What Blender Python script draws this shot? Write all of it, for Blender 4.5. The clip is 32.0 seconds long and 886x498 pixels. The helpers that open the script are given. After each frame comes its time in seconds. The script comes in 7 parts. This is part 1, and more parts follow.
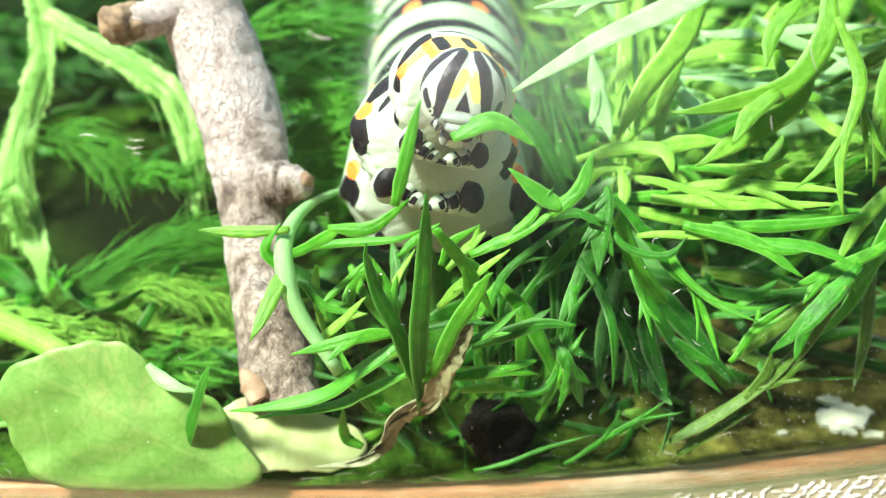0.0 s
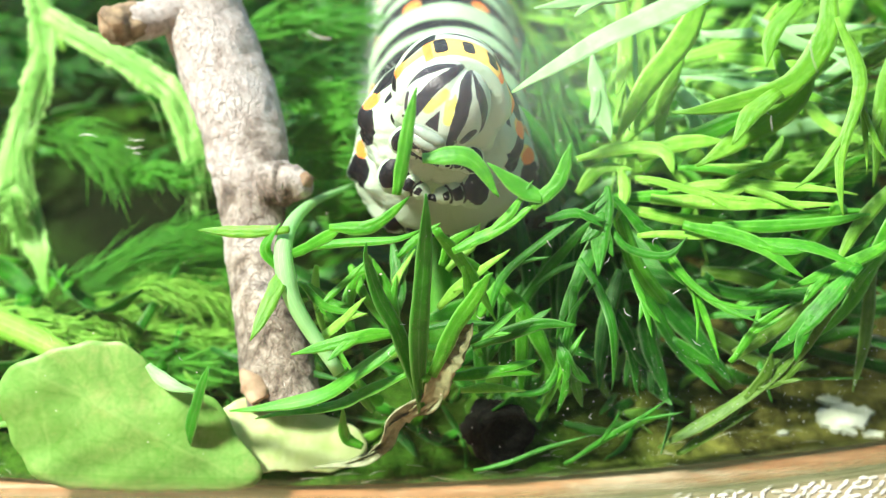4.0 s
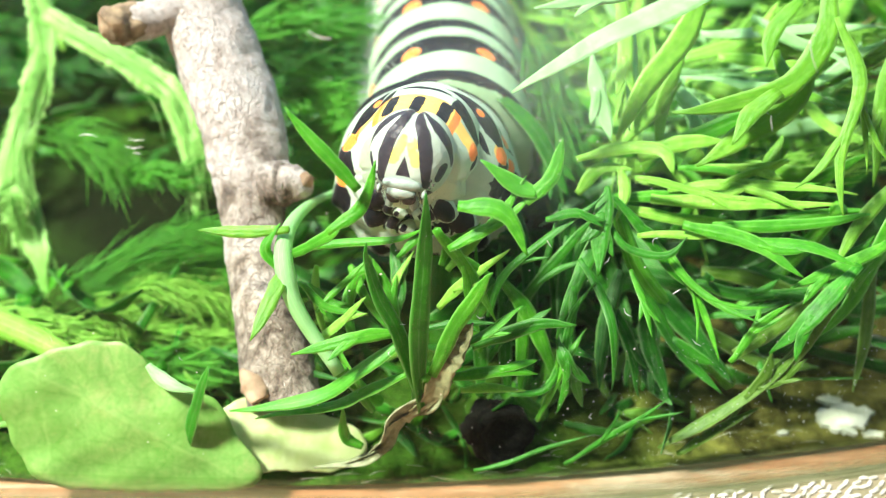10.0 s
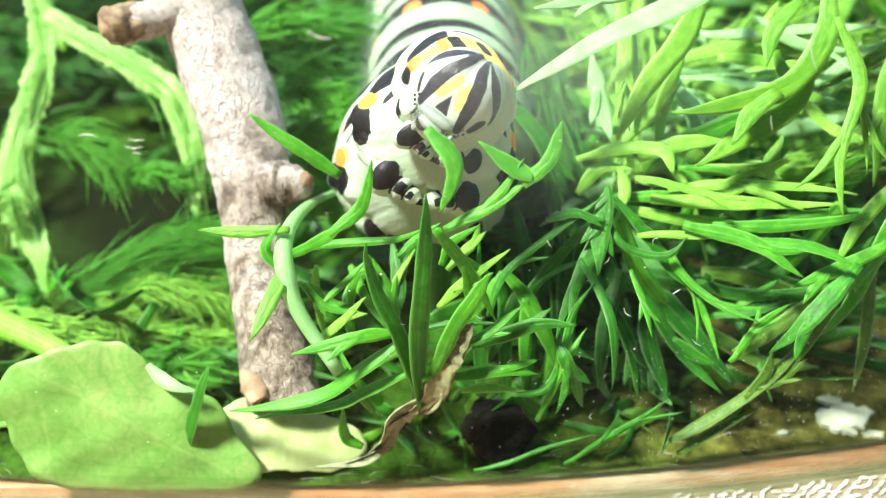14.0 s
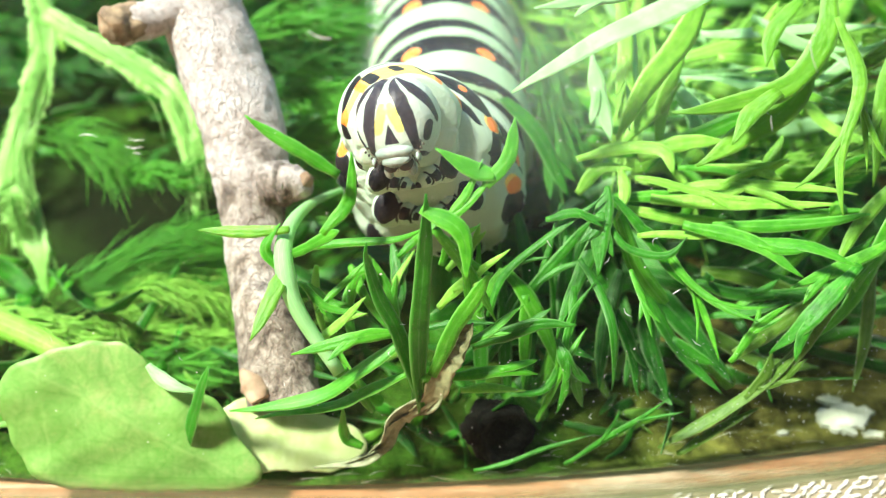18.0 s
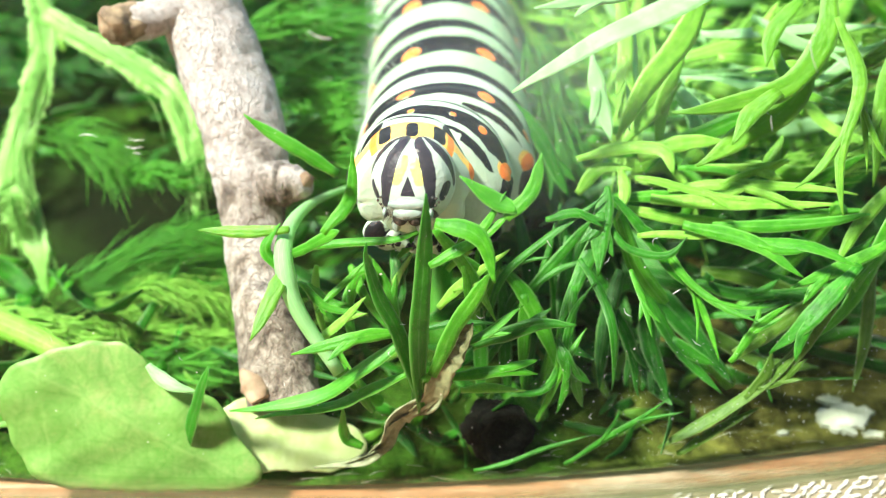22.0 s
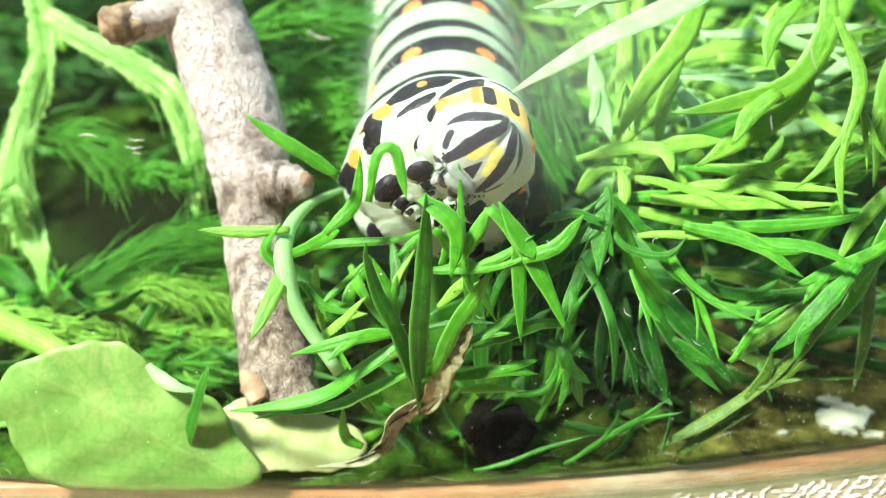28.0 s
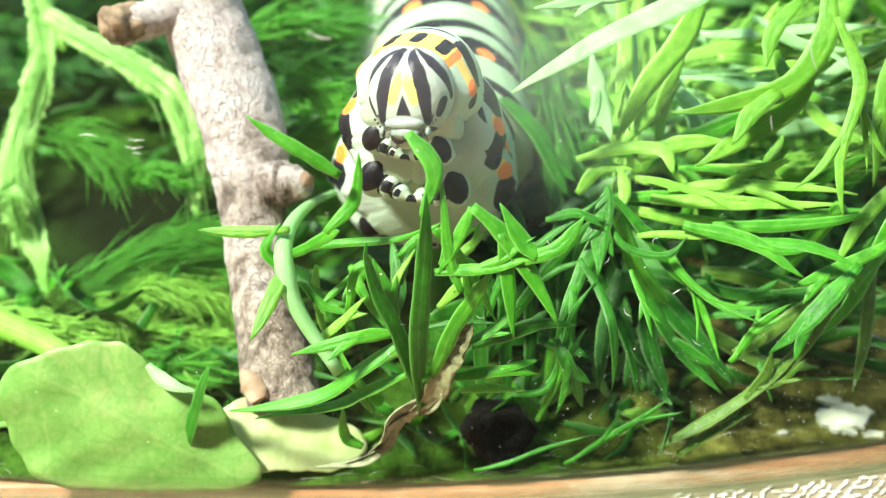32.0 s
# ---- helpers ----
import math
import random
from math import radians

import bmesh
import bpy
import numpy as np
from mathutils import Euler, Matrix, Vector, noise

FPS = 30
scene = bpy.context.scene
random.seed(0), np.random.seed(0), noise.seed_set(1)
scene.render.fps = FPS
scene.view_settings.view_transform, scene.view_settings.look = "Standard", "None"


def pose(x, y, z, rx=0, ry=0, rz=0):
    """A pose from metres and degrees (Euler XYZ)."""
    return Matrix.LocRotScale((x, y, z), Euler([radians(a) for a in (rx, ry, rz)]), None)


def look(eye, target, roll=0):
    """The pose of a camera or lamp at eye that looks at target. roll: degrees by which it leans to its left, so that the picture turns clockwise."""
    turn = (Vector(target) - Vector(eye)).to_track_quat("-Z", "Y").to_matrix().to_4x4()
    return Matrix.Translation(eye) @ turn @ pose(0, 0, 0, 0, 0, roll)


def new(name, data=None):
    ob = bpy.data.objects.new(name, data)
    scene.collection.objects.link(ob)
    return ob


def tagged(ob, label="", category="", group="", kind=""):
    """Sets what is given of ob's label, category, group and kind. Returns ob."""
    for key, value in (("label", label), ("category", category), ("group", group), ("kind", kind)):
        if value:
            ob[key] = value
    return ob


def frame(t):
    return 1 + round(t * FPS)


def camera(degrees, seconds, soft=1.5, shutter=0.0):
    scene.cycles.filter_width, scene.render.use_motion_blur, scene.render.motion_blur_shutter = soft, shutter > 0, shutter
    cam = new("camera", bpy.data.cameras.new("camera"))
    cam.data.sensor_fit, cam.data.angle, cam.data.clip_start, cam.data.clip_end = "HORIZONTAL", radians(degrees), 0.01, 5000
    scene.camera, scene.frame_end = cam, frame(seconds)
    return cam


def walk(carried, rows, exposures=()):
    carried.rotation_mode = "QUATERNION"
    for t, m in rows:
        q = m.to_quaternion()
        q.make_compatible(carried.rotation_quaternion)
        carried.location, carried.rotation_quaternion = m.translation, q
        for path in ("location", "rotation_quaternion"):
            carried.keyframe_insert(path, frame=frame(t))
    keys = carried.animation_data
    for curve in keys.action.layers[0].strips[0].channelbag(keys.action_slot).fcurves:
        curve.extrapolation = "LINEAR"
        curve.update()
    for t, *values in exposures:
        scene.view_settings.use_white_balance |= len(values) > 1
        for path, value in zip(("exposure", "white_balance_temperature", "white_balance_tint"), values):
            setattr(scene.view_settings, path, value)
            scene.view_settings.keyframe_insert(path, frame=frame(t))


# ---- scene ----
# ---- camera ----
MM = 0.001
cam = camera(45, 32.0, soft=1.08)
EYE = (0.0, -0.055, 0.0398)
CAM_POSE = pose(*EYE, 55, 0, 0)
walk(cam, [(0.0, CAM_POSE), (32.0, CAM_POSE)], exposures=[(0.0, 1.58), (4.0, 1.58), (9.0, 1.61), (20.0, 1.64), (32.0, 1.61)])
cam.data.dof.use_dof = True
cam.data.dof.focus_distance = 0.0465
cam.data.dof.aperture_fstop = 44.0

# ---- world and sun ----
world = bpy.data.worlds.new("sky")
scene.world = world
world.use_nodes = True
wn = world.node_tree
sky = wn.nodes.new("ShaderNodeTexSky")
sky.sky_type = 'NISHITA'
sky.sun_disc = False
sky.sun_elevation = radians(60)
sky.sun_rotation = radians(-109)
bg = wn.nodes["Background"]
bg.inputs["Strength"].default_value = 0.12
wn.links.new(sky.outputs["Color"], bg.inputs["Color"])
sun_data = bpy.data.lights.new("sun", 'SUN')
sun_data.energy = 4.6
sun_data.angle = radians(9)
sun_data.color = (1.0, 0.97, 0.9)
sun = new("sun", sun_data)
sun.matrix_world = look((-0.34, -0.12, 0.62), (0, 0, 0))


# ---- materials ----
class Nodes:
    """Short hand for building one node material."""

    def __init__(self, name):
        self.mat = bpy.data.materials.new(name)
        self.mat.use_nodes = True
        self.tree = self.mat.node_tree
        self.bsdf = self.tree.nodes["Principled BSDF"]
        self.out = self.tree.nodes["Material Output"]

    def add(self, kind, **values):
        n = self.tree.nodes.new(kind)
        for k, v in values.items():
            n.inputs[k].default_value = v
        return n

    def link(self, a, b):
        self.tree.links.new(a, b)

    def coord(self, which="Object", scale=(1, 1, 1)):
        c = self.add("ShaderNodeTexCoord")
        m = self.add("ShaderNodeMapping")
        m.inputs["Scale"].default_value = scale
        self.link(c.outputs[which], m.inputs["Vector"])
        return m.outputs["Vector"]

    def noise(self, vec, scale, detail=4.0, rough=0.55):
        n = self.add("ShaderNodeTexNoise", Scale=scale, Detail=detail, Roughness=rough)
        self.link(vec, n.inputs["Vector"])
        return n.outputs["Fac"]

    def ramp(self, fac, stops):
        r = self.add("ShaderNodeValToRGB")
        while len(r.color_ramp.elements) < len(stops):
            r.color_ramp.elements.new(0.5)
        for e, (p, c) in zip(r.color_ramp.elements, stops):
            e.position = p
            e.color = (*c, 1)
        self.link(fac, r.inputs["Fac"])
        return r.outputs["Color"]

    def mix(self, fac, a, b, mode='MIX'):
        m = self.tree.nodes.new("ShaderNodeMix")
        m.data_type = 'RGBA'
        m.blend_type = mode
        for sock, v in ((m.inputs[0], fac), (m.inputs[6], a), (m.inputs[7], b)):
            if isinstance(v, (int, float)):
                sock.default_value = v
            elif isinstance(v, tuple):
                sock.default_value = (*v, 1)
            else:
                self.link(v, sock)
        return m.outputs[2]

    def math(self, op, a, b=0.0):
        m = self.tree.nodes.new("ShaderNodeMath")
        m.operation = op
        for sock, v in ((m.inputs[0], a), (m.inputs[1], b)):
            if isinstance(v, (int, float)):
                sock.default_value = v
            else:
                self.link(v, sock)
        return m.outputs[0]

    def bump(self, height, strength, distance):
        b = self.add("ShaderNodeBump", Strength=strength, Distance=distance)
        self.link(height, b.inputs["Height"])
        self.link(b.outputs["Normal"], self.bsdf.inputs["Normal"])
        return b


def leaf_material(name, dark, light, through_col, rough=0.42, thin=0.4):
    n = Nodes(name)
    vec = n.coord("Object")
    info = n.add("ShaderNodeObjectInfo")
    big = n.noise(vec, 260.0, 3.0)
    fine = n.noise(vec, 3600.0, 5.0, 0.7)
    fac = n.math('ADD', n.math('MULTIPLY', n.math('SUBTRACT', big, 0.5), 1.3), n.math('ADD', 0.38, n.math('MULTIPLY', info.outputs["Random"], 0.32)))
    col = n.ramp(fac, [(0.15, dark), (0.85, light)])
    uv = n.add("ShaderNodeUVMap")
    sep = n.add("ShaderNodeSeparateXYZ")
    n.link(uv.outputs["UV"], sep.inputs["Vector"])
    # pale midrib and finer parallel veins
    off = n.math('ABSOLUTE', n.math('SUBTRACT', sep.outputs["X"], 0.5))
    rib = n.ramp(off, [(0.0, (1, 1, 1)), (0.07, (0, 0, 0))])
    wav = n.add("ShaderNodeTexWave", Scale=0.8, Distortion=7.0, Detail=3.0)
    wav.inputs["Detail Scale"].default_value = 1.5
    n.link(uv.outputs["UV"], wav.inputs["Vector"])
    mottle = n.noise(vec, 1500.0, 5.0, 0.7)
    pale = tuple(0.6 * a + 0.4 * b for a, b in zip(light, (0.46, 0.68, 0.30)))
    col = n.mix(n.math('MULTIPLY', rib, 0.42), col, pale)
    col = n.mix(n.ramp(mottle, [(0.38, (0.85, 0.85, 0.85)), (0.58, (0, 0, 0))]), col, dark)
    col = n.mix(n.ramp(fine, [(0.42, (0, 0, 0)), (0.75, (0.6, 0.6, 0.6))]), col, dark)
    # paler, slightly dry rims
    col = n.mix(n.ramp(off, [(0.36, (0, 0, 0)), (0.50, (0.65, 0.65, 0.65))]), col, pale)
    rough_map = n.math('ADD', rough - 0.12, n.math('MULTIPLY', big, 0.3))
    n.link(rough_map, n.bsdf.inputs["Roughness"])
    n.link(col, n.bsdf.inputs["Base Color"])
    n.bsdf.inputs["Roughness"].default_value = rough
    n.bsdf.inputs["Specular IOR Level"].default_value = 0.4
    h = n.math('ADD', n.math('MULTIPLY', wav.outputs["Fac"], 0.25), n.math('ADD', n.math('MULTIPLY', mottle, 1.2), n.math('MULTIPLY', fine, 0.8)))
    b = n.bump(h, 0.45, 0.0001)
    tr = n.add("ShaderNodeBsdfTranslucent")
    n.link(n.mix(0.55, col, through_col), tr.inputs["Color"])
    ms = n.add("ShaderNodeMixShader", Fac=thin)
    n.link(n.bsdf.outputs[0], ms.inputs[1])
    n.link(tr.outputs[0], ms.inputs[2])
    n.link(ms.outputs[0], n.out.inputs["Surface"])
    return n.mat


LEAF = {
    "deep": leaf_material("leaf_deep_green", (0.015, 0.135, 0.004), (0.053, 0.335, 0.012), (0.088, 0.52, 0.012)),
    "mid": leaf_material("leaf_green", (0.038, 0.245, 0.007), (0.145, 0.54, 0.024), (0.175, 0.70, 0.02)),
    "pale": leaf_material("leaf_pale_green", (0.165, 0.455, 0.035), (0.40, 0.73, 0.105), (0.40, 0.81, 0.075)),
    "lime": leaf_material("leaf_yellow_green", (0.085, 0.29, 0.012), (0.22, 0.49, 0.035), (0.28, 0.60, 0.03)),
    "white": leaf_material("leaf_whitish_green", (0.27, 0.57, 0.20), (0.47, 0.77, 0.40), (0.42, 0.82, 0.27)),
    "olive": leaf_material("leaf_olive_green", (0.055, 0.15, 0.01), (0.17, 0.33, 0.04), (0.20, 0.40, 0.025)),
    "limp": leaf_material("leaf_limp_green", (0.26, 0.60, 0.11), (0.50, 0.82, 0.26), (0.48, 0.86, 0.20), thin=0.4),
    "dry": leaf_material("leaf_dry_brown", (0.17, 0.11, 0.03), (0.42, 0.30, 0.12), (0.45, 0.28, 0.07)),
    # shade put into the colour: darker leaf copy for lobes under and behind others
    "shade": leaf_material("leaf_shaded_green", (0.006, 0.068, 0.002), (0.022, 0.21, 0.006), (0.038, 0.34, 0.008)),
}


def marked_material(name, ground, ground2, rough, yellow=(0.86, 0.56, 0.12), yellow2=(0.82, 0.45, 0.08), black=(0.004, 0.004, 0.005), black2=(0.013, 0.012, 0.014), belly_shade=0.3):
    """Skin whose black, orange and yellow marks come from the mesh's own mark field."""
    n = Nodes(name)
    vec = n.coord("Object")
    att = n.add("ShaderNodeAttribute")
    att.attribute_name = "mark"
    sep = n.add("ShaderNodeSeparateColor")
    n.link(att.outputs["Color"], sep.inputs["Color"])
    wob = n.math('MULTIPLY', n.math('SUBTRACT', n.noise(vec, 2300.0, 5.0, 0.65), 0.5), 0.42)
    fine = n.noise(vec, 5200.0, 3.0)
    col = n.mix(n.noise(vec, 500.0, 4.0), ground, ground2)
    col = n.mix(n.math('MULTIPLY', fine, 0.25), col, tuple(c * 0.7 for c in ground))
    # the belly is greener, and darkened for the shade under the body
    col = n.mix(n.ramp(att.outputs["Alpha"], [(0.0, (belly_shade, belly_shade, belly_shade)), (1.0, (0, 0, 0))]), col, (0.22, 0.33, 0.12))
    for chan, c1, c2 in (("Blue", yellow, yellow2), ("Green", (0.86, 0.22, 0.03), (0.80, 0.16, 0.018)),
                         ("Red", black, black2)):
        val = n.math('ADD', sep.outputs[chan], wob)
        m = n.ramp(val, [(0.46, (0, 0, 0)), (0.54, (1, 1, 1))])
        col = n.mix(m, col, n.mix(fine, c1, c2))
    n.link(col, n.bsdf.inputs["Base Color"])
    n.bsdf.inputs["Roughness"].default_value = rough
    n.link(n.math('SUBTRACT', 0.42, n.math('MULTIPLY', sep.outputs["Red"], 0.3)), n.bsdf.inputs["Specular IOR Level"])
    n.bsdf.inputs["Subsurface Weight"].default_value = 0.18
    n.bsdf.inputs["Subsurface Radius"].default_value = (0.9, 1.0, 0.6)
    n.bsdf.inputs["Subsurface Scale"].default_value = 0.0006
    gran = n.add("ShaderNodeTexVoronoi", Scale=5200.0)
    n.link(vec, gran.inputs["Vector"])
    n.bump(n.math('ADD', n.math('MULTIPLY', gran.outputs["Distance"], 0.6), n.math('ADD', fine, n.math('ADD', n.math('MULTIPLY', n.noise(vec, 900.0, 2.0), 2.2), n.math('MULTIPLY', n.noise(n.coord("Object", (0.35, 1.6, 0.6)), 1500.0, 4.0), 2.4)))), 0.24, 0.00011)
    return n.mat


SKIN = marked_material("caterpillar_skin", (0.34, 0.49, 0.31), (0.26, 0.43, 0.20), 0.58, belly_shade=0.8)
SKIN_WHITE = marked_material("caterpillar_pale_skin", (0.43, 0.53, 0.42), (0.36, 0.48, 0.32), 0.45)
SHELL = marked_material("head_shell", (0.41, 0.48, 0.40), (0.36, 0.43, 0.34), 0.40, (0.66, 0.60, 0.10), (0.60, 0.56, 0.17), (0.010, 0.009, 0.012), (0.045, 0.040, 0.050))


def plain(name, c1, c2, rough, scale=900.0, bump=0.4, dist=0.0002, stretch=(1, 1, 1), spec=0.4):
    n = Nodes(name)
    vec = n.coord("Object", stretch)
    a = n.noise(vec, scale, 5.0, 0.6)
    b = n.noise(vec, scale * 0.13, 3.0)
    f = n.math('ADD', n.math('MULTIPLY', a, 0.6), n.math('MULTIPLY', b, 0.4))
    n.link(n.ramp(f, [(0.35, c1), (0.65, c2)]), n.bsdf.inputs["Base Color"])
    n.bsdf.inputs["Roughness"].default_value = rough
    n.bump(f, bump, dist)
    n.bsdf.inputs["Specular IOR Level"].default_value = spec
    return n.mat


def bark_material():
    n = Nodes("bark")
    vec = n.coord("Object", (1, 1, 0.5))
    a = n.noise(vec, 1500.0, 8.0, 0.75)
    b = n.noise(n.coord("Object"), 420.0, 4.0)
    v = n.add("ShaderNodeTexVoronoi", Scale=2100.0)
    v.feature = 'DISTANCE_TO_EDGE'
    wob = n.add("ShaderNodeTexNoise", Scale=1300.0)
    n.link(vec, wob.inputs["Vector"])
    n.link(n.mix(0.0016, vec, wob.outputs["Color"]), v.inputs["Vector"])
    crack = n.ramp(v.outputs["Distance"], [(0.0, (0, 0, 0)), (0.10, (1, 1, 1))])
    f = n.math('ADD', n.math('MULTIPLY', a, 0.72), n.math('MULTIPLY', b, 0.28))
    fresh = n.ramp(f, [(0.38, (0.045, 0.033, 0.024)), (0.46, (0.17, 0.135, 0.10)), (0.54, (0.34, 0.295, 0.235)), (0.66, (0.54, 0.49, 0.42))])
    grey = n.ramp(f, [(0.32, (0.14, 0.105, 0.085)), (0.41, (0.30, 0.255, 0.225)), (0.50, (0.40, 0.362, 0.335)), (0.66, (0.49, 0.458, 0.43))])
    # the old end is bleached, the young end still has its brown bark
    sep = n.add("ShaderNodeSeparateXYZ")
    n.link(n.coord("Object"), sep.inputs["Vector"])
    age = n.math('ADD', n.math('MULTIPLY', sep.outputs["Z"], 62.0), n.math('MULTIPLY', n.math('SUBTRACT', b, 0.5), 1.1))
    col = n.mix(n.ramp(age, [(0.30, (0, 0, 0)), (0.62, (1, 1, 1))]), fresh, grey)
    col = n.mix(n.math('MULTIPLY', n.math('MULTIPLY', n.math('SUBTRACT', 1.0, crack), b), 0.75), col, (0.10, 0.07, 0.05))
    n.link(col, n.bsdf.inputs["Base Color"])
    n.bsdf.inputs["Roughness"].default_value = 0.85
    n.bump(n.math('ADD', f, n.math('MULTIPLY', n.math('MULTIPLY', crack, b), 0.34)), 0.9, 0.0003)
    return n.mat


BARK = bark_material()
CUT_WOOD = plain("cut_wood", (0.14, 0.085, 0.045), (0.46, 0.33, 0.21), 0.8)
WITHERED = plain("withered_leaf", (0.06, 0.066, 0.022), (0.27, 0.275, 0.13), 0.7, 1700.0, 0.5, 0.0002)
DRY_PALE = plain("bleached_leaf", (0.07, 0.082, 0.03), (0.31, 0.35, 0.19), 0.6, 1900.0, 0.7, 0.0003)
TWIG_BROWN = plain("brown_twig", (0.05, 0.03, 0.015), (0.36, 0.26, 0.15), 0.8, 1100.0, 0.9, 0.0004)
FRASS = plain("dropping", (0.0004, 0.0004, 0.0003), (0.009, 0.0095, 0.006), 0.8, 4200.0, 1.0, 0.0007, spec=0.08)
MOUTH = plain("mouthparts", (0.02, 0.018, 0.016), (0.08, 0.065, 0.05), 0.7, 2500.0, spec=0.15)
LABRUM = plain("pale_mouth", (0.15, 0.20, 0.165), (0.29, 0.35, 0.29), 0.32, 2500.0)
BUTTER = leaf_material("leaf_butter_yellow", (0.52, 0.66, 0.24), (0.76, 0.83, 0.48), (0.7, 0.82, 0.34))


def table_material():
    n = Nodes("table_wood")
    a = n.noise(n.coord("Object", (0.10, 1, 1)), 520.0, 6.0, 0.65)
    b = n.noise(n.coord("Object", (0.22, 1, 1)), 210.0, 5.0, 0.7)
    col = n.ramp(a, [(0.36, (0.26, 0.085, 0.038)), (0.52, (0.52, 0.215, 0.115)), (0.64, (0.66, 0.35, 0.22))])
    scuff = n.ramp(b, [(0.56, (0, 0, 0)), (0.66, (1, 1, 1))])
    scratch = n.ramp(n.noise(n.coord("Object", (0.04, 1, 1)), 1900.0, 6.0, 0.75), [(0.55, (0, 0, 0)), (0.64, (1, 1, 1))])
    col = n.mix(n.math('MULTIPLY', n.math('MAXIMUM', scuff, scratch), 0.75), col, (0.74, 0.60, 0.49))
    n.link(col, n.bsdf.inputs["Base Color"])
    n.bsdf.inputs["Roughness"].default_value = 0.55
    n.bump(a, 0.5, 0.0004)
    return n.mat


TABLE = table_material()
BLOCKER_PAINT = plain("blocker_paint", (0.07, 0.085, 0.07), (0.11, 0.13, 0.105), 0.9, 60.0)
YARN = plain("mat_yarn", (0.16, 0.165, 0.09), (0.62, 0.60, 0.52), 0.9, 1500.0, 0.8, 0.0004)
MAT_CLOTH = plain("table_mat", (0.08, 0.085, 0.035), (0.28, 0.23, 0.15), 0.9, 420.0, 0.7, 0.0005)


def litter_material():
    """Crumbs: mossy green, browner to one side as the shaded table under glass."""
    n = Nodes("jar_litter")
    vec = n.coord("Object")
    fine = n.noise(vec, 900.0, 6.0, 0.7)
    big = n.noise(vec, 150.0, 4.0)
    sep = n.add("ShaderNodeSeparateXYZ")
    n.link(vec, sep.inputs["Vector"])
    # the brown imitates the table in shade, seen through the glass floor
    brown_side = n.math('ADD', n.math('MULTIPLY', n.math('SUBTRACT', sep.outputs["X"], 0.017), 60.0), n.math('MULTIPLY', big, 1.1))
    green = n.ramp(fine, [(0.35, (0.009, 0.034, 0.002)), (0.65, (0.055, 0.145, 0.013))])
    brown = n.ramp(fine, [(0.35, (0.028, 0.029, 0.006)), (0.65, (0.155, 0.16, 0.032))])
    ground = n.mix(n.ramp(brown_side, [(0.3, (0, 0, 0)), (0.9, (1, 1, 1))]), green, brown)
    # a black-brown spot painted as the shade in the gap that the leaves leave open
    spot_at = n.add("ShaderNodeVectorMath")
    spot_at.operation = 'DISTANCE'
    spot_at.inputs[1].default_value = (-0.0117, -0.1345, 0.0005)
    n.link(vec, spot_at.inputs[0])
    shade_spot = n.ramp(n.math('ADD', spot_at.outputs["Value"], n.math('MULTIPLY', n.math('SUBTRACT', big, 0.5), 0.006)), [(0.007, (1, 1, 1)), (0.010, (0, 0, 0))])
    n.link(n.mix(shade_spot, ground, n.mix(fine, (0.0015, 0.004, 0.0008), (0.008, 0.015, 0.0025))), n.bsdf.inputs["Base Color"])
    n.bsdf.inputs["Roughness"].default_value = 0.7
    n.bsdf.inputs["Specular IOR Level"].default_value = 0.04
    n.bump(n.math('ADD', fine, big), 0.9, 0.0006)
    return n.mat


SOIL = litter_material()
DUST = plain("dust", (0.7, 0.72, 0.66), (0.85, 0.85, 0.8), 0.9, 900.0)
GLINT_FIBRE = plain("pale_glint_fibre", (0.30, 0.34, 0.22), (0.55, 0.58, 0.45), 0.8, 900.0)


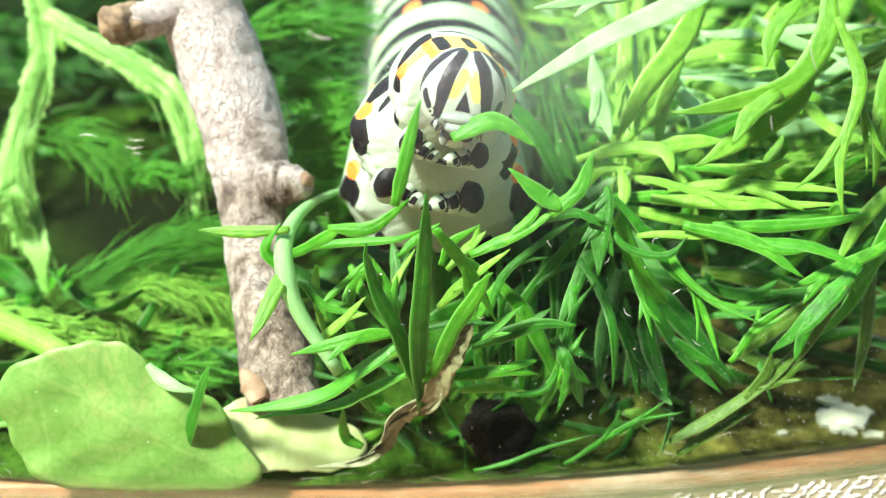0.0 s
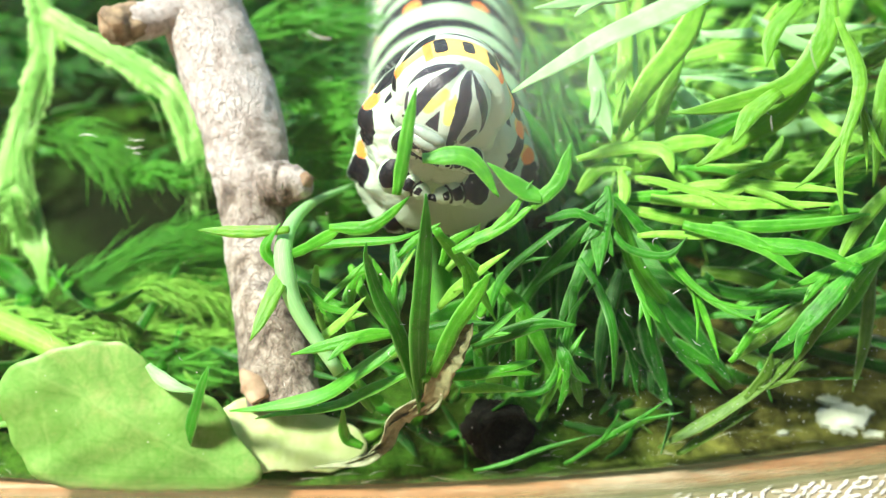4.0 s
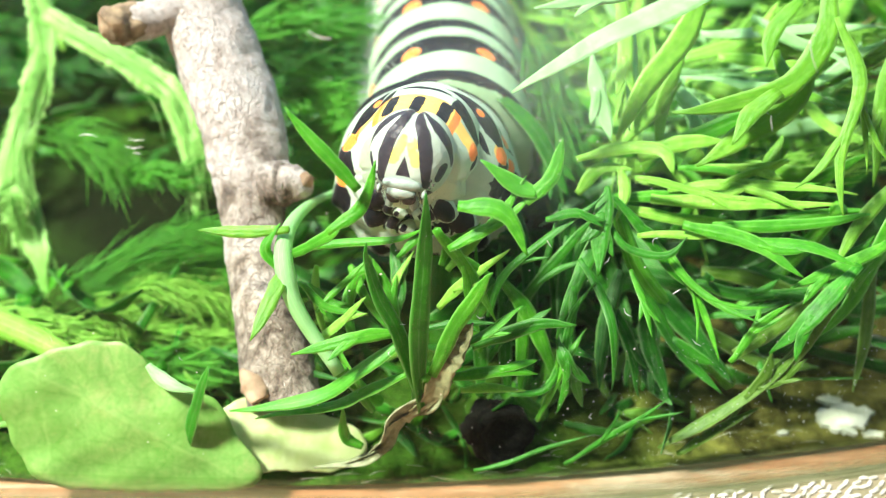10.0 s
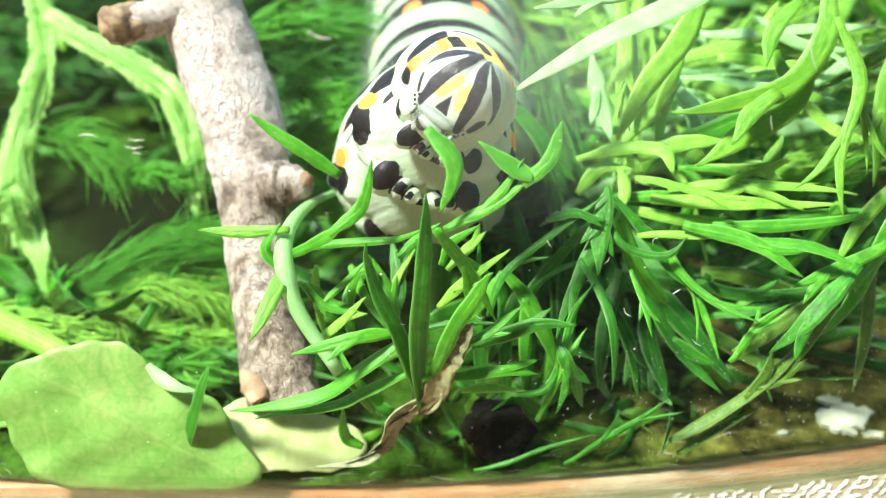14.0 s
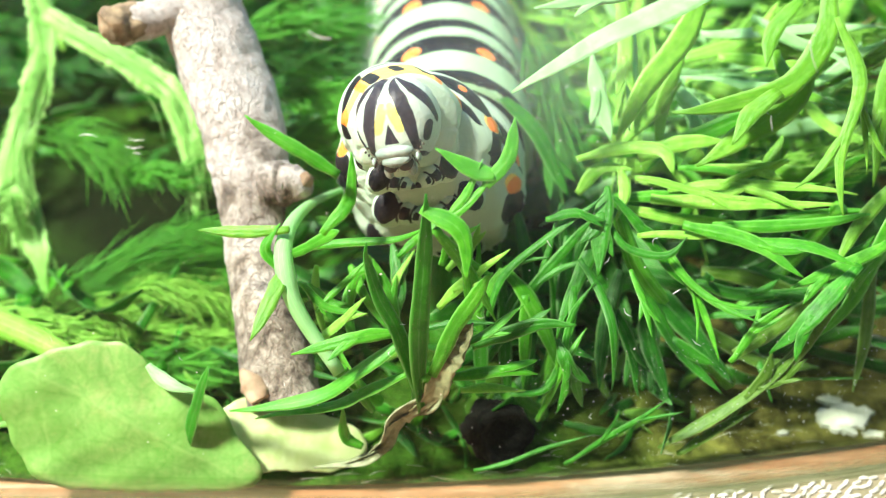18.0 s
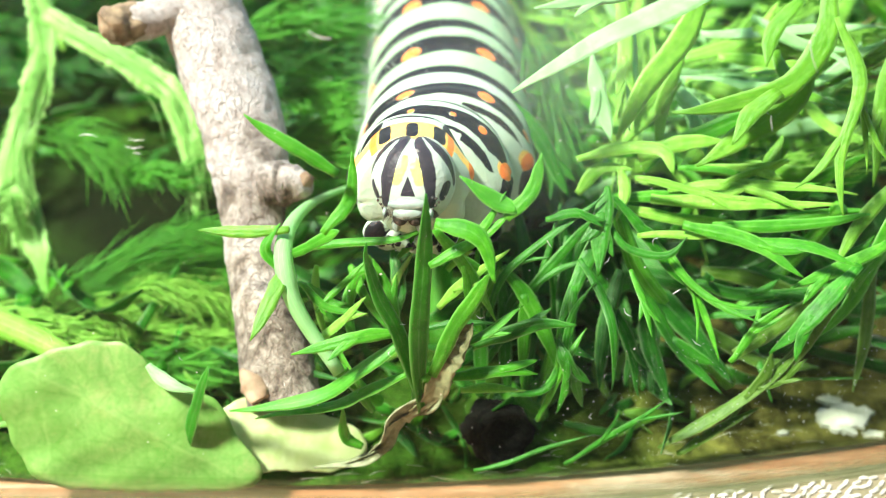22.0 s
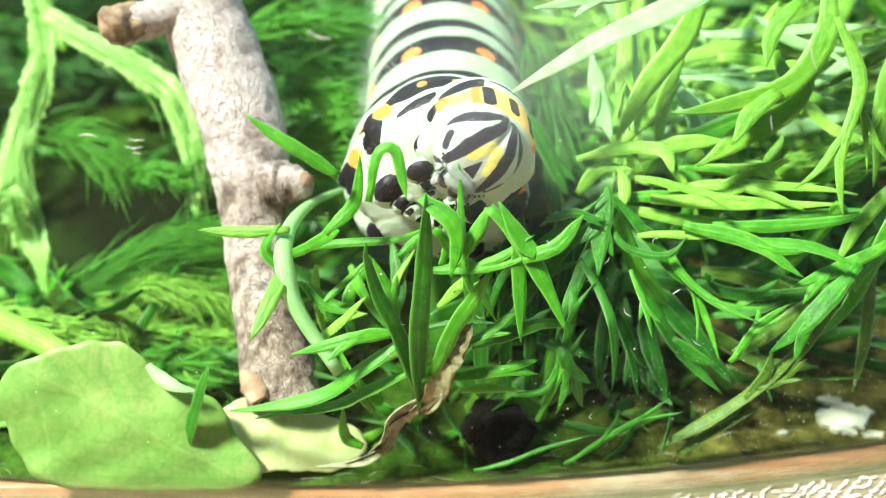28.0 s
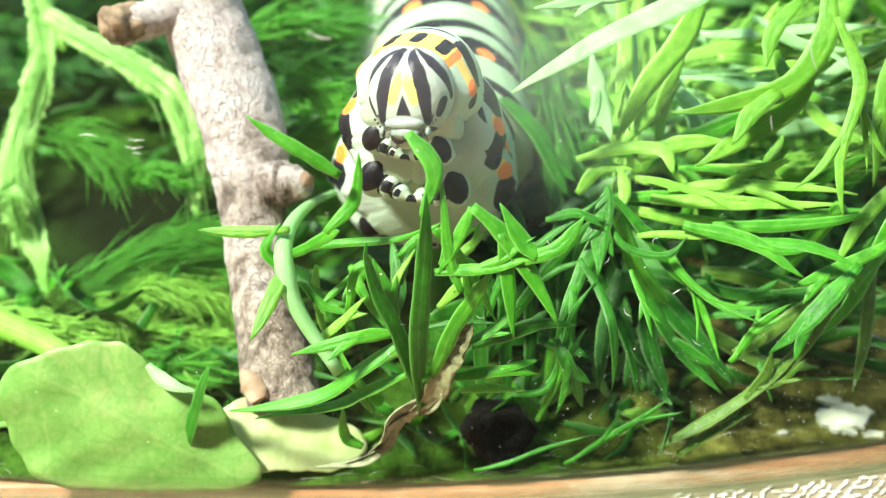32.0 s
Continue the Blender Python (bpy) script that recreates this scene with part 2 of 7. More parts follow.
def broad_leaf_material():
    """Pale thin leaf with branching veins, a yellowed middle and fine speckle."""
    n = Nodes("broad_leaf")
    uv = n.add("ShaderNodeUVMap")
    vec = n.coord("Object")
    big = n.noise(vec, 130.0, 4.0)
    fine = n.noise(vec, 2400.0, 4.0, 0.7)
    cells = n.add("ShaderNodeTexVoronoi", Scale=900.0)
    cells.feature = 'DISTANCE_TO_EDGE'
    n.link(vec, cells.inputs["Vector"])
    net = n.ramp(cells.outputs["Distance"], [(0.0, (1, 1, 1)), (0.09, (0, 0, 0))])
    sep = n.add("ShaderNodeSeparateXYZ")
    n.link(uv.outputs["UV"], sep.inputs["Vector"])
    off = n.math('ABSOLUTE', n.math('SUBTRACT', sep.outputs["X"], 0.5))
    rib = n.ramp(off, [(0.0, (1, 1, 1)), (0.02, (0, 0, 0))])
    slant = n.math('SINE', n.math('MULTIPLY', n.math('ADD', n.math('ADD', sep.outputs["Y"], n.math('MULTIPLY', big, 0.5)), n.math('MULTIPLY', off, -1.6)), 9.0))
    side = n.ramp(slant, [(0.93, (0, 0, 0)), (1.0, (1, 1, 1))])
    col = n.ramp(n.math('ADD', n.math('MULTIPLY', big, 1.0), n.math('MULTIPLY', n.math('SUBTRACT', fine, 0.35), 0.5)), [(0.30, (0.135, 0.37, 0.05)), (0.55, (0.24, 0.48, 0.105)), (0.80, (0.47, 0.55, 0.20))])
    col = n.mix(n.math('MULTIPLY', n.math('ADD', rib, n.math('MULTIPLY', side, 0.4)), 0.26), col, (0.42, 0.62, 0.20))
    col = n.mix(n.math('MULTIPLY', net, 0.22), col, (0.08, 0.30, 0.02))
    n.link(col, n.bsdf.inputs["Base Color"])
    n.bsdf.inputs["Roughness"].default_value = 0.5
    h = n.math('ADD', n.math('MULTIPLY', fine, 0.5), n.math('MULTIPLY', n.math('ADD', rib, side), -0.14))
    n.bump(h, 0.35, 0.0001)
    tr = n.add("ShaderNodeBsdfTranslucent")
    n.link(col, tr.inputs["Color"])
    ms = n.add("ShaderNodeMixShader", Fac=0.4)
    n.link(n.bsdf.outputs[0], ms.inputs[1])
    n.link(tr.outputs[0], ms.inputs[2])
    n.link(ms.outputs[0], n.out.inputs["Surface"])
    return n.mat


BIG_LEAF = broad_leaf_material()

GLARE_AT = (0.0126, -0.1602, 0.0231)
gl = Nodes("clear_glass")
see = gl.add("ShaderNodeBsdfTransparent")
see.inputs["Color"].default_value = (0.97, 0.99, 0.97, 1)
shine = gl.add("ShaderNodeBsdfGlossy", Roughness=0.02)
facing = gl.add("ShaderNodeLayerWeight", Blend=0.5)
rim = gl.math('POWER', facing.outputs["Facing"], 5.0)
edge = gl.math('ADD', gl.math('MULTIPLY', rim, 0.5), 0.0028)
both = gl.add("ShaderNodeMixShader")
gl.link(edge, both.inputs[0])
gl.link(see.outputs[0], both.inputs[1])
gl.link(shine.outputs[0], both.inputs[2])
# a pale veil painted on the glass as sky reflection, with one glare patch
veil_vec = gl.coord("Object")
veil = gl.add("ShaderNodeBsdfDiffuse")
veil.inputs["Color"].default_value = (0.78, 0.82, 0.74, 1)
veil_thru = gl.add("ShaderNodeBsdfTranslucent")
veil_thru.inputs["Color"].default_value = (0.78, 0.82, 0.74, 1)
veil_both = gl.add("ShaderNodeMixShader", Fac=0.6)
gl.link(veil.outputs[0], veil_both.inputs[1])
gl.link(veil_thru.outputs[0], veil_both.inputs[2])
veil_place = gl.add("ShaderNodeVectorMath")
veil_place.operation = 'DISTANCE'
veil_place.inputs[1].default_value = GLARE_AT
gl.link(veil_vec, veil_place.inputs[0])
veil_noise = gl.noise(gl.coord("Object", (1, 1, 0.35)), 260.0, 5.0, 0.6)
glare = gl.ramp(veil_place.outputs["Value"], [(0.0, (0.13, 0.13, 0.13)), (0.0055, (0, 0, 0))])
veil_amount = gl.math('MULTIPLY', gl.math('ADD', glare, 0.004), gl.math('ADD', veil_noise, 0.45))
veiled = gl.add("ShaderNodeMixShader")
gl.link(veil_amount, veiled.inputs[0])
gl.link(both.outputs[0], veiled.inputs[1])
gl.link(veil_both.outputs[0], veiled.inputs[2])
gl.link(veiled.outputs[0], gl.out.inputs["Surface"])
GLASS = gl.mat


# ---- building helpers ----
def mesh_of(name, verts, faces, material, smooth=True):
    me = bpy.data.meshes.new(name)
    me.from_pydata([tuple(v) for v in verts], [], faces)
    me.materials.append(material)
    if smooth:
        me.polygons.foreach_set("use_smooth", [True] * len(me.polygons))
    me.update()
    return me


def thing(name, at, label, category, group="", kind=""):
    ob = new(name)
    ob.location = at
    return tagged(ob, label, category, group, kind)


def part(name, me, parent, label=""):
    ob = new(name, me)
    ob.parent = parent
    if label:
        tagged(ob, label)
    return ob


def curve_points(pts, n):
    """n + 1 points along a smooth Catmull-Rom line through pts."""
    p = [Vector(q) for q in pts]
    p = [p[0] * 2 - p[1]] + p + [p[-1] * 2 - p[-2]]
    out = []
    k = len(p) - 3
    for i in range(n + 1):
        f = i / n * k
        j = min(int(f), k - 1)
        t = f - j
        a, b, c, d = p[j:j + 4]
        out.append(0.5 * ((2 * b) + (c - a) * t + (2 * a - 5 * b + 4 * c - d) * t * t + (3 * b - a - 3 * c + d) * t ** 3))
    return out


def blade_geometry(pts, width, rng, facing=(0, -0.62, 0.78), n=14, fold=0.16, base=0.6, lean=0.35, blunt=1.0, thick=0.14):
    """A narrow leaf lobe: pointed, folded along its midrib, thick at the middle."""
    spine = curve_points(pts, n)
    shift = Vector((rng.uniform(0, 50), rng.uniform(0, 50), 0))
    size = (spine[0] - spine[-1]).length
    for i in range(1, n):
        spine[i] = spine[i] + noise.noise_vector(spine[i] * (2.2 / max(size, 1.0)) + shift) * size * 0.022
    ref = Vector(facing) + Vector((rng.uniform(-lean, lean), rng.uniform(-lean, lean), rng.uniform(-lean, lean)))
    wob = rng.uniform(0, 6.28)
    verts, uvs, faces = [], [], []
    cols = 5
    for i, c in enumerate(spine):
        s = i / n
        tan = (spine[min(i + 1, n)] - spine[max(i - 1, 0)]).normalized()
        side = tan.cross(ref).normalized()
        up = side.cross(tan).normalized()
        grow = min(1.0, s / 0.3)
        w = width * 0.5 * (base + (1 - base) * grow * grow * (3 - 2 * grow)) * max(0.0, 1 - max(0.0, (s - 0.42) / 0.58) ** (1.9 * blunt)) ** 0.85
        w = max(w, width * 0.05) * (1 + 0.06 * math.sin(9 * s + wob) + 0.04 * math.sin(23 * s + 2 * wob))
        th = thick * (0.35 + 0.65 * (1 - s))
        for sign in (1, -1):
            for k in range(cols):
                x = -1 + 2 * k / (cols - 1)
                rib = 0.5 * math.exp(-(x * 3) ** 2)
                z = abs(x) ** 1.5 * fold * w + sign * th * ((1 - x * x) * 0.5 + rib * 0.45 + 0.04)
                verts.append(c + side * (x * w) + up * z)
                uvs.append(((x + 1) / 2, s * 3))
    m = 2 * cols
    for i in range(n):
        a, b = i * m, (i + 1) * m
        for k in range(cols - 1):
            faces.append((a + k, a + k + 1, b + k + 1, b + k))
            faces.append((a + cols + k + 1, a + cols + k, b + cols + k, b + cols + k + 1))
        faces.append((a + cols, a, b, b + cols))
        faces.append((a + cols - 1, a + m - 1, b + m - 1, b + cols - 1))
    e = n * m
    faces.append(tuple(range(e, e + cols)) + tuple(range(e + m - 1, e + cols - 1, -1)))
    faces.append(tuple(range(cols - 1, -1, -1)) + tuple(range(cols, m)))
    return verts, faces, uvs


def set_uv(me, uvs):
    layer = me.uv_layers.new(name="UVMap")
    idx = np.empty(len(me.loops), dtype=np.int32)
    me.loops.foreach_get("vertex_index", idx)
    layer.data.foreach_set("uv", np.array(uvs, dtype=np.float32)[idx].ravel())


LEAF_RNG = random.Random(5)
FORK_RNG = random.Random(61)


def lobes(parent, pivot, strands, mat="mid", name="leaflet", label=""):
    """A forked leaf lobe as one part that turns about its own pivot; strands: pairs of points and width, in millimetres."""
    V, Fc, U = [], [], []
    for pts, width in strands:
        v, f, u = blade_geometry([Vector(p) - Vector(pivot) for p in pts], width, LEAF_RNG, lean=0.15)
        o = len(V)
        V += v
        U += u
        Fc += [tuple(i + o for i in q) for q in f]
    me = mesh_of(name, [v * MM for v in V], Fc, LEAF[mat])
    set_uv(me, U)
    ob = part(name, me, parent, label)
    ob.location = Vector(pivot) * MM - parent.location
    return ob


def blade(parent, pts, width, mat="mid", name="leaflet", fork=True, **kw):
    """A leaf lobe through points given in millimetres, as a part of parent."""
    o = Vector(parent.location) * 1000 if parent.parent is None else Vector()
    line = [Vector(p) - o for p in pts]
    verts, faces, uvs = blade_geometry(line, width, LEAF_RNG, **kw)
    long = sum((b - a).length for a, b in zip(line, line[1:]))
    if fork and name == "leaflet" and long > 2.6 and width < 1.15 and FORK_RNG.random() < 0.62:
        # the lobe splits: one or two side tips grow out of its middle
        smooth = curve_points(line, 20)
        for sg in ((1, -1) if FORK_RNG.random() < 0.3 else (FORK_RNG.choice((1, -1)),)):
            at = FORK_RNG.randint(7, 13)
            tan = (smooth[at + 1] - smooth[at - 1]).normalized()
            out = tan.cross(Vector((0, -0.62, 0.78))).normalized() * sg
            reach = long * FORK_RNG.uniform(0.22, 0.4)
            tip = [smooth[at] - tan * reach * 0.15, smooth[at] + tan * reach * 0.45 + out * reach * 0.2, smooth[at] + tan * reach * 0.95 + out * reach * FORK_RNG.uniform(0.35, 0.6)]
            v, f, u = blade_geometry(tip, width * FORK_RNG.uniform(0.5, 0.75), FORK_RNG, n=9, base=0.7)
            faces += [tuple(i + len(verts) for i in q) for q in f]
            verts += v
            uvs += u
    me = mesh_of(name, [v * MM for v in verts], faces, LEAF[mat])
    set_uv(me, uvs)
    return part(name, me, parent)


def tube_geometry(pts, radii, n=16, sides=10, rough=0.0, seed=0, closed=True):
    spine = curve_points(pts, n)
    k = len(radii) - 1
    verts, faces = [], []
    ref = Vector((0.3, -0.8, 0.5))
    for i, c in enumerate(spine):
        f = i / n * k
        j = min(int(f), k - 1)
        r = radii[j] + (radii[j + 1] - radii[j]) * (f - j)
        tan = (spine[min(i + 1, n)] - spine[max(i - 1, 0)]).normalized()
        side = tan.cross(ref).normalized()
        up = side.cross(tan)
        for q in range(sides):
            a = 2 * math.pi * q / sides
            d = side * math.cos(a) + up * math.sin(a)
            rr = r
            if rough:
                rr *= 1 + rough * (noise.noise((c + d * r) * 0.55 + Vector((seed, 0, 0))) + 0.6 * noise.noise((c + d * r) * 1.9))
            verts.append(c + d * rr)
    for i in range(n):
        for q in range(sides):
            a, b = i * sides + q, i * sides + (q + 1) % sides
            faces.append((a, b, b + sides, a + sides))
    if closed:
        faces.append(tuple(range(sides - 1, -1, -1)))
        faces.append(tuple(range(n * sides, (n + 1) * sides)))
    return verts, faces


def tube(parent, pts, radii, material, name="stem", label="", **kw):
    o = Vector(parent.location) * 1000 if parent.parent is None else Vector()
    verts, faces = tube_geometry([Vector(p) - o for p in pts], radii, **kw)
    me = mesh_of(name, [v * MM for v in verts], faces, material)
    me.uv_layers.new(name="UVMap")
    return part(name, me, parent, label)


def lathe_mesh(name, profile, material, sides=96, centre=(0, 0)):
    """profile: closed loop of (radius, height) in millimetres about a vertical axis."""
    verts, faces = [], []
    k = len(profile)
    for i in range(sides):
        a = 2 * math.pi * i / sides
        for r, z in profile:
            verts.append(((centre[0] + r * math.cos(a)) * MM, (centre[1] + r * math.sin(a)) * MM, z * MM))
    for i in range(sides):
        j = (i + 1) % sides
        for q in range(k):
            w = (q + 1) % k
            faces.append((i * k + q, j * k + q, j * k + w, i * k + w))
    return mesh_of(name, verts, faces, material)


def egg_mesh(name, size, material, seed=0, rough=0.05, nu=18, nv=12):
    verts, faces = [], []
    for j in range(nv + 1):
        p = math.pi * j / nv
        for i in range(nu):
            a = 2 * math.pi * i / nu
            d = Vector((math.sin(p) * math.cos(a), math.sin(p) * math.sin(a), math.cos(p)))
            r = 1 + rough * noise.noise(d * 2.1 + Vector((seed, 0, 0)))
            verts.append(Vector((d.x * size[0], d.y * size[1], d.z * size[2])) * r * MM)
    for j in range(nv):
        for i in range(nu):
            a, b = j * nu + i, j * nu + (i + 1) % nu
            faces.append((a, a + nu, b + nu, b))
    return mesh_of(name, verts, faces, material)


# ---- table and jar ----
def plane_slab(name, x0, x1, y0, y1, z0, z1, material):
    v = [(x, y, z) for z in (z0, z1) for y in (y0, y1) for x in (x0, x1)]
    f = [(0, 2, 3, 1), (4, 5, 7, 6), (0, 1, 5, 4), (2, 6, 7, 3), (0, 4, 6, 2), (1, 3, 7, 5)]
    return mesh_of(name, [tuple(c * MM for c in q) for q in v], f, material, smooth=False)


tagged(new("table_top", plane_slab("table_top", -700, 700, -500, 900, -30, 0, TABLE)), "orange-brown wooden table under the glass jar", "table", kind="structure")

# unseen wall added behind the camera to cut the frontal sky light
tagged(new("wall_south", plane_slab("wall_south", -2600, 2600, -900, -780, -30, 2400, BLOCKER_PAINT)), "plain grey-green wall, unseen, added to block sky light from behind the camera", "wall", kind="structure")

JAR_R, JAR_X, JAR_Y = 160.7, -8.6, 140.0
jar = thing("glass_jar", (JAR_X * MM, JAR_Y * MM, 0), "large clear glass jar holding leaves and a caterpillar", "jar")


def ring_wall(name, r0, r1, z0, z1, material, sides=320):
    b = min(0.25, (r1 - r0) * 0.3, (z1 - z0) * 0.3)
    prof = [(r0 + b, z0), (r1 - b, z0), (r1 - b * 0.3, z0 + b * 0.3), (r1, z0 + b), (r1, z0 + 2 * b), (r1, z1 - 2 * b), (r1, z1 - b), (r1 - b * 0.3, z1 - b * 0.3), (r1 - b, z1),
            (r0 + b, z1), (r0 + b * 0.3, z1 - b * 0.3), (r0, z1 - b), (r0, z1 - 2 * b), (r0, z0 + 2 * b), (r0, z0 + b), (r0 + b * 0.3, z0 + b * 0.3)]
    return lathe_mesh(name, prof, material, sides)


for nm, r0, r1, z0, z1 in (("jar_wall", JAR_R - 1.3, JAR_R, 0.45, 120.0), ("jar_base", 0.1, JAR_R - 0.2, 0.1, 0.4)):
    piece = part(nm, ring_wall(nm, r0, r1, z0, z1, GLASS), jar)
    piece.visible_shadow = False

# the thick foot of the jar, scuffed and greenish
ft = Nodes("scuffed_glass")
ft_see = ft.add("ShaderNodeBsdfTransparent")
ft_see.inputs["Color"].default_value = (0.95, 0.98, 0.93, 1)
ft_haze = ft.noise(ft.coord("Object", (1, 1, 2.5)), 900.0, 6.0, 0.7)
ft_streak = ft.noise(ft.coord("Object", (0.25, 0.25, 6.0)), 700.0, 5.0, 0.7)
ft.link(ft.ramp(ft_streak, [(0.35, (0.13, 0.18, 0.05)), (0.65, (0.42, 0.46, 0.26))]), ft.bsdf.inputs["Base Color"])
ft.bsdf.inputs["Roughness"].default_value = 0.35
ft_sep = ft.add("ShaderNodeSeparateXYZ")
ft.link(ft.coord("Object"), ft_sep.inputs["Vector"])
ft_low = ft.ramp(ft.math('MULTIPLY', ft_sep.outputs["Z"], 1000.0 / 3.0), [(0.0, (1, 1, 1)), (0.3, (0.75, 0.75, 0.75)), (0.7, (0.3, 0.3, 0.3)), (1.0, (0, 0, 0))])
ft_mix = ft.add("ShaderNodeMixShader")
ft.link(ft.math('MULTIPLY', ft.math('MULTIPLY', ft.math('ADD', ft_haze, ft_streak), 0.85), ft_low), ft_mix.inputs[0])
ft.link(ft_see.outputs[0], ft_mix.inputs[1])
ft.link(ft.bsdf.outputs[0], ft_mix.inputs[2])
ft.link(ft_mix.outputs[0], ft.out.inputs["Surface"])
foot = part("jar_foot", ring_wall("jar_foot", JAR_R + 0.02, JAR_R + 0.35, 0.05, 3.0, ft.mat), jar, "scuffed greenish foot of the jar")
foot.visible_shadow = False

mat_verts = [(4.5, -20.0), (16.0, -18.55), (24.0, -17.0), (40.0, -13.5), (60.0, -5.7), (160.0, 0.0), (160.0, -160.0), (2.0, -160.0), (2.0, -24.0)]
k = len(mat_verts)
mv = [(x * MM, y * MM, z * MM) for z in (0.02, 0.45) for x, y in mat_verts]
mf = [tuple(range(k - 1, -1, -1)), tuple(range(k, 2 * k))] + [(i, (i + 1) % k, k + (i + 1) % k, k + i) for i in range(k)]
tagged(new("table_mat", mesh_of("table_mat", mv, mf, MAT_CLOTH, smooth=False)), "coarse white and brown woven mat on the table", "mat")


# the coarse weave of the mat: slanting knots of yarn, too many to count
weave_rng = random.Random(12)
wv, wf = [], []
for row in range(84):
    for col_ in range(56):
        gx = 4.0 + col_ * 0.58 + (row % 2) * 0.29 + weave_rng.gauss(0, 0.07)
        gy = -30.0 + row * 0.28 + weave_rng.gauss(0, 0.035)
        edge_y = -19.75 + 0.0049 * max(0.0, gx - 4.0) ** 2 + 0.03 * (gx - 4.0)
        if gy > edge_y - 0.3 or weave_rng.random() < 0.2:
            continue
        turn = 0.55 + weave_rng.gauss(0, 0.4)
        o = len(wv)
        for j in range(5):
            p = math.pi * j / 4
            for i in range(8):
                a = 2 * math.pi * i / 8
                ex, ey, ez = math.cos(p) * 0.30, math.sin(p) * math.cos(a) * 0.11, math.sin(p) * math.sin(a) * 0.10
                wv.append(((gx + ex * math.cos(turn) - ey * math.sin(turn)) * MM, (gy + ex * math.sin(turn) + ey * math.cos(turn)) * MM, (0.52 + ez) * MM))
        for j in range(4):
            for i in range(8):
                a, b = o + j * 8 + i, o + j * 8 + (i + 1) % 8
                wf.append((a, b, b + 8, a + 8))
tagged(new("mat_weave", mesh_of("mat_weave", wv, wf, YARN)), "coarse off-white yarn knots woven over the mat", "weave", kind="stuff")


# ---- leaf sprigs ----
sprig = thing("leaf_sprig", (-0.0013, -0.0170, 0.0032), "fresh green feathery sprig with upright pointed lobes, leaning on the glass", "sprig", "cut leaf sprigs")
tube(sprig, [(-0.9, -18.7, 7.6), (-1.1, -18.1, 5.3), (-1.3, -16.3, 2.7), (-1.4, -15.0, 1.0)], [0.42, 0.4, 0.35, 0.3], LEAF["mid"], n=20, sides=10, rough=0.04)
blade(sprig, [(-1.0, -18.8, 5.4), (-1.0, -18.9, 9.7), (-0.9, -18.3, 13.8), (-0.7, -18.1, 16.7)], 0.91, "deep", fork=False)
blade(sprig, [(-0.9, -18.9, 5.8), (-2.0, -18.8, 9.9), (-2.8, -18.7, 12.0), (-3.2, -18.4, 14.5)], 0.84, "deep", fork=False)
blade(sprig, [(-0.5, -18.8, 7.5), (0.4, -18.8, 10.0), (1.4, -18.7, 11.8), (2.1, -18.6, 13.1)], 0.75, "mid", fork=False)
blade(sprig, [(-2.1, -18.3, 9.5), (-4.1, -19.0, 9.7), (-6.7, -19.0, 8.9)], 0.64, "mid")
blade(sprig, [(-1.6, -18.4, 9.3), (-3.6, -18.9, 7.9), (-5.7, -19.0, 6.5), (-9.8, -19.1, 5.6)], 0.74, "mid", blunt=1.6)
blade(sprig, [(-1.5, -18.8, 7.7), (-3.4, -18.9, 6.7), (-5.0, -19.0, 5.8), (-8.7, -19.0, 5.0)], 0.60, "mid", blunt=1.6)
blade(sprig, [(0.8, -18.6, 9.0), (2.1, -18.6, 9.9), (3.5, -18.3, 11.1)], 0.47, "mid")
blade(sprig, [(1.3, -18.2, 8.7), (2.9, -18.1, 9.4), (4.4, -18.1, 9.9), (5.9, -18.3, 10.0)], 0.65, "deep")
blade(sprig, [(-1.1, -17.3, 9.0), (0.7, -17.4, 9.4), (2.6, -17.6, 9.5)], 0.35, "deep")
blade(sprig, [(0.4, -18.6, 7.2), (2.4, -18.7, 7.7), (4.3, -18.5, 7.3)], 0.57, "mid")
blade(sprig, [(0.8, -18.6, 6.4), (2.2, -18.5, 6.5), (3.8, -18.6, 6.4)], 0.45, "pale")
blade(sprig, [(1.8, -16.5, 4.1), (1.8, -15.0, 7.2), (1.6, -13.8, 9.7)], 0.75, "deep")
blade(sprig, [(-2.2, -15.8, 8.5), (-2.1, -14.4, 9.8), (-2.5, -12.9, 11.0)], 0.69, "deep")
blade(sprig, [(-4.2, -16.6, 7.5), (-4.5, -15.1, 9.0), (-3.7, -14.1, 9.9), (-3.5, -13.4, 10.3)], 0.60, "mid")
blade(sprig, [(-2.2, -16.5, 7.7), (-2.5, -15.2, 9.4), (-3.3, -14.3, 10.8)], 0.55, "mid")
blade(sprig, [(-0.3, -18.1, 15.0), (0.6, -17.7, 13.4), (1.4, -17.5, 11.7), (2.4, -17.6, 9.6)], 0.59, "mid")
blade(sprig, [(-0.2, -17.2, 10.1), (0.9, -17.3, 11.6), (2.9, -17.3, 13.4)], 0.51, "pale")
blade(sprig, [(-0.1, -15.1, 6.2), (0.4, -15.5, 5.5), (1.3, -16.5, 4.1)], 0.61, "deep")
blade(sprig, [(-3.2, -18.9, 5.4), (-3.7, -18.7, 6.2), (-4.4, -18.0, 7.3), (-4.8, -17.4, 8.1)], 0.45, "mid")
blade(sprig, [(-3.8, -19.0, 3.2), (-4.6, -19.0, 3.9), (-4.6, -19.0, 5.8)], 0.54, "mid")
blade(sprig, [(-5.9, -16.9, 7.9), (-4.6, -16.8, 9.0), (-3.5, -16.5, 10.2)], 0.45, "pale")
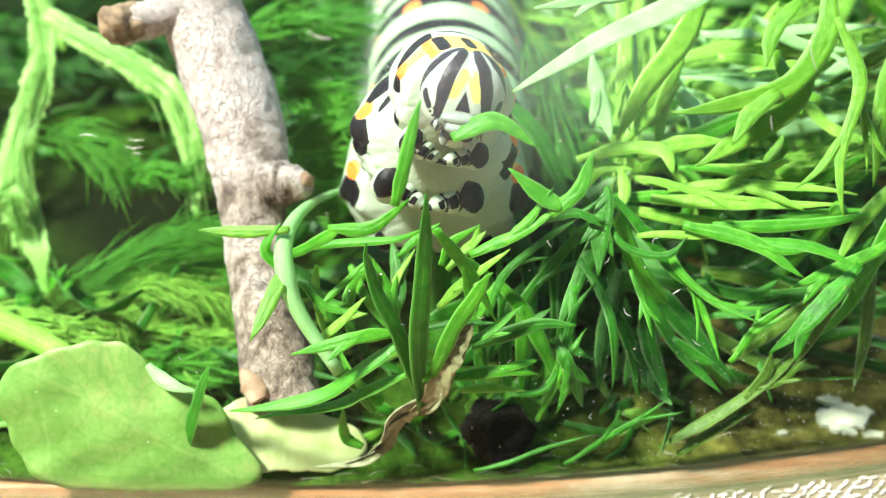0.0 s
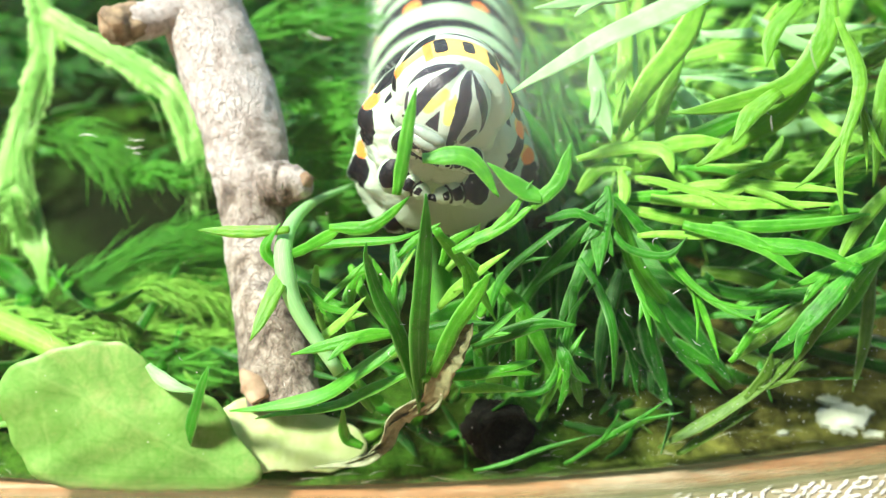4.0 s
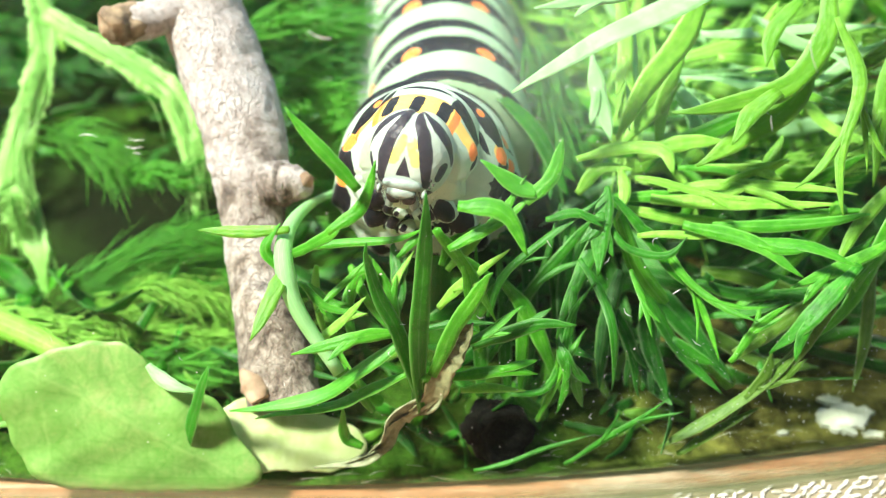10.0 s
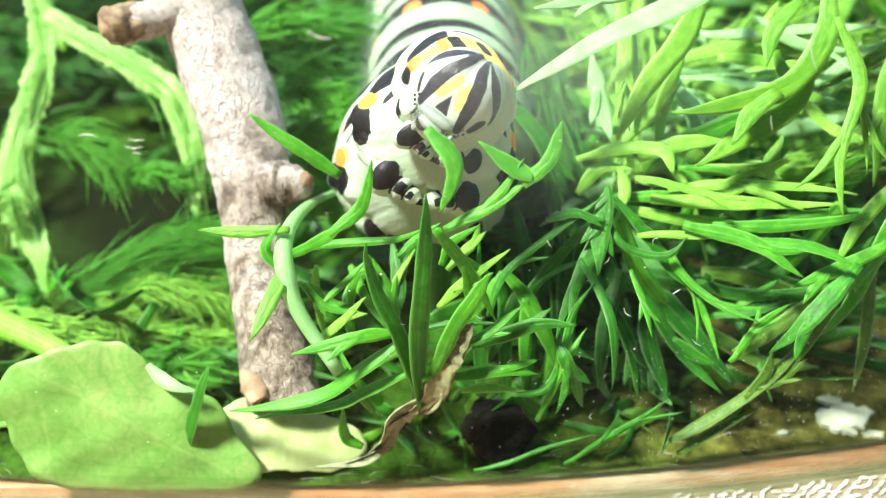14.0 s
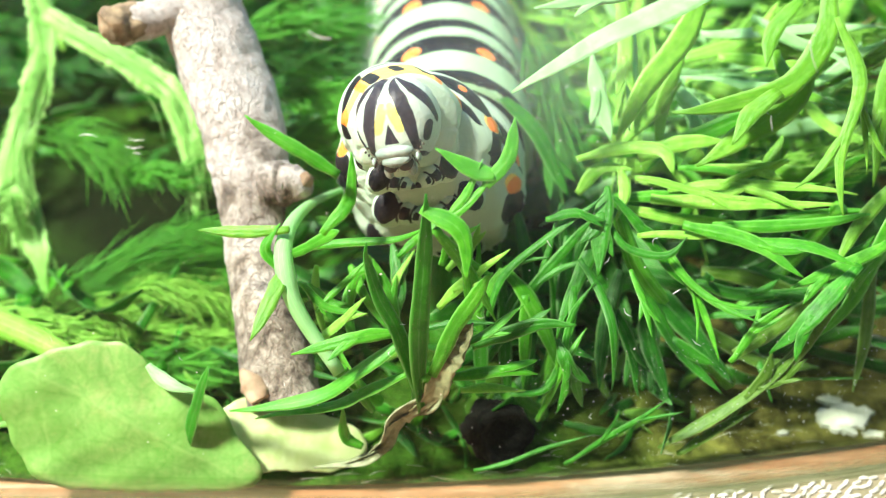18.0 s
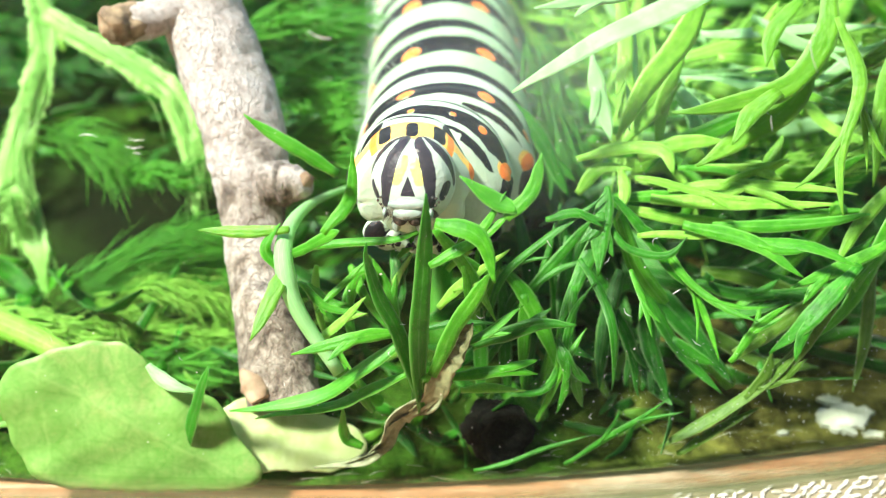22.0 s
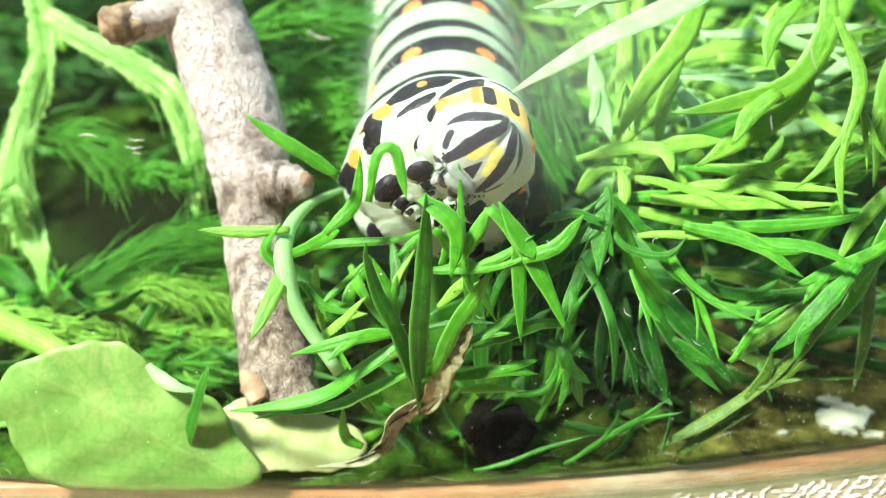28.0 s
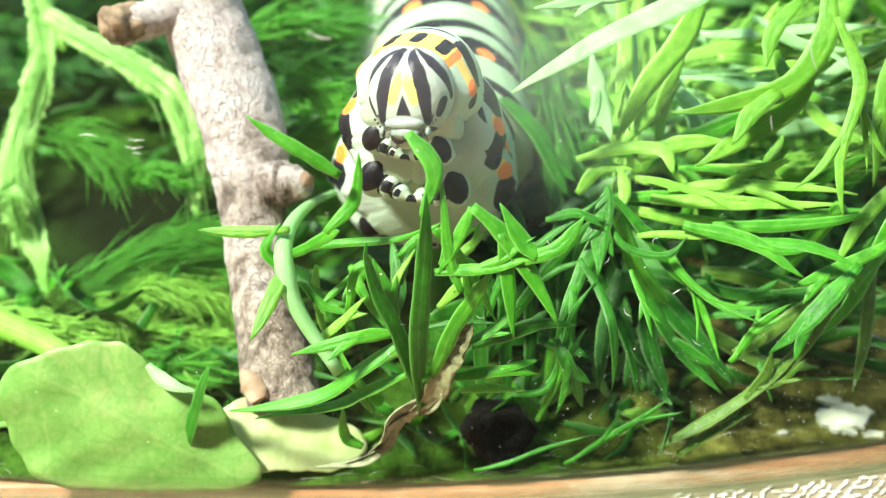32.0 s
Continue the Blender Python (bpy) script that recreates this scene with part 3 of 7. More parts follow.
blade(sprig, [(-6.3, -14.9, 9.8), (-5.1, -15.7, 9.1), (-3.5, -16.2, 8.9)], 0.41, "mid")
blade(sprig, [(-2.5, -15.5, 8.2), (-2.2, -14.7, 9.7), (-1.3, -14.0, 11.1)], 0.37, "pale")
blade(sprig, [(-4.4, -14.1, 10.2), (-3.8, -15.0, 9.3), (-2.5, -16.3, 7.9)], 0.50, "mid")
blade(sprig, [(-2.1, -14.7, 11.1), (-1.1, -14.3, 12.0), (-0.1, -14.2, 12.7)], 0.40, "mid")
blade(sprig, [(0.2, -14.6, 10.3), (1.2, -14.2, 11.3), (2.0, -14.0, 12.1)], 0.50, "pale")
blade(sprig, [(-0.1, -14.9, 10.8), (0.4, -14.7, 11.9), (1.7, -14.6, 12.9)], 0.45, "mid")
sprig = thing("leaf_sprig", (0.0047, -0.0123, 0.0030), "dark green feathery sprig behind the caterpillar", "sprig", "cut leaf sprigs")
tube(sprig, [(3.2, -15.6, 3.7), (4.2, -15.3, 2.3), (5.1, -14.8, 1.3)], [0.5, 0.45, 0.4], LEAF["mid"], n=20, sides=10, rough=0.04)
tube(sprig, [(5.7, -13.8, 5.4), (5.1, -14.5, 2.7)], [0.4, 0.4], LEAF["mid"], n=20, sides=10, rough=0.04)
blade(sprig, [(2.7, -6.3, 15.2), (4.6, -7.3, 13.8), (5.7, -8.5, 12.1), (6.4, -9.3, 11.0)], 0.88, "deep")
blade(sprig, [(3.2, -15.7, 3.5), (3.0, -13.5, 6.7), (2.8, -11.4, 9.7)], 0.72, "deep")
blade(sprig, [(4.1, -15.7, 3.5), (4.4, -13.5, 6.7), (3.7, -10.9, 10.3), (3.2, -10.3, 11.3)], 0.82, "shade")
blade(sprig, [(5.4, -14.8, 3.0), (5.7, -12.8, 6.8), (4.9, -11.2, 9.9)], 0.73, "shade")
blade(sprig, [(6.3, -13.3, 3.5), (6.5, -11.0, 7.6), (5.9, -9.4, 10.7)], 0.84, "shade")
blade(sprig, [(2.1, -15.5, 5.5), (4.1, -13.9, 8.4), (6.1, -12.8, 10.6), (7.4, -12.3, 11.9)], 0.56, "deep")
blade(sprig, [(2.1, -15.8, 8.5), (3.0, -14.9, 10.5), (5.6, -14.0, 12.4), (7.4, -13.4, 13.7)], 0.40, "deep")
sprig = thing("leaf_sprig", (-0.0060, -0.0161, 0.0072), "pale green stalk with curved side lobes in front of the stick", "sprig", "cut leaf sprigs")
tube(sprig, [(-4.7, -18.4, 7.5), (-3.9, -17.1, 5.1), (-3.3, -14.8, 2.2)], [0.32, 0.36, 0.3], LEAF["mid"], n=20, sides=10, rough=0.04)
tube(sprig, [(-4.8, -6.4, 9.9), (-6.2, -10.2, 11.4), (-6.9, -13.0, 12.2), (-7.2, -15.0, 12.2), (-7.1, -16.2, 11.5), (-6.5, -17.3, 10.0), (-4.7, -18.5, 7.4)], [0.12, 0.2, 0.32, 0.40, 0.44, 0.36, 0.3], LEAF["white"], "stalk", "thick pale green stalk", n=30, sides=14, rough=0.05)
blade(sprig, [(-6.7, -15.8, 12.1), (-5.7, -16.5, 13.1), (-4.4, -17.2, 14.3)], 0.51, "mid", base=0.8, blunt=4)
blade(sprig, [(-6.7, -15.7, 12.2), (-4.6, -16.4, 13.0), (-2.0, -17.1, 13.7), (-0.6, -17.6, 14.8)], 0.38, "mid")
blade(sprig, [(-6.9, -15.2, 13.0), (-9.1, -14.8, 12.6), (-11.2, -14.4, 12.4)], 0.57, "lime", fork=False)
blade(sprig, [(-7.1, -16.2, 11.5), (-7.6, -17.6, 10.8), (-8.4, -19.1, 9.8)], 0.77, "lime", fork=False)
blade(sprig, [(-7.1, -16.0, 11.0), (-8.0, -15.5, 12.1), (-7.3, -15.0, 13.2)], 0.53, "mid")
blade(sprig, [(-5.8, -16.5, 9.3), (-4.5, -15.7, 10.4), (-3.3, -15.1, 11.4)], 0.31, "mid")
blade(sprig, [(-6.6, -15.7, 10.4), (-5.3, -16.4, 9.5), (-3.7, -16.6, 9.2)], 0.40, "mid")
blade(sprig, [(-5.9, -14.5, 10.5), (-5.9, -15.5, 9.0), (-5.1, -16.8, 7.2)], 0.41, "pale")
sprig = thing("leaf_sprig", (0.0111, -0.0145, 0.0039), "fresh green forked sprig with many narrow lobes", "sprig", "cut leaf sprigs")
tube(sprig, [(8.0, -12.2, 12.9), (8.8, -13.1, 10.8), (9.6, -13.6, 9.2), (12.6, -13.8, 5.4), (14.6, -14.3, 2.9)], [0.3, 0.4, 0.45, 0.45, 0.4], LEAF["mid"], n=20, sides=10, rough=0.04)
tube(sprig, [(19.0, -12.0, 12.2), (17.8, -11.6, 9.4), (14.7, -12.7, 6.0)], [0.35, 0.4, 0.4], LEAF["mid"], n=20, sides=10, rough=0.04)
blade(sprig, [(7.6, -12.8, 13.8), (7.3, -14.0, 12.4), (7.1, -15.6, 10.7)], 0.94, "deep", base=0.25)
blade(sprig, [(7.7, -13.0, 13.5), (9.1, -13.7, 12.2), (10.7, -14.8, 10.4), (11.9, -15.2, 9.5)], 0.54, "deep", base=0.4)
blade(sprig, [(8.6, -15.4, 10.9), (9.1, -16.7, 9.9), (9.4, -17.9, 9.0)], 0.40, "mid")
blade(sprig, [(8.0, -13.0, 12.7), (7.0, -14.3, 11.3), (5.9, -15.8, 9.8), (5.2, -17.2, 8.3)], 0.72, "deep")
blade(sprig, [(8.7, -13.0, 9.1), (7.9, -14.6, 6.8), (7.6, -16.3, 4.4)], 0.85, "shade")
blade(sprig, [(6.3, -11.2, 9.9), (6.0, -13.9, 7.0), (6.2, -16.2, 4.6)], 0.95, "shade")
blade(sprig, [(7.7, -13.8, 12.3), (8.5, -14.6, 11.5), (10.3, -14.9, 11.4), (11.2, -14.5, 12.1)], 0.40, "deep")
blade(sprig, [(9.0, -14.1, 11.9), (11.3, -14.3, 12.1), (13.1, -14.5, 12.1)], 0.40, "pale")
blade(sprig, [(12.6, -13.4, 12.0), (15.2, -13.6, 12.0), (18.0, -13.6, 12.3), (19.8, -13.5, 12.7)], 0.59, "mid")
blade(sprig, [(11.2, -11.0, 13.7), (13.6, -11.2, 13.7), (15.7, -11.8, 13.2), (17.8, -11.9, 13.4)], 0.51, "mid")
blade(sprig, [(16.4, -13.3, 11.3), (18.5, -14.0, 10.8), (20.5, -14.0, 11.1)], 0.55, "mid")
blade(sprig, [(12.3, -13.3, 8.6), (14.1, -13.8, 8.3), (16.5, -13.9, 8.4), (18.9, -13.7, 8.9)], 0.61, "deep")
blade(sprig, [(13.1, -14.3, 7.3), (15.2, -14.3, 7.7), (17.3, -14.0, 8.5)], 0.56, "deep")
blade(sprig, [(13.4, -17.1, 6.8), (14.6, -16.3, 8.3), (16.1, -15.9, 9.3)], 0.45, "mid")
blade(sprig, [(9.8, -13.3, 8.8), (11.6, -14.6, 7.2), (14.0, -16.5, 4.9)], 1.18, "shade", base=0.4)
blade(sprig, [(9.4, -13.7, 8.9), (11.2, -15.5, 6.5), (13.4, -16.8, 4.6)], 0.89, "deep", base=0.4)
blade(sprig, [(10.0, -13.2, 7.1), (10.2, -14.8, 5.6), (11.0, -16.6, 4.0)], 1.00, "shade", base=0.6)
blade(sprig, [(9.7, -13.7, 11.6), (11.4, -15.3, 10.1), (12.8, -16.4, 9.5), (14.3, -17.2, 9.3)], 0.40, "mid")
blade(sprig, [(10.7, -14.2, 10.9), (12.0, -15.7, 9.1), (12.8, -17.4, 7.1)], 0.36, "mid")
blade(sprig, [(6.3, -14.7, 11.0), (7.4, -16.2, 9.8), (7.8, -17.6, 8.6), (7.8, -18.2, 6.0)], 0.49, "deep")
blade(sprig, [(11.0, -14.2, 12.6), (14.0, -15.1, 12.2), (16.2, -16.4, 11.2)], 0.71, "mid")
blade(sprig, [(14.1, -14.6, 12.0), (16.8, -15.3, 12.0), (18.7, -16.1, 11.6)], 0.62, "mid")
blade(sprig, [(8.9, -12.6, 14.1), (11.3, -13.1, 13.8), (13.9, -13.6, 13.5)], 0.45, "pale")
blade(sprig, [(9.8, -12.3, 12.8), (13.7, -12.6, 12.7), (18.7, -12.8, 12.8)], 0.68, "pale", base=0.7)
blade(sprig, [(8.8, -12.2, 12.1), (11.7, -12.6, 11.8), (15.9, -13.0, 11.7)], 0.60, "pale", base=0.7)
blade(sprig, [(10.7, -11.6, 12.9), (14.8, -11.9, 13.4), (19.4, -12.6, 13.2)], 0.55, "pale", base=0.7)
blade(sprig, [(8.2, -11.8, 12.6), (11.2, -11.8, 12.6), (14.2, -11.8, 12.6)], 0.60, "mid")
blade(sprig, [(12.5, -12.1, 10.4), (16.2, -12.0, 11.4), (20.9, -12.1, 12.1)], 0.56, "mid")
blade(sprig, [(6.3, -11.2, 14.3), (8.4, -11.2, 14.9), (10.2, -11.6, 14.9), (10.7, -12.5, 14.2)], 0.64, "pale", base=0.4, blunt=2)
blade(sprig, [(7.6, -13.6, 8.2), (9.0, -14.9, 6.4), (9.5, -16.5, 4.1)], 0.71, "shade")
blade(sprig, [(12.8, -12.2, 8.5), (16.1, -12.5, 8.0), (20.0, -13.5, 6.7)], 0.80, "olive")
blade(sprig, [(11.9, -12.7, 6.0), (15.9, -14.0, 4.2), (19.0, -14.2, 3.9)], 0.85, "olive")
blade(sprig, [(3.1, -18.7, 6.3), (4.6, -18.4, 6.3), (5.4, -17.8, 7.5), (5.9, -16.6, 9.2), (7.0, -15.7, 10.5)], 0.40, "deep")
blade(sprig, [(4.4, -18.5, 4.4), (5.6, -18.0, 7.3), (6.6, -16.9, 8.7)], 0.36, "mid")
blade(sprig, [(5.2, -17.6, 8.6), (5.7, -18.4, 7.7), (6.5, -18.3, 5.1)], 0.66, "deep", base=0.3, blunt=2)
blade(sprig, [(5.7, -18.2, 7.8), (5.6, -18.4, 6.3), (5.3, -18.5, 4.9)], 0.39, "deep")
blade(sprig, [(4.7, -14.1, 12.8), (6.1, -13.9, 13.0), (7.5, -14.1, 12.7)], 0.45, "deep")
sprig = thing("leaf_sprig", (0.0160, -0.0104, 0.0113), "yellow-green arching leaf lobes leaning against the glass", "sprig", "cut leaf sprigs")
tube(sprig, [(17.8, -8.4, 20.5), (18.4, -6.5, 22.0), (21.3, -1.1, 22.6), (26.0, 14.0, 22.0), (27.0, 20.0, 1.0)], [0.3, 0.42, 0.5, 0.6, 0.6], LEAF["lime"], n=20, sides=10, rough=0.04)
blade(sprig, [(17.8, -8.0, 21.5), (17.5, -9.6, 19.7), (15.8, -11.0, 18.1), (13.2, -11.7, 17.5), (10.3, -12.2, 17.3)], 1.13, "lime", base=0.6)
blade(sprig, [(17.2, -9.2, 18.9), (16.1, -10.8, 16.9), (13.7, -11.8, 15.8), (11.6, -12.7, 14.8)], 1.30, "lime", base=0.5)
blade(sprig, [(17.5, -10.2, 21.0), (18.4, -12.1, 18.9), (17.5, -14.2, 16.4), (17.4, -16.1, 14.3)], 0.60, "lime", base=0.5)
blade(sprig, [(17.9, -9.8, 20.6), (18.7, -11.6, 18.1), (19.0, -13.8, 15.0)], 0.51, "lime", base=0.6)
blade(sprig, [(17.1, -6.4, 20.3), (15.6, -7.8, 19.2), (15.1, -9.2, 18.1)], 0.80, "lime")
blade(sprig, [(16.1, -6.9, 17.9), (16.8, -8.3, 16.7), (18.8, -9.3, 16.1)], 0.82, "lime")
blade(sprig, [(7.6, -9.7, 13.8), (10.8, -9.9, 14.2), (14.0, -9.4, 15.4), (15.5, -9.5, 15.9)], 0.93, "mid", base=0.6)
blade(sprig, [(15.1, -11.1, 12.7), (15.7, -10.7, 13.8), (16.2, -10.1, 15.0)], 0.81, "lime")
blade(sprig, [(13.9, -9.2, 12.9), (16.5, -9.9, 12.7), (18.6, -10.2, 13.1)], 0.94, "lime")
blade(sprig, [(16.7, -10.3, 11.3), (18.2, -10.1, 12.4), (20.8, -9.7, 13.8)], 0.83, "mid")
# the glare on these lobes is put into their whitish green
sprig = thing("leaf_sprig", (0.0124, -0.0083, 0.0122), "leaf lobes near the glass, whitish green painted as bright light", "sprig", "cut leaf sprigs")
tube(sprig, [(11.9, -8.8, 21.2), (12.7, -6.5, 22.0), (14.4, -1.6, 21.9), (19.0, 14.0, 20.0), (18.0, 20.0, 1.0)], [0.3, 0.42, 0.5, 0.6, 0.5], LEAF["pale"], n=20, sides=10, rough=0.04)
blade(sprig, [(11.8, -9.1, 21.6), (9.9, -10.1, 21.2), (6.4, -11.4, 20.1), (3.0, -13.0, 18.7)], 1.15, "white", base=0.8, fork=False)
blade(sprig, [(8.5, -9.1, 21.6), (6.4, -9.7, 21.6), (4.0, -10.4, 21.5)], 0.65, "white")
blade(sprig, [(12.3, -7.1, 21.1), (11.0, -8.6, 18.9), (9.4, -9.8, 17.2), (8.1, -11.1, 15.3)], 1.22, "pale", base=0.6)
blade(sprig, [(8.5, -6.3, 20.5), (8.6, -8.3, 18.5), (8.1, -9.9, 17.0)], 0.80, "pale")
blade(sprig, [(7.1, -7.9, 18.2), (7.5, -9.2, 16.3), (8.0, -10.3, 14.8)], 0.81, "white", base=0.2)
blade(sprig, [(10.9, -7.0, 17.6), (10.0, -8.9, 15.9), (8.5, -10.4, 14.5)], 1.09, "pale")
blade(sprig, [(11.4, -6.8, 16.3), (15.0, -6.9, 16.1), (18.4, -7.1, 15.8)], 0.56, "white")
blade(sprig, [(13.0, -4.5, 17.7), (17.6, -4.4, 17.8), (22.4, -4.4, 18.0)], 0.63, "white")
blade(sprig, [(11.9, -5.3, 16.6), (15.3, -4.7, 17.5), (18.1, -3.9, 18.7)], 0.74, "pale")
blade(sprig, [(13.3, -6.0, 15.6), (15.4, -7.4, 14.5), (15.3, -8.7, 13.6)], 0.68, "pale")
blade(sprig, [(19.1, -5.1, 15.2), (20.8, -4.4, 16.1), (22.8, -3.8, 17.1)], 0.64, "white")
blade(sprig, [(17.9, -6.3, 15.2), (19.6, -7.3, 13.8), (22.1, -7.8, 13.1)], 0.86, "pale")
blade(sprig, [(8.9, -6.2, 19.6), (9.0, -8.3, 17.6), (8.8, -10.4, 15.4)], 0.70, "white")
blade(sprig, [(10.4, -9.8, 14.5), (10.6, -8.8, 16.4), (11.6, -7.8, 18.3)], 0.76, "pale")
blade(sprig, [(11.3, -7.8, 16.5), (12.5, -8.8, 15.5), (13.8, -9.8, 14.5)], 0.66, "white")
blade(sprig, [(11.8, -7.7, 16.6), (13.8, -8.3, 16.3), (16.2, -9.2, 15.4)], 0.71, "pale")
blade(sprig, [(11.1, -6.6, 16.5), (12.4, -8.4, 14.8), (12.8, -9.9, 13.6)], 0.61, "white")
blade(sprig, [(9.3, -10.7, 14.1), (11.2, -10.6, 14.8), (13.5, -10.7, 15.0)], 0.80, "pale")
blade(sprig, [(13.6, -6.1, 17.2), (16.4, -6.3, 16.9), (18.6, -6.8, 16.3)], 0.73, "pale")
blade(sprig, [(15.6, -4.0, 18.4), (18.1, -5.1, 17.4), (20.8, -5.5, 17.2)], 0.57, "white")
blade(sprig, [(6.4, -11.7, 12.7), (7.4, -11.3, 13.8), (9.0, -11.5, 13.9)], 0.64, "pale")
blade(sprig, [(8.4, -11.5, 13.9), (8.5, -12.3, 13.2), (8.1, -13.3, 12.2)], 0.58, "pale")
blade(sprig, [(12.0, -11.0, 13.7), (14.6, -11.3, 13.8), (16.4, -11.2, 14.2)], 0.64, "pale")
sprig = thing("leaf_sprig", (0.0157, -0.0156, 0.0013), "long yellow-green stalks and lobes lying by the jar wall", "sprig", "cut leaf sprigs")
tube(sprig, [(18.9, -15.0, 9.7), (21.1, -13.1, 10.8), (24.0, -10.0, 11.7), (33.0, 6.0, 8.0), (35.0, 12.0, 1.0)], [0.5, 0.5, 0.5, 0.5, 0.4], LEAF["mid"], n=20, sides=10, rough=0.04)
blade(sprig, [(10.5, -17.9, 2.0), (12.7, -17.6, 3.5), (14.9, -17.3, 5.3), (16.6, -17.0, 7.7)], 0.62, "olive", base=0.3, blunt=2)
blade(sprig, [(14.4, -17.4, 4.8), (16.0, -17.1, 6.6), (17.4, -16.8, 8.9), (18.3, -16.2, 10.6)], 0.60, "olive", base=0.5)
blade(sprig, [(14.6, -17.3, 5.0), (15.2, -17.2, 6.2), (15.3, -17.0, 7.4)], 0.55, "olive", base=0.7)
blade(sprig, [(14.9, -17.3, 5.4), (15.9, -17.4, 6.0), (16.9, -17.3, 7.2)], 0.40, "olive", base=0.7)
blade(sprig, [(11.5, -17.8, 1.5), (13.3, -17.6, 2.9), (15.2, -17.3, 4.1)], 0.45, "olive")
blade(sprig, [(5.9, -18.3, 1.3), (8.5, -18.1, 3.5), (10.7, -17.8, 5.2)], 0.30, "deep")
blade(sprig, [(1.5, -18.7, 1.3), (4.0, -18.5, 2.0), (7.1, -18.2, 3.2)], 0.25, "deep")
blade(sprig, [(19.1, -15.3, 11.1), (16.8, -17.0, 9.5), (15.1, -17.2, 7.4)], 0.87, "deep", base=0.5)
blade(sprig, [(20.6, -14.3, 11.6), (18.1, -15.2, 10.8), (15.9, -15.9, 10.2)], 0.68, "mid")
blade(sprig, [(21.3, -12.2, 13.7), (19.3, -13.6, 12.1), (18.2, -14.9, 10.8)], 0.68, "lime")
blade(sprig, [(21.6, -12.4, 13.5), (20.5, -13.9, 11.4), (18.9, -15.5, 9.0), (17.3, -16.5, 7.7)], 0.85, "mid", base=0.7)
blade(sprig, [(20.9, -13.0, 9.1), (20.6, -14.6, 6.8), (19.9, -16.4, 4.3)], 0.70, "olive")
blade(sprig, [(21.0, -8.7, 18.7), (20.5, -10.4, 16.3), (20.1, -12.4, 13.5)], 0.69, "lime")
blade(sprig, [(13.9, -16.1, 6.4), (16.6, -15.1, 7.9), (18.8, -14.1, 9.2)], 0.81, "olive")

# ---- background foliage ----
def in_hollow(p):
    """True over the floor spot painted dark as shade, which the leaves leave open."""
    return ((p.x + 20.0) / 6.5) ** 2 + ((p.y - 3.5) / 8.5) ** 2 < 1.0


def foliage(name, count, seed, box, mats, label, lengths=(5, 12), width=(0.5, 1.3)):
    """A heap of loose feathery lobes too many to count; box: x, y and z ranges in millimetres and the heap's slope."""
    rng = random.Random(seed)
    for mat in mats:
        V, Fc, U = [], [], []
        for _ in range(count // len(mats)):
            c = Vector([rng.uniform(*r) for r in box[:3]])
            if math.hypot(c.x - JAR_X, c.y - JAR_Y) > 156.5:
                continue
            c.z += max(0.0, c.y) * box[3] * rng.uniform(0.3, 1.0)
            a = rng.uniform(0, 6.28)
            el = rng.uniform(-0.35, 0.75)
            d = Vector((math.cos(a) * math.cos(el), math.sin(a) * math.cos(el), math.sin(el)))
            ln = rng.uniform(*lengths)
            bend = Vector((rng.uniform(-1, 1), rng.uniform(-1, 1), rng.uniform(-1, 0.4))) * ln * 0.16
            pts = [c, c + d * ln * 0.5 + bend, c + d * ln]
            pts = [Vector((p.x, p.y, max(p.z, 0.75))) for p in pts]
            if any(in_hollow(p) for p in pts):
                continue
            v, f, u = blade_geometry(pts, rng.uniform(*width), rng, n=7, lean=0.9)
            o = len(V)
            V += v
            U += u
            Fc += [tuple(i + o for i in q) for q in f]
        me = mesh_of(name, [v * MM for v in V], Fc, LEAF[mat])
        set_uv(me, U)
        tagged(new(name, me), label, "leaves", kind="stuff")


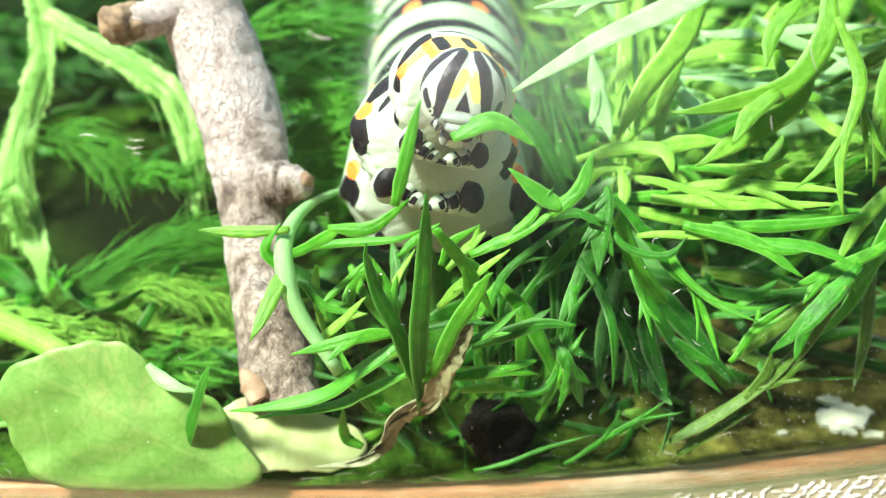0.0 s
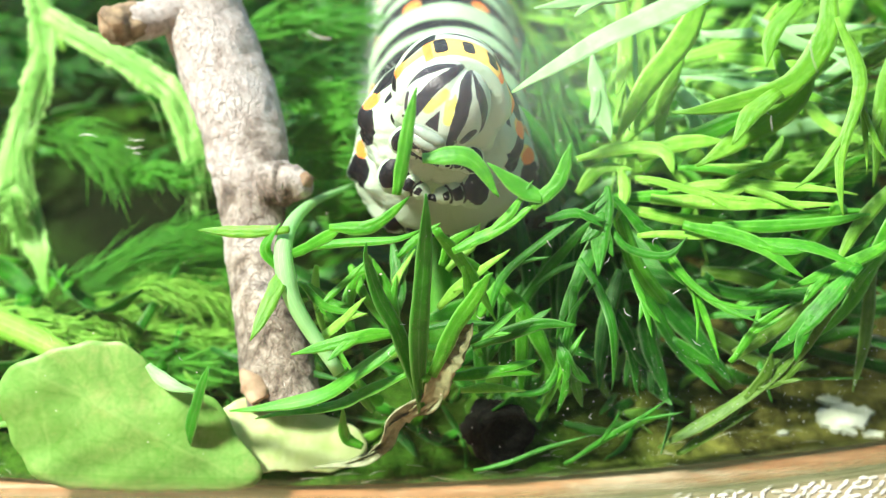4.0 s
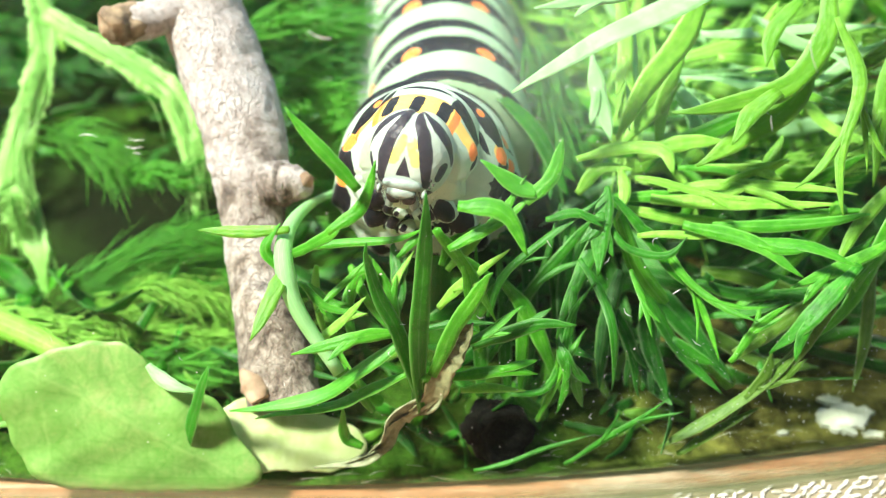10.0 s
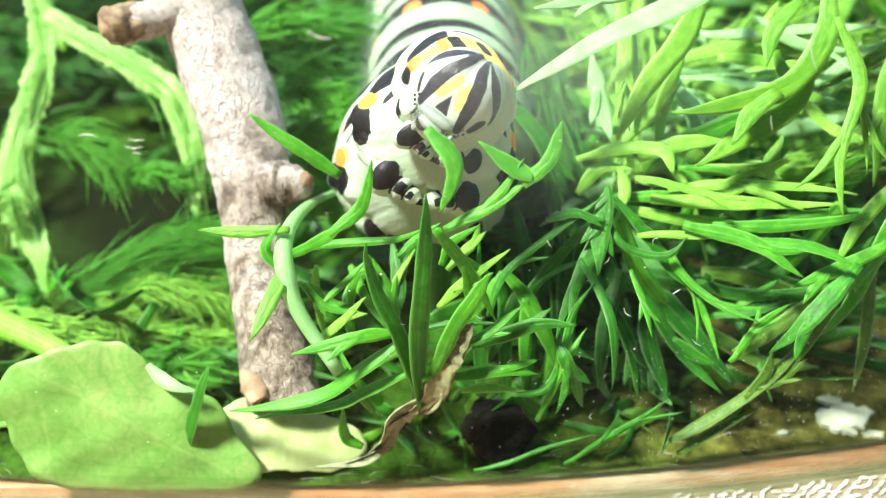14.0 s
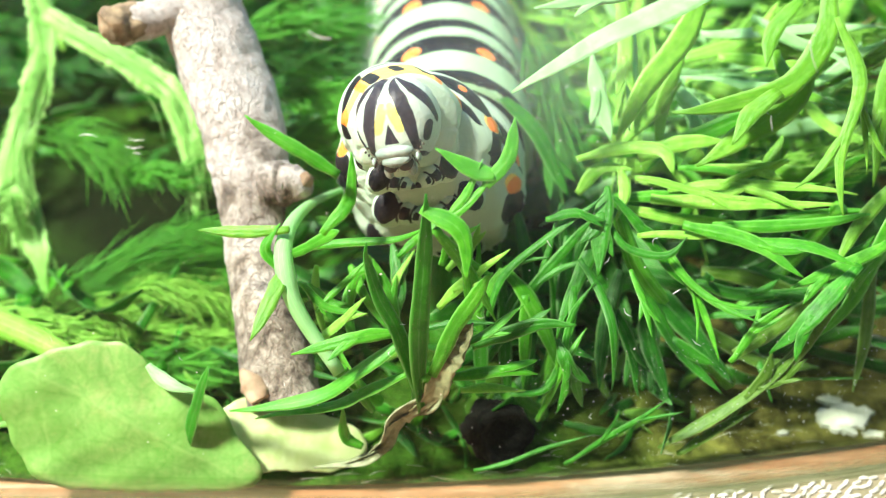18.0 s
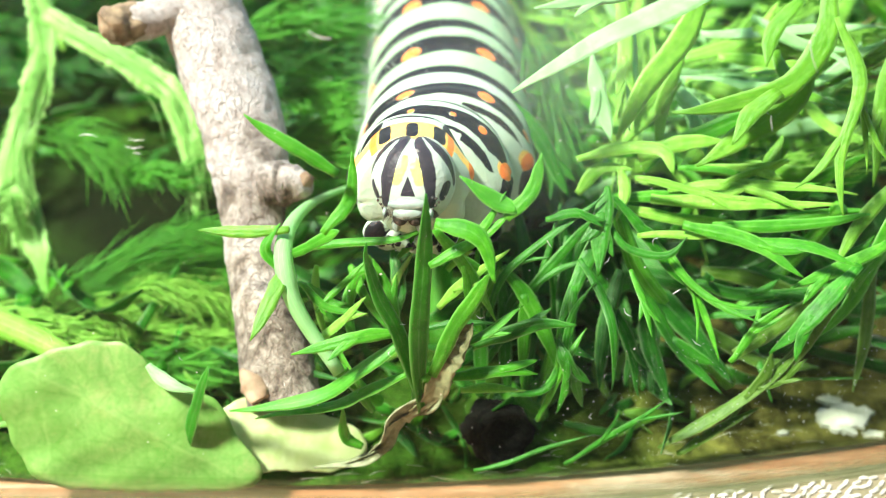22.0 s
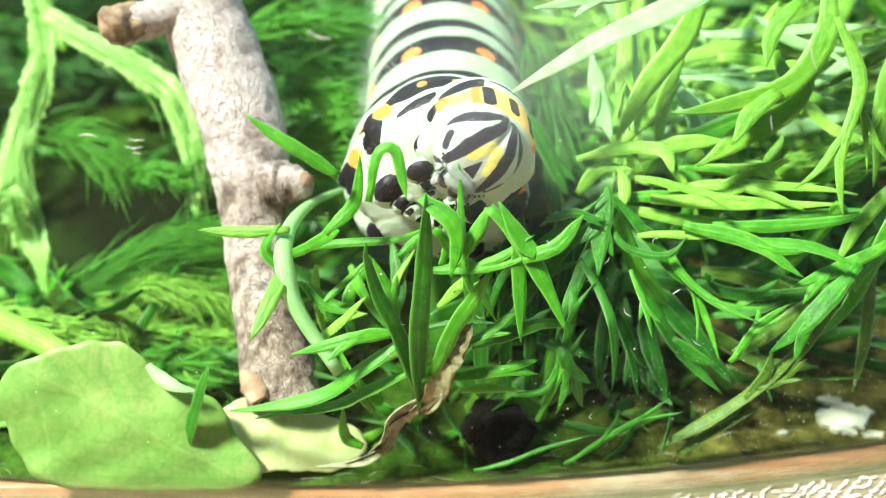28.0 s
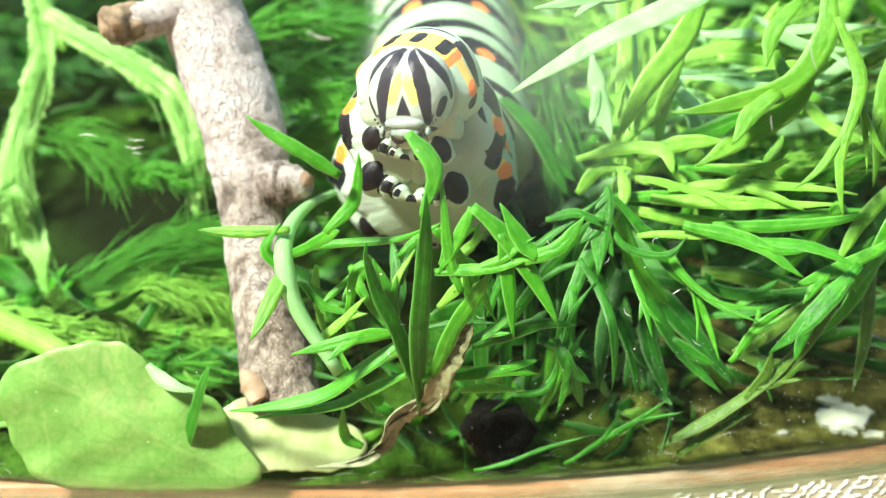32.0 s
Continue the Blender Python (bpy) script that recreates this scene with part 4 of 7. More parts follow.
def fronds(name, count, seed, box, mats, label, span=(8, 16), leaf=(1.4, 3.2)):
    """Feathery fronds: a thin midrib with close pairs of needle-fine leaflets."""
    rng = random.Random(seed)

    def sliver(V, Fc, U, a, b, w, up):
        d = (b - a)
        side = d.cross(up).normalized()
        nrm = side.cross(d).normalized()
        o = len(V)
        for s, k in ((0.0, 0.5), (0.35, 1.0), (0.75, 0.75), (1.0, 0.08)):
            c = a + d * s - up * (0.10 * s * s * d.length)
            for q, u in ((side * (w * k), 1.0), (nrm * (w * k * 0.3), 0.5), (-side * (w * k), 0.0), (-nrm * (w * k * 0.2), 0.5)):
                V.append(c + q)
                U.append((u, s * 2))
        for i in range(3):
            for q in range(4):
                e, f = o + i * 4 + q, o + i * 4 + (q + 1) % 4
                Fc.append((e, f, f + 4, e + 4))

    for mat in mats:
        V, Fc, U = [], [], []
        for _ in range(count // len(mats)):
            c = Vector([rng.uniform(*r) for r in box[:3]])
            c.z += max(0.0, c.y) * box[3] * rng.uniform(0.3, 1.0)
            a = rng.choice((0.0, math.pi)) + rng.gauss(0, 0.6)
            el = rng.uniform(-0.3, 0.45)
            d = Vector((math.cos(a) * math.cos(el), math.sin(a) * math.cos(el), math.sin(el)))
            up = (Vector((0, -0.35, 0.9)) + Vector((rng.uniform(-0.5, 0.5), rng.uniform(-0.5, 0.5), 0))).normalized()
            ln = rng.uniform(*span)
            line = curve_points([c, c + d * ln * 0.5 + up * ln * 0.06, c + d * ln - up * ln * 0.10], 22)
            line = [Vector((p.x, p.y, max(p.z, 0.8))) for p in line]
            if any(in_hollow(p) for p in line[::5]) and rng.random() < 0.85:
                continue
            side = d.cross(up).normalized()
            for i in range(22):
                sliver(V, Fc, U, line[i], line[i + 1] + d * 0.05, 0.16 * (1 - i / 26), up)
                if i < 2:
                    continue
                reach = rng.uniform(*leaf) * math.sin(math.pi * (0.18 + 0.8 * i / 22))
                for sg in (-1, 1):
                    way = (d * rng.uniform(0.7, 1.7) + side * sg * rng.uniform(0.3, 1.0) + up * rng.uniform(-0.4, 0.5)).normalized()
                    sliver(V, Fc, U, line[i], line[i] + way * reach * rng.uniform(0.5, 1.4), rng.uniform(0.08, 0.2), up)
        me = mesh_of(name, [v * MM for v in V], Fc, LEAF[mat])
        set_uv(me, U)
        tagged(new(name, me), label, "leaves", kind="stuff")


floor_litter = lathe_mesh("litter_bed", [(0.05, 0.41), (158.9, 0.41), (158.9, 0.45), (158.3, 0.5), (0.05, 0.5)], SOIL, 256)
litter = tagged(new("litter_bed", floor_litter), "thin bed of dark leaf crumbs on the jar floor, one spot painted as shade", "litter", kind="stuff")
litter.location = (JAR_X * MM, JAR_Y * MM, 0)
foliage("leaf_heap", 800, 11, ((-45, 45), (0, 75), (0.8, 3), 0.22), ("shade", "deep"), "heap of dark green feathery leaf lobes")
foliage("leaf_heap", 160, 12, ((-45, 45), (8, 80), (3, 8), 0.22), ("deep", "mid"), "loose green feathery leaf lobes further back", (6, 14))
foliage("leaf_heap", 320, 13, ((2, 32), (-12, 16), (0.8, 6), 0.15), ("shade", "deep"), "green lobes piled under the sprigs, coloured dark as shade", (4, 10))
# the sunlit look here comes from the paler leaf colours
foliage("leaf_heap", 160, 14, ((8, 45), (8, 40), (6, 12), 0.25), ("pale", "lime"), "feathery lobes coloured pale as if sunlit", (6, 13))
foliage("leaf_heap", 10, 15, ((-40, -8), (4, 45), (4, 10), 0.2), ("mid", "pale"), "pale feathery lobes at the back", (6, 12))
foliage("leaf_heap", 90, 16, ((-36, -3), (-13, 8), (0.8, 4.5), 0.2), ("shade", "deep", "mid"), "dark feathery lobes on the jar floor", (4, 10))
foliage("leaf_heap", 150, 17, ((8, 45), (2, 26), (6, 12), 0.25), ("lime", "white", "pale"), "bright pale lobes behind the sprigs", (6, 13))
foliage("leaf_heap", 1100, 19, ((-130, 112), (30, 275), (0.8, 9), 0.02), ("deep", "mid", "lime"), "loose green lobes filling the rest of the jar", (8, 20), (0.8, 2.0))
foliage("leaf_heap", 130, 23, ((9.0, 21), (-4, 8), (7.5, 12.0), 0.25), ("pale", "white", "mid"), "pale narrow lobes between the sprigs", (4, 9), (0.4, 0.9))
foliage("leaf_crumbs", 240, 18, ((-24, 13), (-19, -6), (0.6, 0.9), 0.0), ("shade", "deep", "lime"), "torn leaf crumbs on the jar floor", (1, 4), (0.25, 0.7))
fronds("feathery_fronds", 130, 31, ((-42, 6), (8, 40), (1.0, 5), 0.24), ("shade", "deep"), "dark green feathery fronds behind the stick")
fronds("feathery_fronds", 26, 32, ((-40, 4), (12, 36), (5, 10), 0.3), ("deep", "shade"), "higher feathery fronds in deep and shaded greens")
fronds("feathery_fronds", 60, 33, ((4, 44), (4, 40), (2, 8), 0.28), ("deep", "mid", "lime"), "feathery fronds behind the sprigs")


def wisps(line, spread, count, mat, seed, fine=(0.03, 0.085)):
    """A feathery clump: many hair-thin leaf threads that run along a curved line and fray outwards."""
    rng = random.Random(seed)
    spine = curve_points(line, 40)
    V, Fc = [], []
    for _ in range(count * 2):
        a = int(40 * rng.uniform(0.0, 0.72))
        b = min(40, a + int(40 * rng.uniform(0.18, 0.45)))
        off = Vector((rng.gauss(0, 1), rng.gauss(0, 1), rng.gauss(0, 0.8))) * spread
        flare = Vector((rng.gauss(0, 1), rng.gauss(0, 1), rng.gauss(0, 0.8))) * spread * 0.9
        pts = [spine[a] + off * 0.7, spine[(a + b) // 2] + off + flare * 0.3, spine[b] + off + flare]
        pts = [Vector((p.x, p.y, max(p.z, 0.8))) for p in pts]
        w = rng.uniform(*fine)
        v, f = tube_geometry(pts, [w * 0.7, w, w * 0.25], n=7, sides=4)
        o = len(V)
        V += v
        Fc += [tuple(i + o for i in q) for q in f]
    me = mesh_of("feathery_leaf", [v * MM for v in V], Fc, LEAF[mat])
    me.uv_layers.new(name="UVMap")
    tagged(new("feathery_leaf", me), "soft feathery clump of thread-like green leaf", "leaves", kind="stuff")


def ragged_ribbon(parent, line, width, mat, seed):
    """A thin limp strip of leaf with torn, toothed edges."""
    n, cols = 150, 6
    spine = curve_points([Vector(p) for p in line], n)
    o = Vector(parent.location) * 1000
    verts, uvs, faces = [], [], []
    for i, c in enumerate(spine):
        s = i / n
        tan = (spine[min(i + 1, n)] - spine[max(i - 1, 0)]).normalized()
        side = tan.cross(Vector((0, -0.62, 0.78))).normalized()
        up = side.cross(tan).normalized()
        w = width * 0.5 * (0.75 + 0.35 * math.sin(math.pi * min(1.0, s * 1.1))) * min(1.0, (1 - s) * 7 + 0.12)
        edges = [w * (1 + 0.30 * noise.noise(Vector((i * 0.06, seed, q))) + 0.26 * noise.noise(Vector((i * 0.33, seed + 4, q))) + 0.16 * noise.noise(Vector((i * 0.9, seed + 9, q)))) for q in (0, 7)]
        for sg in (1, -1):
            for k in range(cols):
                x = -1 + 2 * k / (cols - 1)
                d = x * edges[0] if x < 0 else x * edges[1]
                z = 0.30 * width * noise.noise(Vector((x * 1.2, i * 0.05, seed))) + 0.06 * noise.noise(Vector((x * 3, i * 0.3, seed))) + sg * 0.04 * (1 - 0.7 * abs(x))
                verts.append((c + side * d + up * z - o) * MM)
                uvs.append(((x + 1) / 2, s * 6))
    m = 2 * cols
    for i in range(n):
        a, b = i * m, (i + 1) * m
        for k in range(cols - 1):
            faces.append((a + k, a + k + 1, b + k + 1, b + k))
            faces.append((a + cols + k + 1, a + cols + k, b + cols + k, b + cols + k + 1))
        faces.append((a + cols, a, b, b + cols))
        faces.append((a + cols - 1, a + m - 1, b + m - 1, b + cols - 1))
    me = mesh_of("leaf_ribbon", verts, faces, LEAF[mat])
    set_uv(me, uvs)
    return part("leaf_ribbon", me, parent)


ribbons = thing("torn_leaf", (-0.0216, -0.0022, 0.0035), "limp pale green leaf hanging in torn ragged strips", "leaf")
ragged_ribbon(ribbons, [(-24.0, 5.0, 16.0), (-23.3, 3.3, 14.3), (-23.3, 1.6, 12.6), (-24.1, -0.1, 10.6), (-24.5, -1.9, 8.6), (-24.0, -3.6, 6.6), (-23.0, -5.3, 5.0), (-22.5, -7.0, 2.8)], 1.75, "limp", 1.7)
ragged_ribbon(ribbons, [(-23.2, 4.0, 15.2), (-20.8, 2.7, 14.2), (-18.4, 1.4, 13.6), (-16.3, 0.1, 12.9), (-14.9, -1.1, 12.0), (-14.2, -2.4, 10.4), (-13.9, -3.7, 8.6), (-13.8, -5.0, 6.8)], 1.45, "limp", 5.2)
ragged_ribbon(ribbons, [(-24.8, -4.0, 8.4), (-24.2, -4.3, 7.8), (-24.0, -4.7, 6.2), (-23.7, -5.0, 4.4)], 1.4, "limp", 3.3)
wisps([(-24.0, 5.0, 16.0), (-23.3, 3.3, 14.3), (-23.3, 1.6, 12.6), (-24.1, -0.1, 10.6), (-24.5, -1.9, 8.6), (-24.0, -3.6, 6.6), (-23.0, -5.3, 5.0), (-22.5, -7.0, 2.8)], 0.36, 45, "limp", 340, (0.015, 0.06))
wisps([(-23.2, 4.0, 15.2), (-20.8, 2.7, 14.2), (-18.4, 1.4, 13.6), (-16.3, 0.1, 12.9), (-14.9, -1.1, 12.0), (-14.2, -2.4, 10.4), (-13.9, -3.7, 8.6), (-13.8, -5.0, 6.8)], 0.36, 45, "limp", 341, (0.015, 0.06))
wisps([(-24.8, -4.0, 8.4), (-24.2, -4.3, 7.8), (-24.0, -4.7, 6.2), (-23.7, -5.0, 4.4)], 0.36, 45, "limp", 342, (0.015, 0.06))
wisps([(-18.7, -9.0, 2.3), (-16.5, -9.7, 2.6), (-13.9, -10.3, 2.6), (-10.7, -11.0, 2.9)], 0.45, 260, "pale", 330, (0.02, 0.07))
wisps([(-17.8, -8.0, 3.5), (-15.9, -8.7, 4.9), (-14.1, -9.3, 4.9), (-12.6, -10.0, 3.9)], 0.35, 240, "pale", 331, (0.02, 0.07))
wisps([(-14.1, -8.0, 4.5), (-12.4, -8.8, 4.3), (-11.2, -9.5, 3.5)], 0.4, 180, "pale", 332, (0.02, 0.07))
wisps([(-16.3, -11.5, 2.0), (-14.2, -12.2, 2.2), (-10.7, -13.0, 2.7)], 0.5, 260, "mid", 333, (0.02, 0.07))
wisps([(-18.8, -9.0, 3.9), (-17.6, -10.0, 3.9), (-16.6, -11.0, 3.1)], 0.35, 160, "pale", 334, (0.02, 0.07))
wisps([(-22.7, -0.4, 9.6), (-20.6, -1.1, 9.6), (-18.8, -2.2, 8.8), (-17.5, -3.7, 7.6)], 0.6, 170, "mid", 304, (0.015, 0.05))
wisps([(-17.5, -3.2, 8.3), (-16.0, -3.3, 9.0), (-14.6, -4.0, 8.9), (-13.3, -3.8, 9.2)], 0.4, 70, "mid", 306)
wisps([(-20.7, -8.1, 3.9), (-18.2, -7.4, 5.0), (-15.3, -7.1, 6.3), (-12.4, -7.1, 7.1), (-10.8, -7.3, 6.8)], 0.6, 220, "mid", 308, (0.015, 0.05))
wisps([(-24.4, -10.0, 3.9), (-21.8, -10.6, 3.8), (-19.2, -11.4, 3.5), (-17.4, -11.5, 3.4)], 0.5, 120, "pale", 311)
wisps([(-16.9, -6.6, 4.4), (-14.3, -6.8, 4.9), (-12.0, -7.4, 5.0), (-10.7, -7.0, 5.5)], 0.8, 180, "mid", 312, (0.015, 0.05))
wisps([(-11.5, 3.9, 14.1), (-9.0, 3.9, 14.9), (-6.7, 3.2, 14.9), (-4.1, 3.3, 15.0)], 0.6, 120, "mid", 313)
wisps([(-9.3, 1.3, 12.0), (-7.3, 0.5, 11.9), (-5.6, -0.2, 11.7), (-4.0, -0.3, 11.6)], 0.55, 110, "mid", 314)
wisps([(-9.2, -1.4, 10.0), (-7.2, -1.6, 10.6), (-5.5, -1.9, 11.0), (-3.9, -2.1, 10.7)], 0.5, 130, "mid", 315)
wisps([(-8.7, -3.3, 9.0), (-7.1, -3.1, 9.3), (-5.5, -3.4, 9.8), (-4.2, -3.5, 9.6)], 0.5, 120, "mid", 316)
wisps([(-9.9, 4.0, 12.5), (-7.5, 2.9, 12.7), (-4.8, 3.2, 13.1)], 0.7, 90, "deep", 317)
wisps([(-8.9, -5.6, 7.5), (-6.9, -5.5, 8.5), (-5.0, -5.7, 9.1)], 0.5, 110, "mid", 318)
wisps([(11.9, -3.1, 14.5), (14.5, -3.6, 14.6), (17.0, -4.3, 14.6), (19.7, -4.4, 14.4)], 0.35, 90, "white", 319)
wisps([(12.6, -2.2, 14.9), (15.2, -2.1, 16.0), (17.6, -1.5, 16.9), (19.8, -0.9, 17.7)], 0.4, 90, "pale", 320)
wisps([(15.0, -6.7, 11.1), (17.5, -7.2, 11.2), (19.9, -7.3, 12.0), (22.8, -6.8, 12.8)], 0.5, 90, "pale", 321)
wisps([(19.7, -4.2, 14.7), (21.5, -3.5, 15.7), (23.8, -2.7, 16.9)], 0.5, 80, "lime", 322)
wisps([(10.4, -1.0, 17.5), (10.2, -3.2, 15.2), (9.6, -5.4, 13.0), (9.2, -7.9, 11.1)], 0.4, 90, "pale", 323)
wisps([(4.9, -0.8, 16.1), (5.5, -3.0, 13.8), (6.1, -5.0, 11.8), (6.4, -7.4, 10.1)], 0.6, 90, "deep", 324)
wisps([(12.3, -4.2, 14.7), (13.5, -5.5, 13.8), (14.7, -6.9, 12.6)], 0.3, 60, "white", 325)
wisps([(6.7, 0.9, 16.7), (8.5, -0.8, 16.1), (10.0, -0.4, 16.6)], 0.5, 60, "pale", 326)
wisps([(16.7, -0.8, 16.1), (19.3, -1.5, 15.9), (21.6, -1.9, 16.3), (24.0, -2.2, 15.8)], 0.5, 90, "lime", 327)
wisps([(18.6, 0.0, 13.7), (20.9, 0.7, 14.3), (23.3, 1.3, 14.3), (25.6, 2.0, 14.9)], 0.5, 60, "dry", 335, (0.06, 0.2))
wisps([(20.1, 1.0, 12.2), (22.9, 2.0, 12.6), (26.4, 3.0, 12.7)], 0.4, 40, "dry", 336, (0.06, 0.2))

# ---- stick ----
stick_base = (-7.6, -16.0, 3.7)
stick = thing("stick", tuple(c * MM for c in stick_base), "dry grey-brown twig with knots and peeling bark, standing among the leaves", "twig")
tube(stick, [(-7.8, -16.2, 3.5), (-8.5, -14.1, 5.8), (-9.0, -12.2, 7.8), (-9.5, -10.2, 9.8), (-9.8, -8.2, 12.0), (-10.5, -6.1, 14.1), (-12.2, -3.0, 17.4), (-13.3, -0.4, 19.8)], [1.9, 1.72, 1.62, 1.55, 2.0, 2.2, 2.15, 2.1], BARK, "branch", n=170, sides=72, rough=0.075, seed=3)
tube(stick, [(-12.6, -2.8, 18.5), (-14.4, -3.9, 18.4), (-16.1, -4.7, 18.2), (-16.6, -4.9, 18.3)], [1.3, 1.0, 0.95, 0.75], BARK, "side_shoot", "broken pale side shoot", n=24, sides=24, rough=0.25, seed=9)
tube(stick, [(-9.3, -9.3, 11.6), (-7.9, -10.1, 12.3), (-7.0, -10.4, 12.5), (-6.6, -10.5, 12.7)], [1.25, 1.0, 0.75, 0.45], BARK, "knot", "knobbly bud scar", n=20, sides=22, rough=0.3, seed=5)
tube(stick, [(-9.7, -16.1, 5.4), (-9.1, -16.8, 5.1), (-8.7, -17.4, 4.6)], [0.15, 0.6, 0.5], CUT_WOOD, "bark_flake", "peeled pale flake of bark", n=24, sides=24, rough=0.5, seed=7)
for ring, wide in (([(-8.7, -9.6, 11.9), (-8.3, -9.8, 12.0)], 1.45), ([(-7.9, -10.0, 12.2), (-7.6, -10.1, 12.3)], 1.2), ([(-7.3, -10.2, 12.4), (-7.0, -10.3, 12.5)], 0.9)):
    tube(stick, ring, [wide * 0.75, wide * 0.92, wide * 0.8], BARK, "bark_ring", n=8, sides=36, rough=0.22, seed=wide * 9)
tube(stick, [(-6.8, -10.5, 12.7), (-6.5, -10.7, 12.7)], [0.42, 0.36], CUT_WOOD, "bud_scar", "pale cut end", n=4, sides=14, rough=0.2, seed=2)
tube(stick, [(-14.7, -4.0, 18.4), (-15.7, -4.6, 18.4), (-16.4, -5.1, 18.4), (-16.7, -5.3, 18.3), (-16.9, -5.5, 18.3)], [0.9, 1.0, 0.95, 0.7, 0.2], TWIG_BROWN, "broken_end", "brown knobbly broken end", n=30, sides=40, rough=0.35, seed=1)


# ---- the stalk under the caterpillar ----
perch = thing("plant_stalk", (-0.0002, 0.0200, 0.0005), "thick green plant stalk that the caterpillar clings to", "stalk")
tube(perch, [(-0.2, -9.0, 1.0), (-0.2, -4.0, 5.2), (-0.2, 6.0, 6.8), (-0.2, 28.0, 6.8), (-0.2, 44.0, 5.2), (-0.2, 60.0, 1.4)], [0.6, 0.75, 0.8, 0.8, 0.7, 0.5], LEAF["mid"], "stem", n=40, sides=14, rough=0.04)


# ---- broad leaf by the glass ----
def round_leaf(parent, centre, right, up, out, outline, material, name, seed=0, dome=0.2):
    """A broad thin leaf; outline: its reach in millimetres at even turns from the right, anticlockwise."""
    nr, na = 16, 120
    m = len(outline)
    verts, uvs, faces = [], [], []
    for side in (1, -1):
        for j in range(nr + 1):
            r = j / nr
            for i in range(na):
                a = 2 * math.pi * i / na
                f = i / na * m
                q = int(f)
                t = f - q
                p0, p1, p2, p3 = (outline[(q + k) % m] for k in (-1, 0, 1, 2))
                reach = 0.5 * (2 * p1 + (p2 - p0) * t + (2 * p0 - 5 * p1 + 4 * p2 - p3) * t * t + (3 * p1 - p0 - 3 * p2 + p3) * t ** 3)
                reach *= 1 + 0.012 * math.sin(19 * a + seed)
                x, y = math.cos(a) * r * reach, math.sin(a) * r * reach
                z = dome * (1 - r * r) + 0.22 * noise.noise(Vector((x * 0.45, y * 0.45, seed)))
                ax = x * 0.86 - y * 0.5
                z += 0.07 * math.exp(-((x * 0.5 + y * 0.86) * 2.2) ** 2) + 0.03 * math.sin(ax * 2.6 + abs(x * 0.5 + y * 0.86) * 2) + side * 0.09 * (1 - 0.6 * r)
                verts.append(centre + right * x + up * y + out * z)
                uvs.append((0.5 + (x * 0.5 + y * 0.86) * 0.12, ax * 0.3))
    n = (nr + 1) * na
    for j in range(nr):
        for i in range(na):
            a, b = j * na + i, j * na + (i + 1) % na
            faces.append((a, b, b + na, a + na))
            faces.append((n + b, n + a, n + a + na, n + b + na))
    for i in range(na):
        a, b = nr * na + i, nr * na + (i + 1) % na
        faces.append((a, b, n + b, n + a))
    o = Vector(parent.location) * 1000
    me = mesh_of(name, [(v - o) * MM for v in verts], faces, material)
    set_uv(me, uvs)
    return part(name, me, parent)


broad = thing("broad_leaf", tuple(c * MM for c in (-15.2, -20.1, 1.6)), "broad pale green rounded leaf pressed against the glass", "leaf")
LEAN = (Vector((1.0, 0.03, 0.0)), Vector((0.0, 0.42, 0.907)), Vector((0.0, -0.907, 0.42)))
round_leaf(broad, Vector((-14.6, -18.5, 4.4)), *LEAN, (4.46, 4.09, 3.05, 2.54, 2.45, 2.55, 3.03, 3.66, 3.95, 4.31, 4.71, 5.3, 6.1, 6.49, 5.93, 5.64, 5.43, 4.94, 4.28, 3.8, 3.58, 3.55, 3.66, 3.96, 4.56, 5.69, 6.75, 5.2), BIG_LEAF, "leaf_blade", seed=1.3)
blade(broad, [(-13.7, -17.4, 6.9), (-13.1, -17.9, 6.6), (-12.3, -18.4, 6.4), (-11.3, -18.5, 6.2)], 0.62, "white", "folded_rim", base=0.5)
tube(broad, [(-23.7, -11.9, 5.4), (-21.0, -13.6, 5.7), (-18.5, -15.3, 5.8), (-17.1, -16.5, 5.9)], [0.75, 0.7, 0.55, 0.4], LEAF["pale"], "leaf_stalk", n=16, sides=14)
under = thing("broad_leaf", tuple(c * MM for c in (-8.1, -19.4, 2.6)), "pale yellow-green leaf lying on the jar floor", "leaf")
round_leaf(under, Vector((-7.0, -17.5, 2.0)), Vector((0.93, 0.2, -0.28)).normalized(), Vector((0.1, 0.85, 0.5)).normalized(), Vector((0.1, -0.5, 0.85)).normalized(), (3.4, 2.3, 1.7, 1.8, 2.4, 3.8, 4.8, 3.0, 1.7, 1.5, 1.6, 2.5), BUTTER, "leaf_blade", seed=2.1)
scrap = thing("leaf_scrap", tuple(c * MM for c in (-10.7, -23.3, 7.6)), "single dark green leaf lobe stuck to the glass", "leaf")
blade(scrap, [(-12.1, -19.0, 3.1), (-11.7, -19.0, 4.7), (-11.0, -19.0, 6.7), (-10.4, -19.1, 8.3)], 0.78, "deep", fork=False, blunt=1.5)

# ---- withered leaf and dropping ----
dry = thing("withered_leaf", tuple(c * MM for c in (-4.6, -22.0, 5.0)), "shrivelled brown leaf lobe, twisted and papery", "leaf")


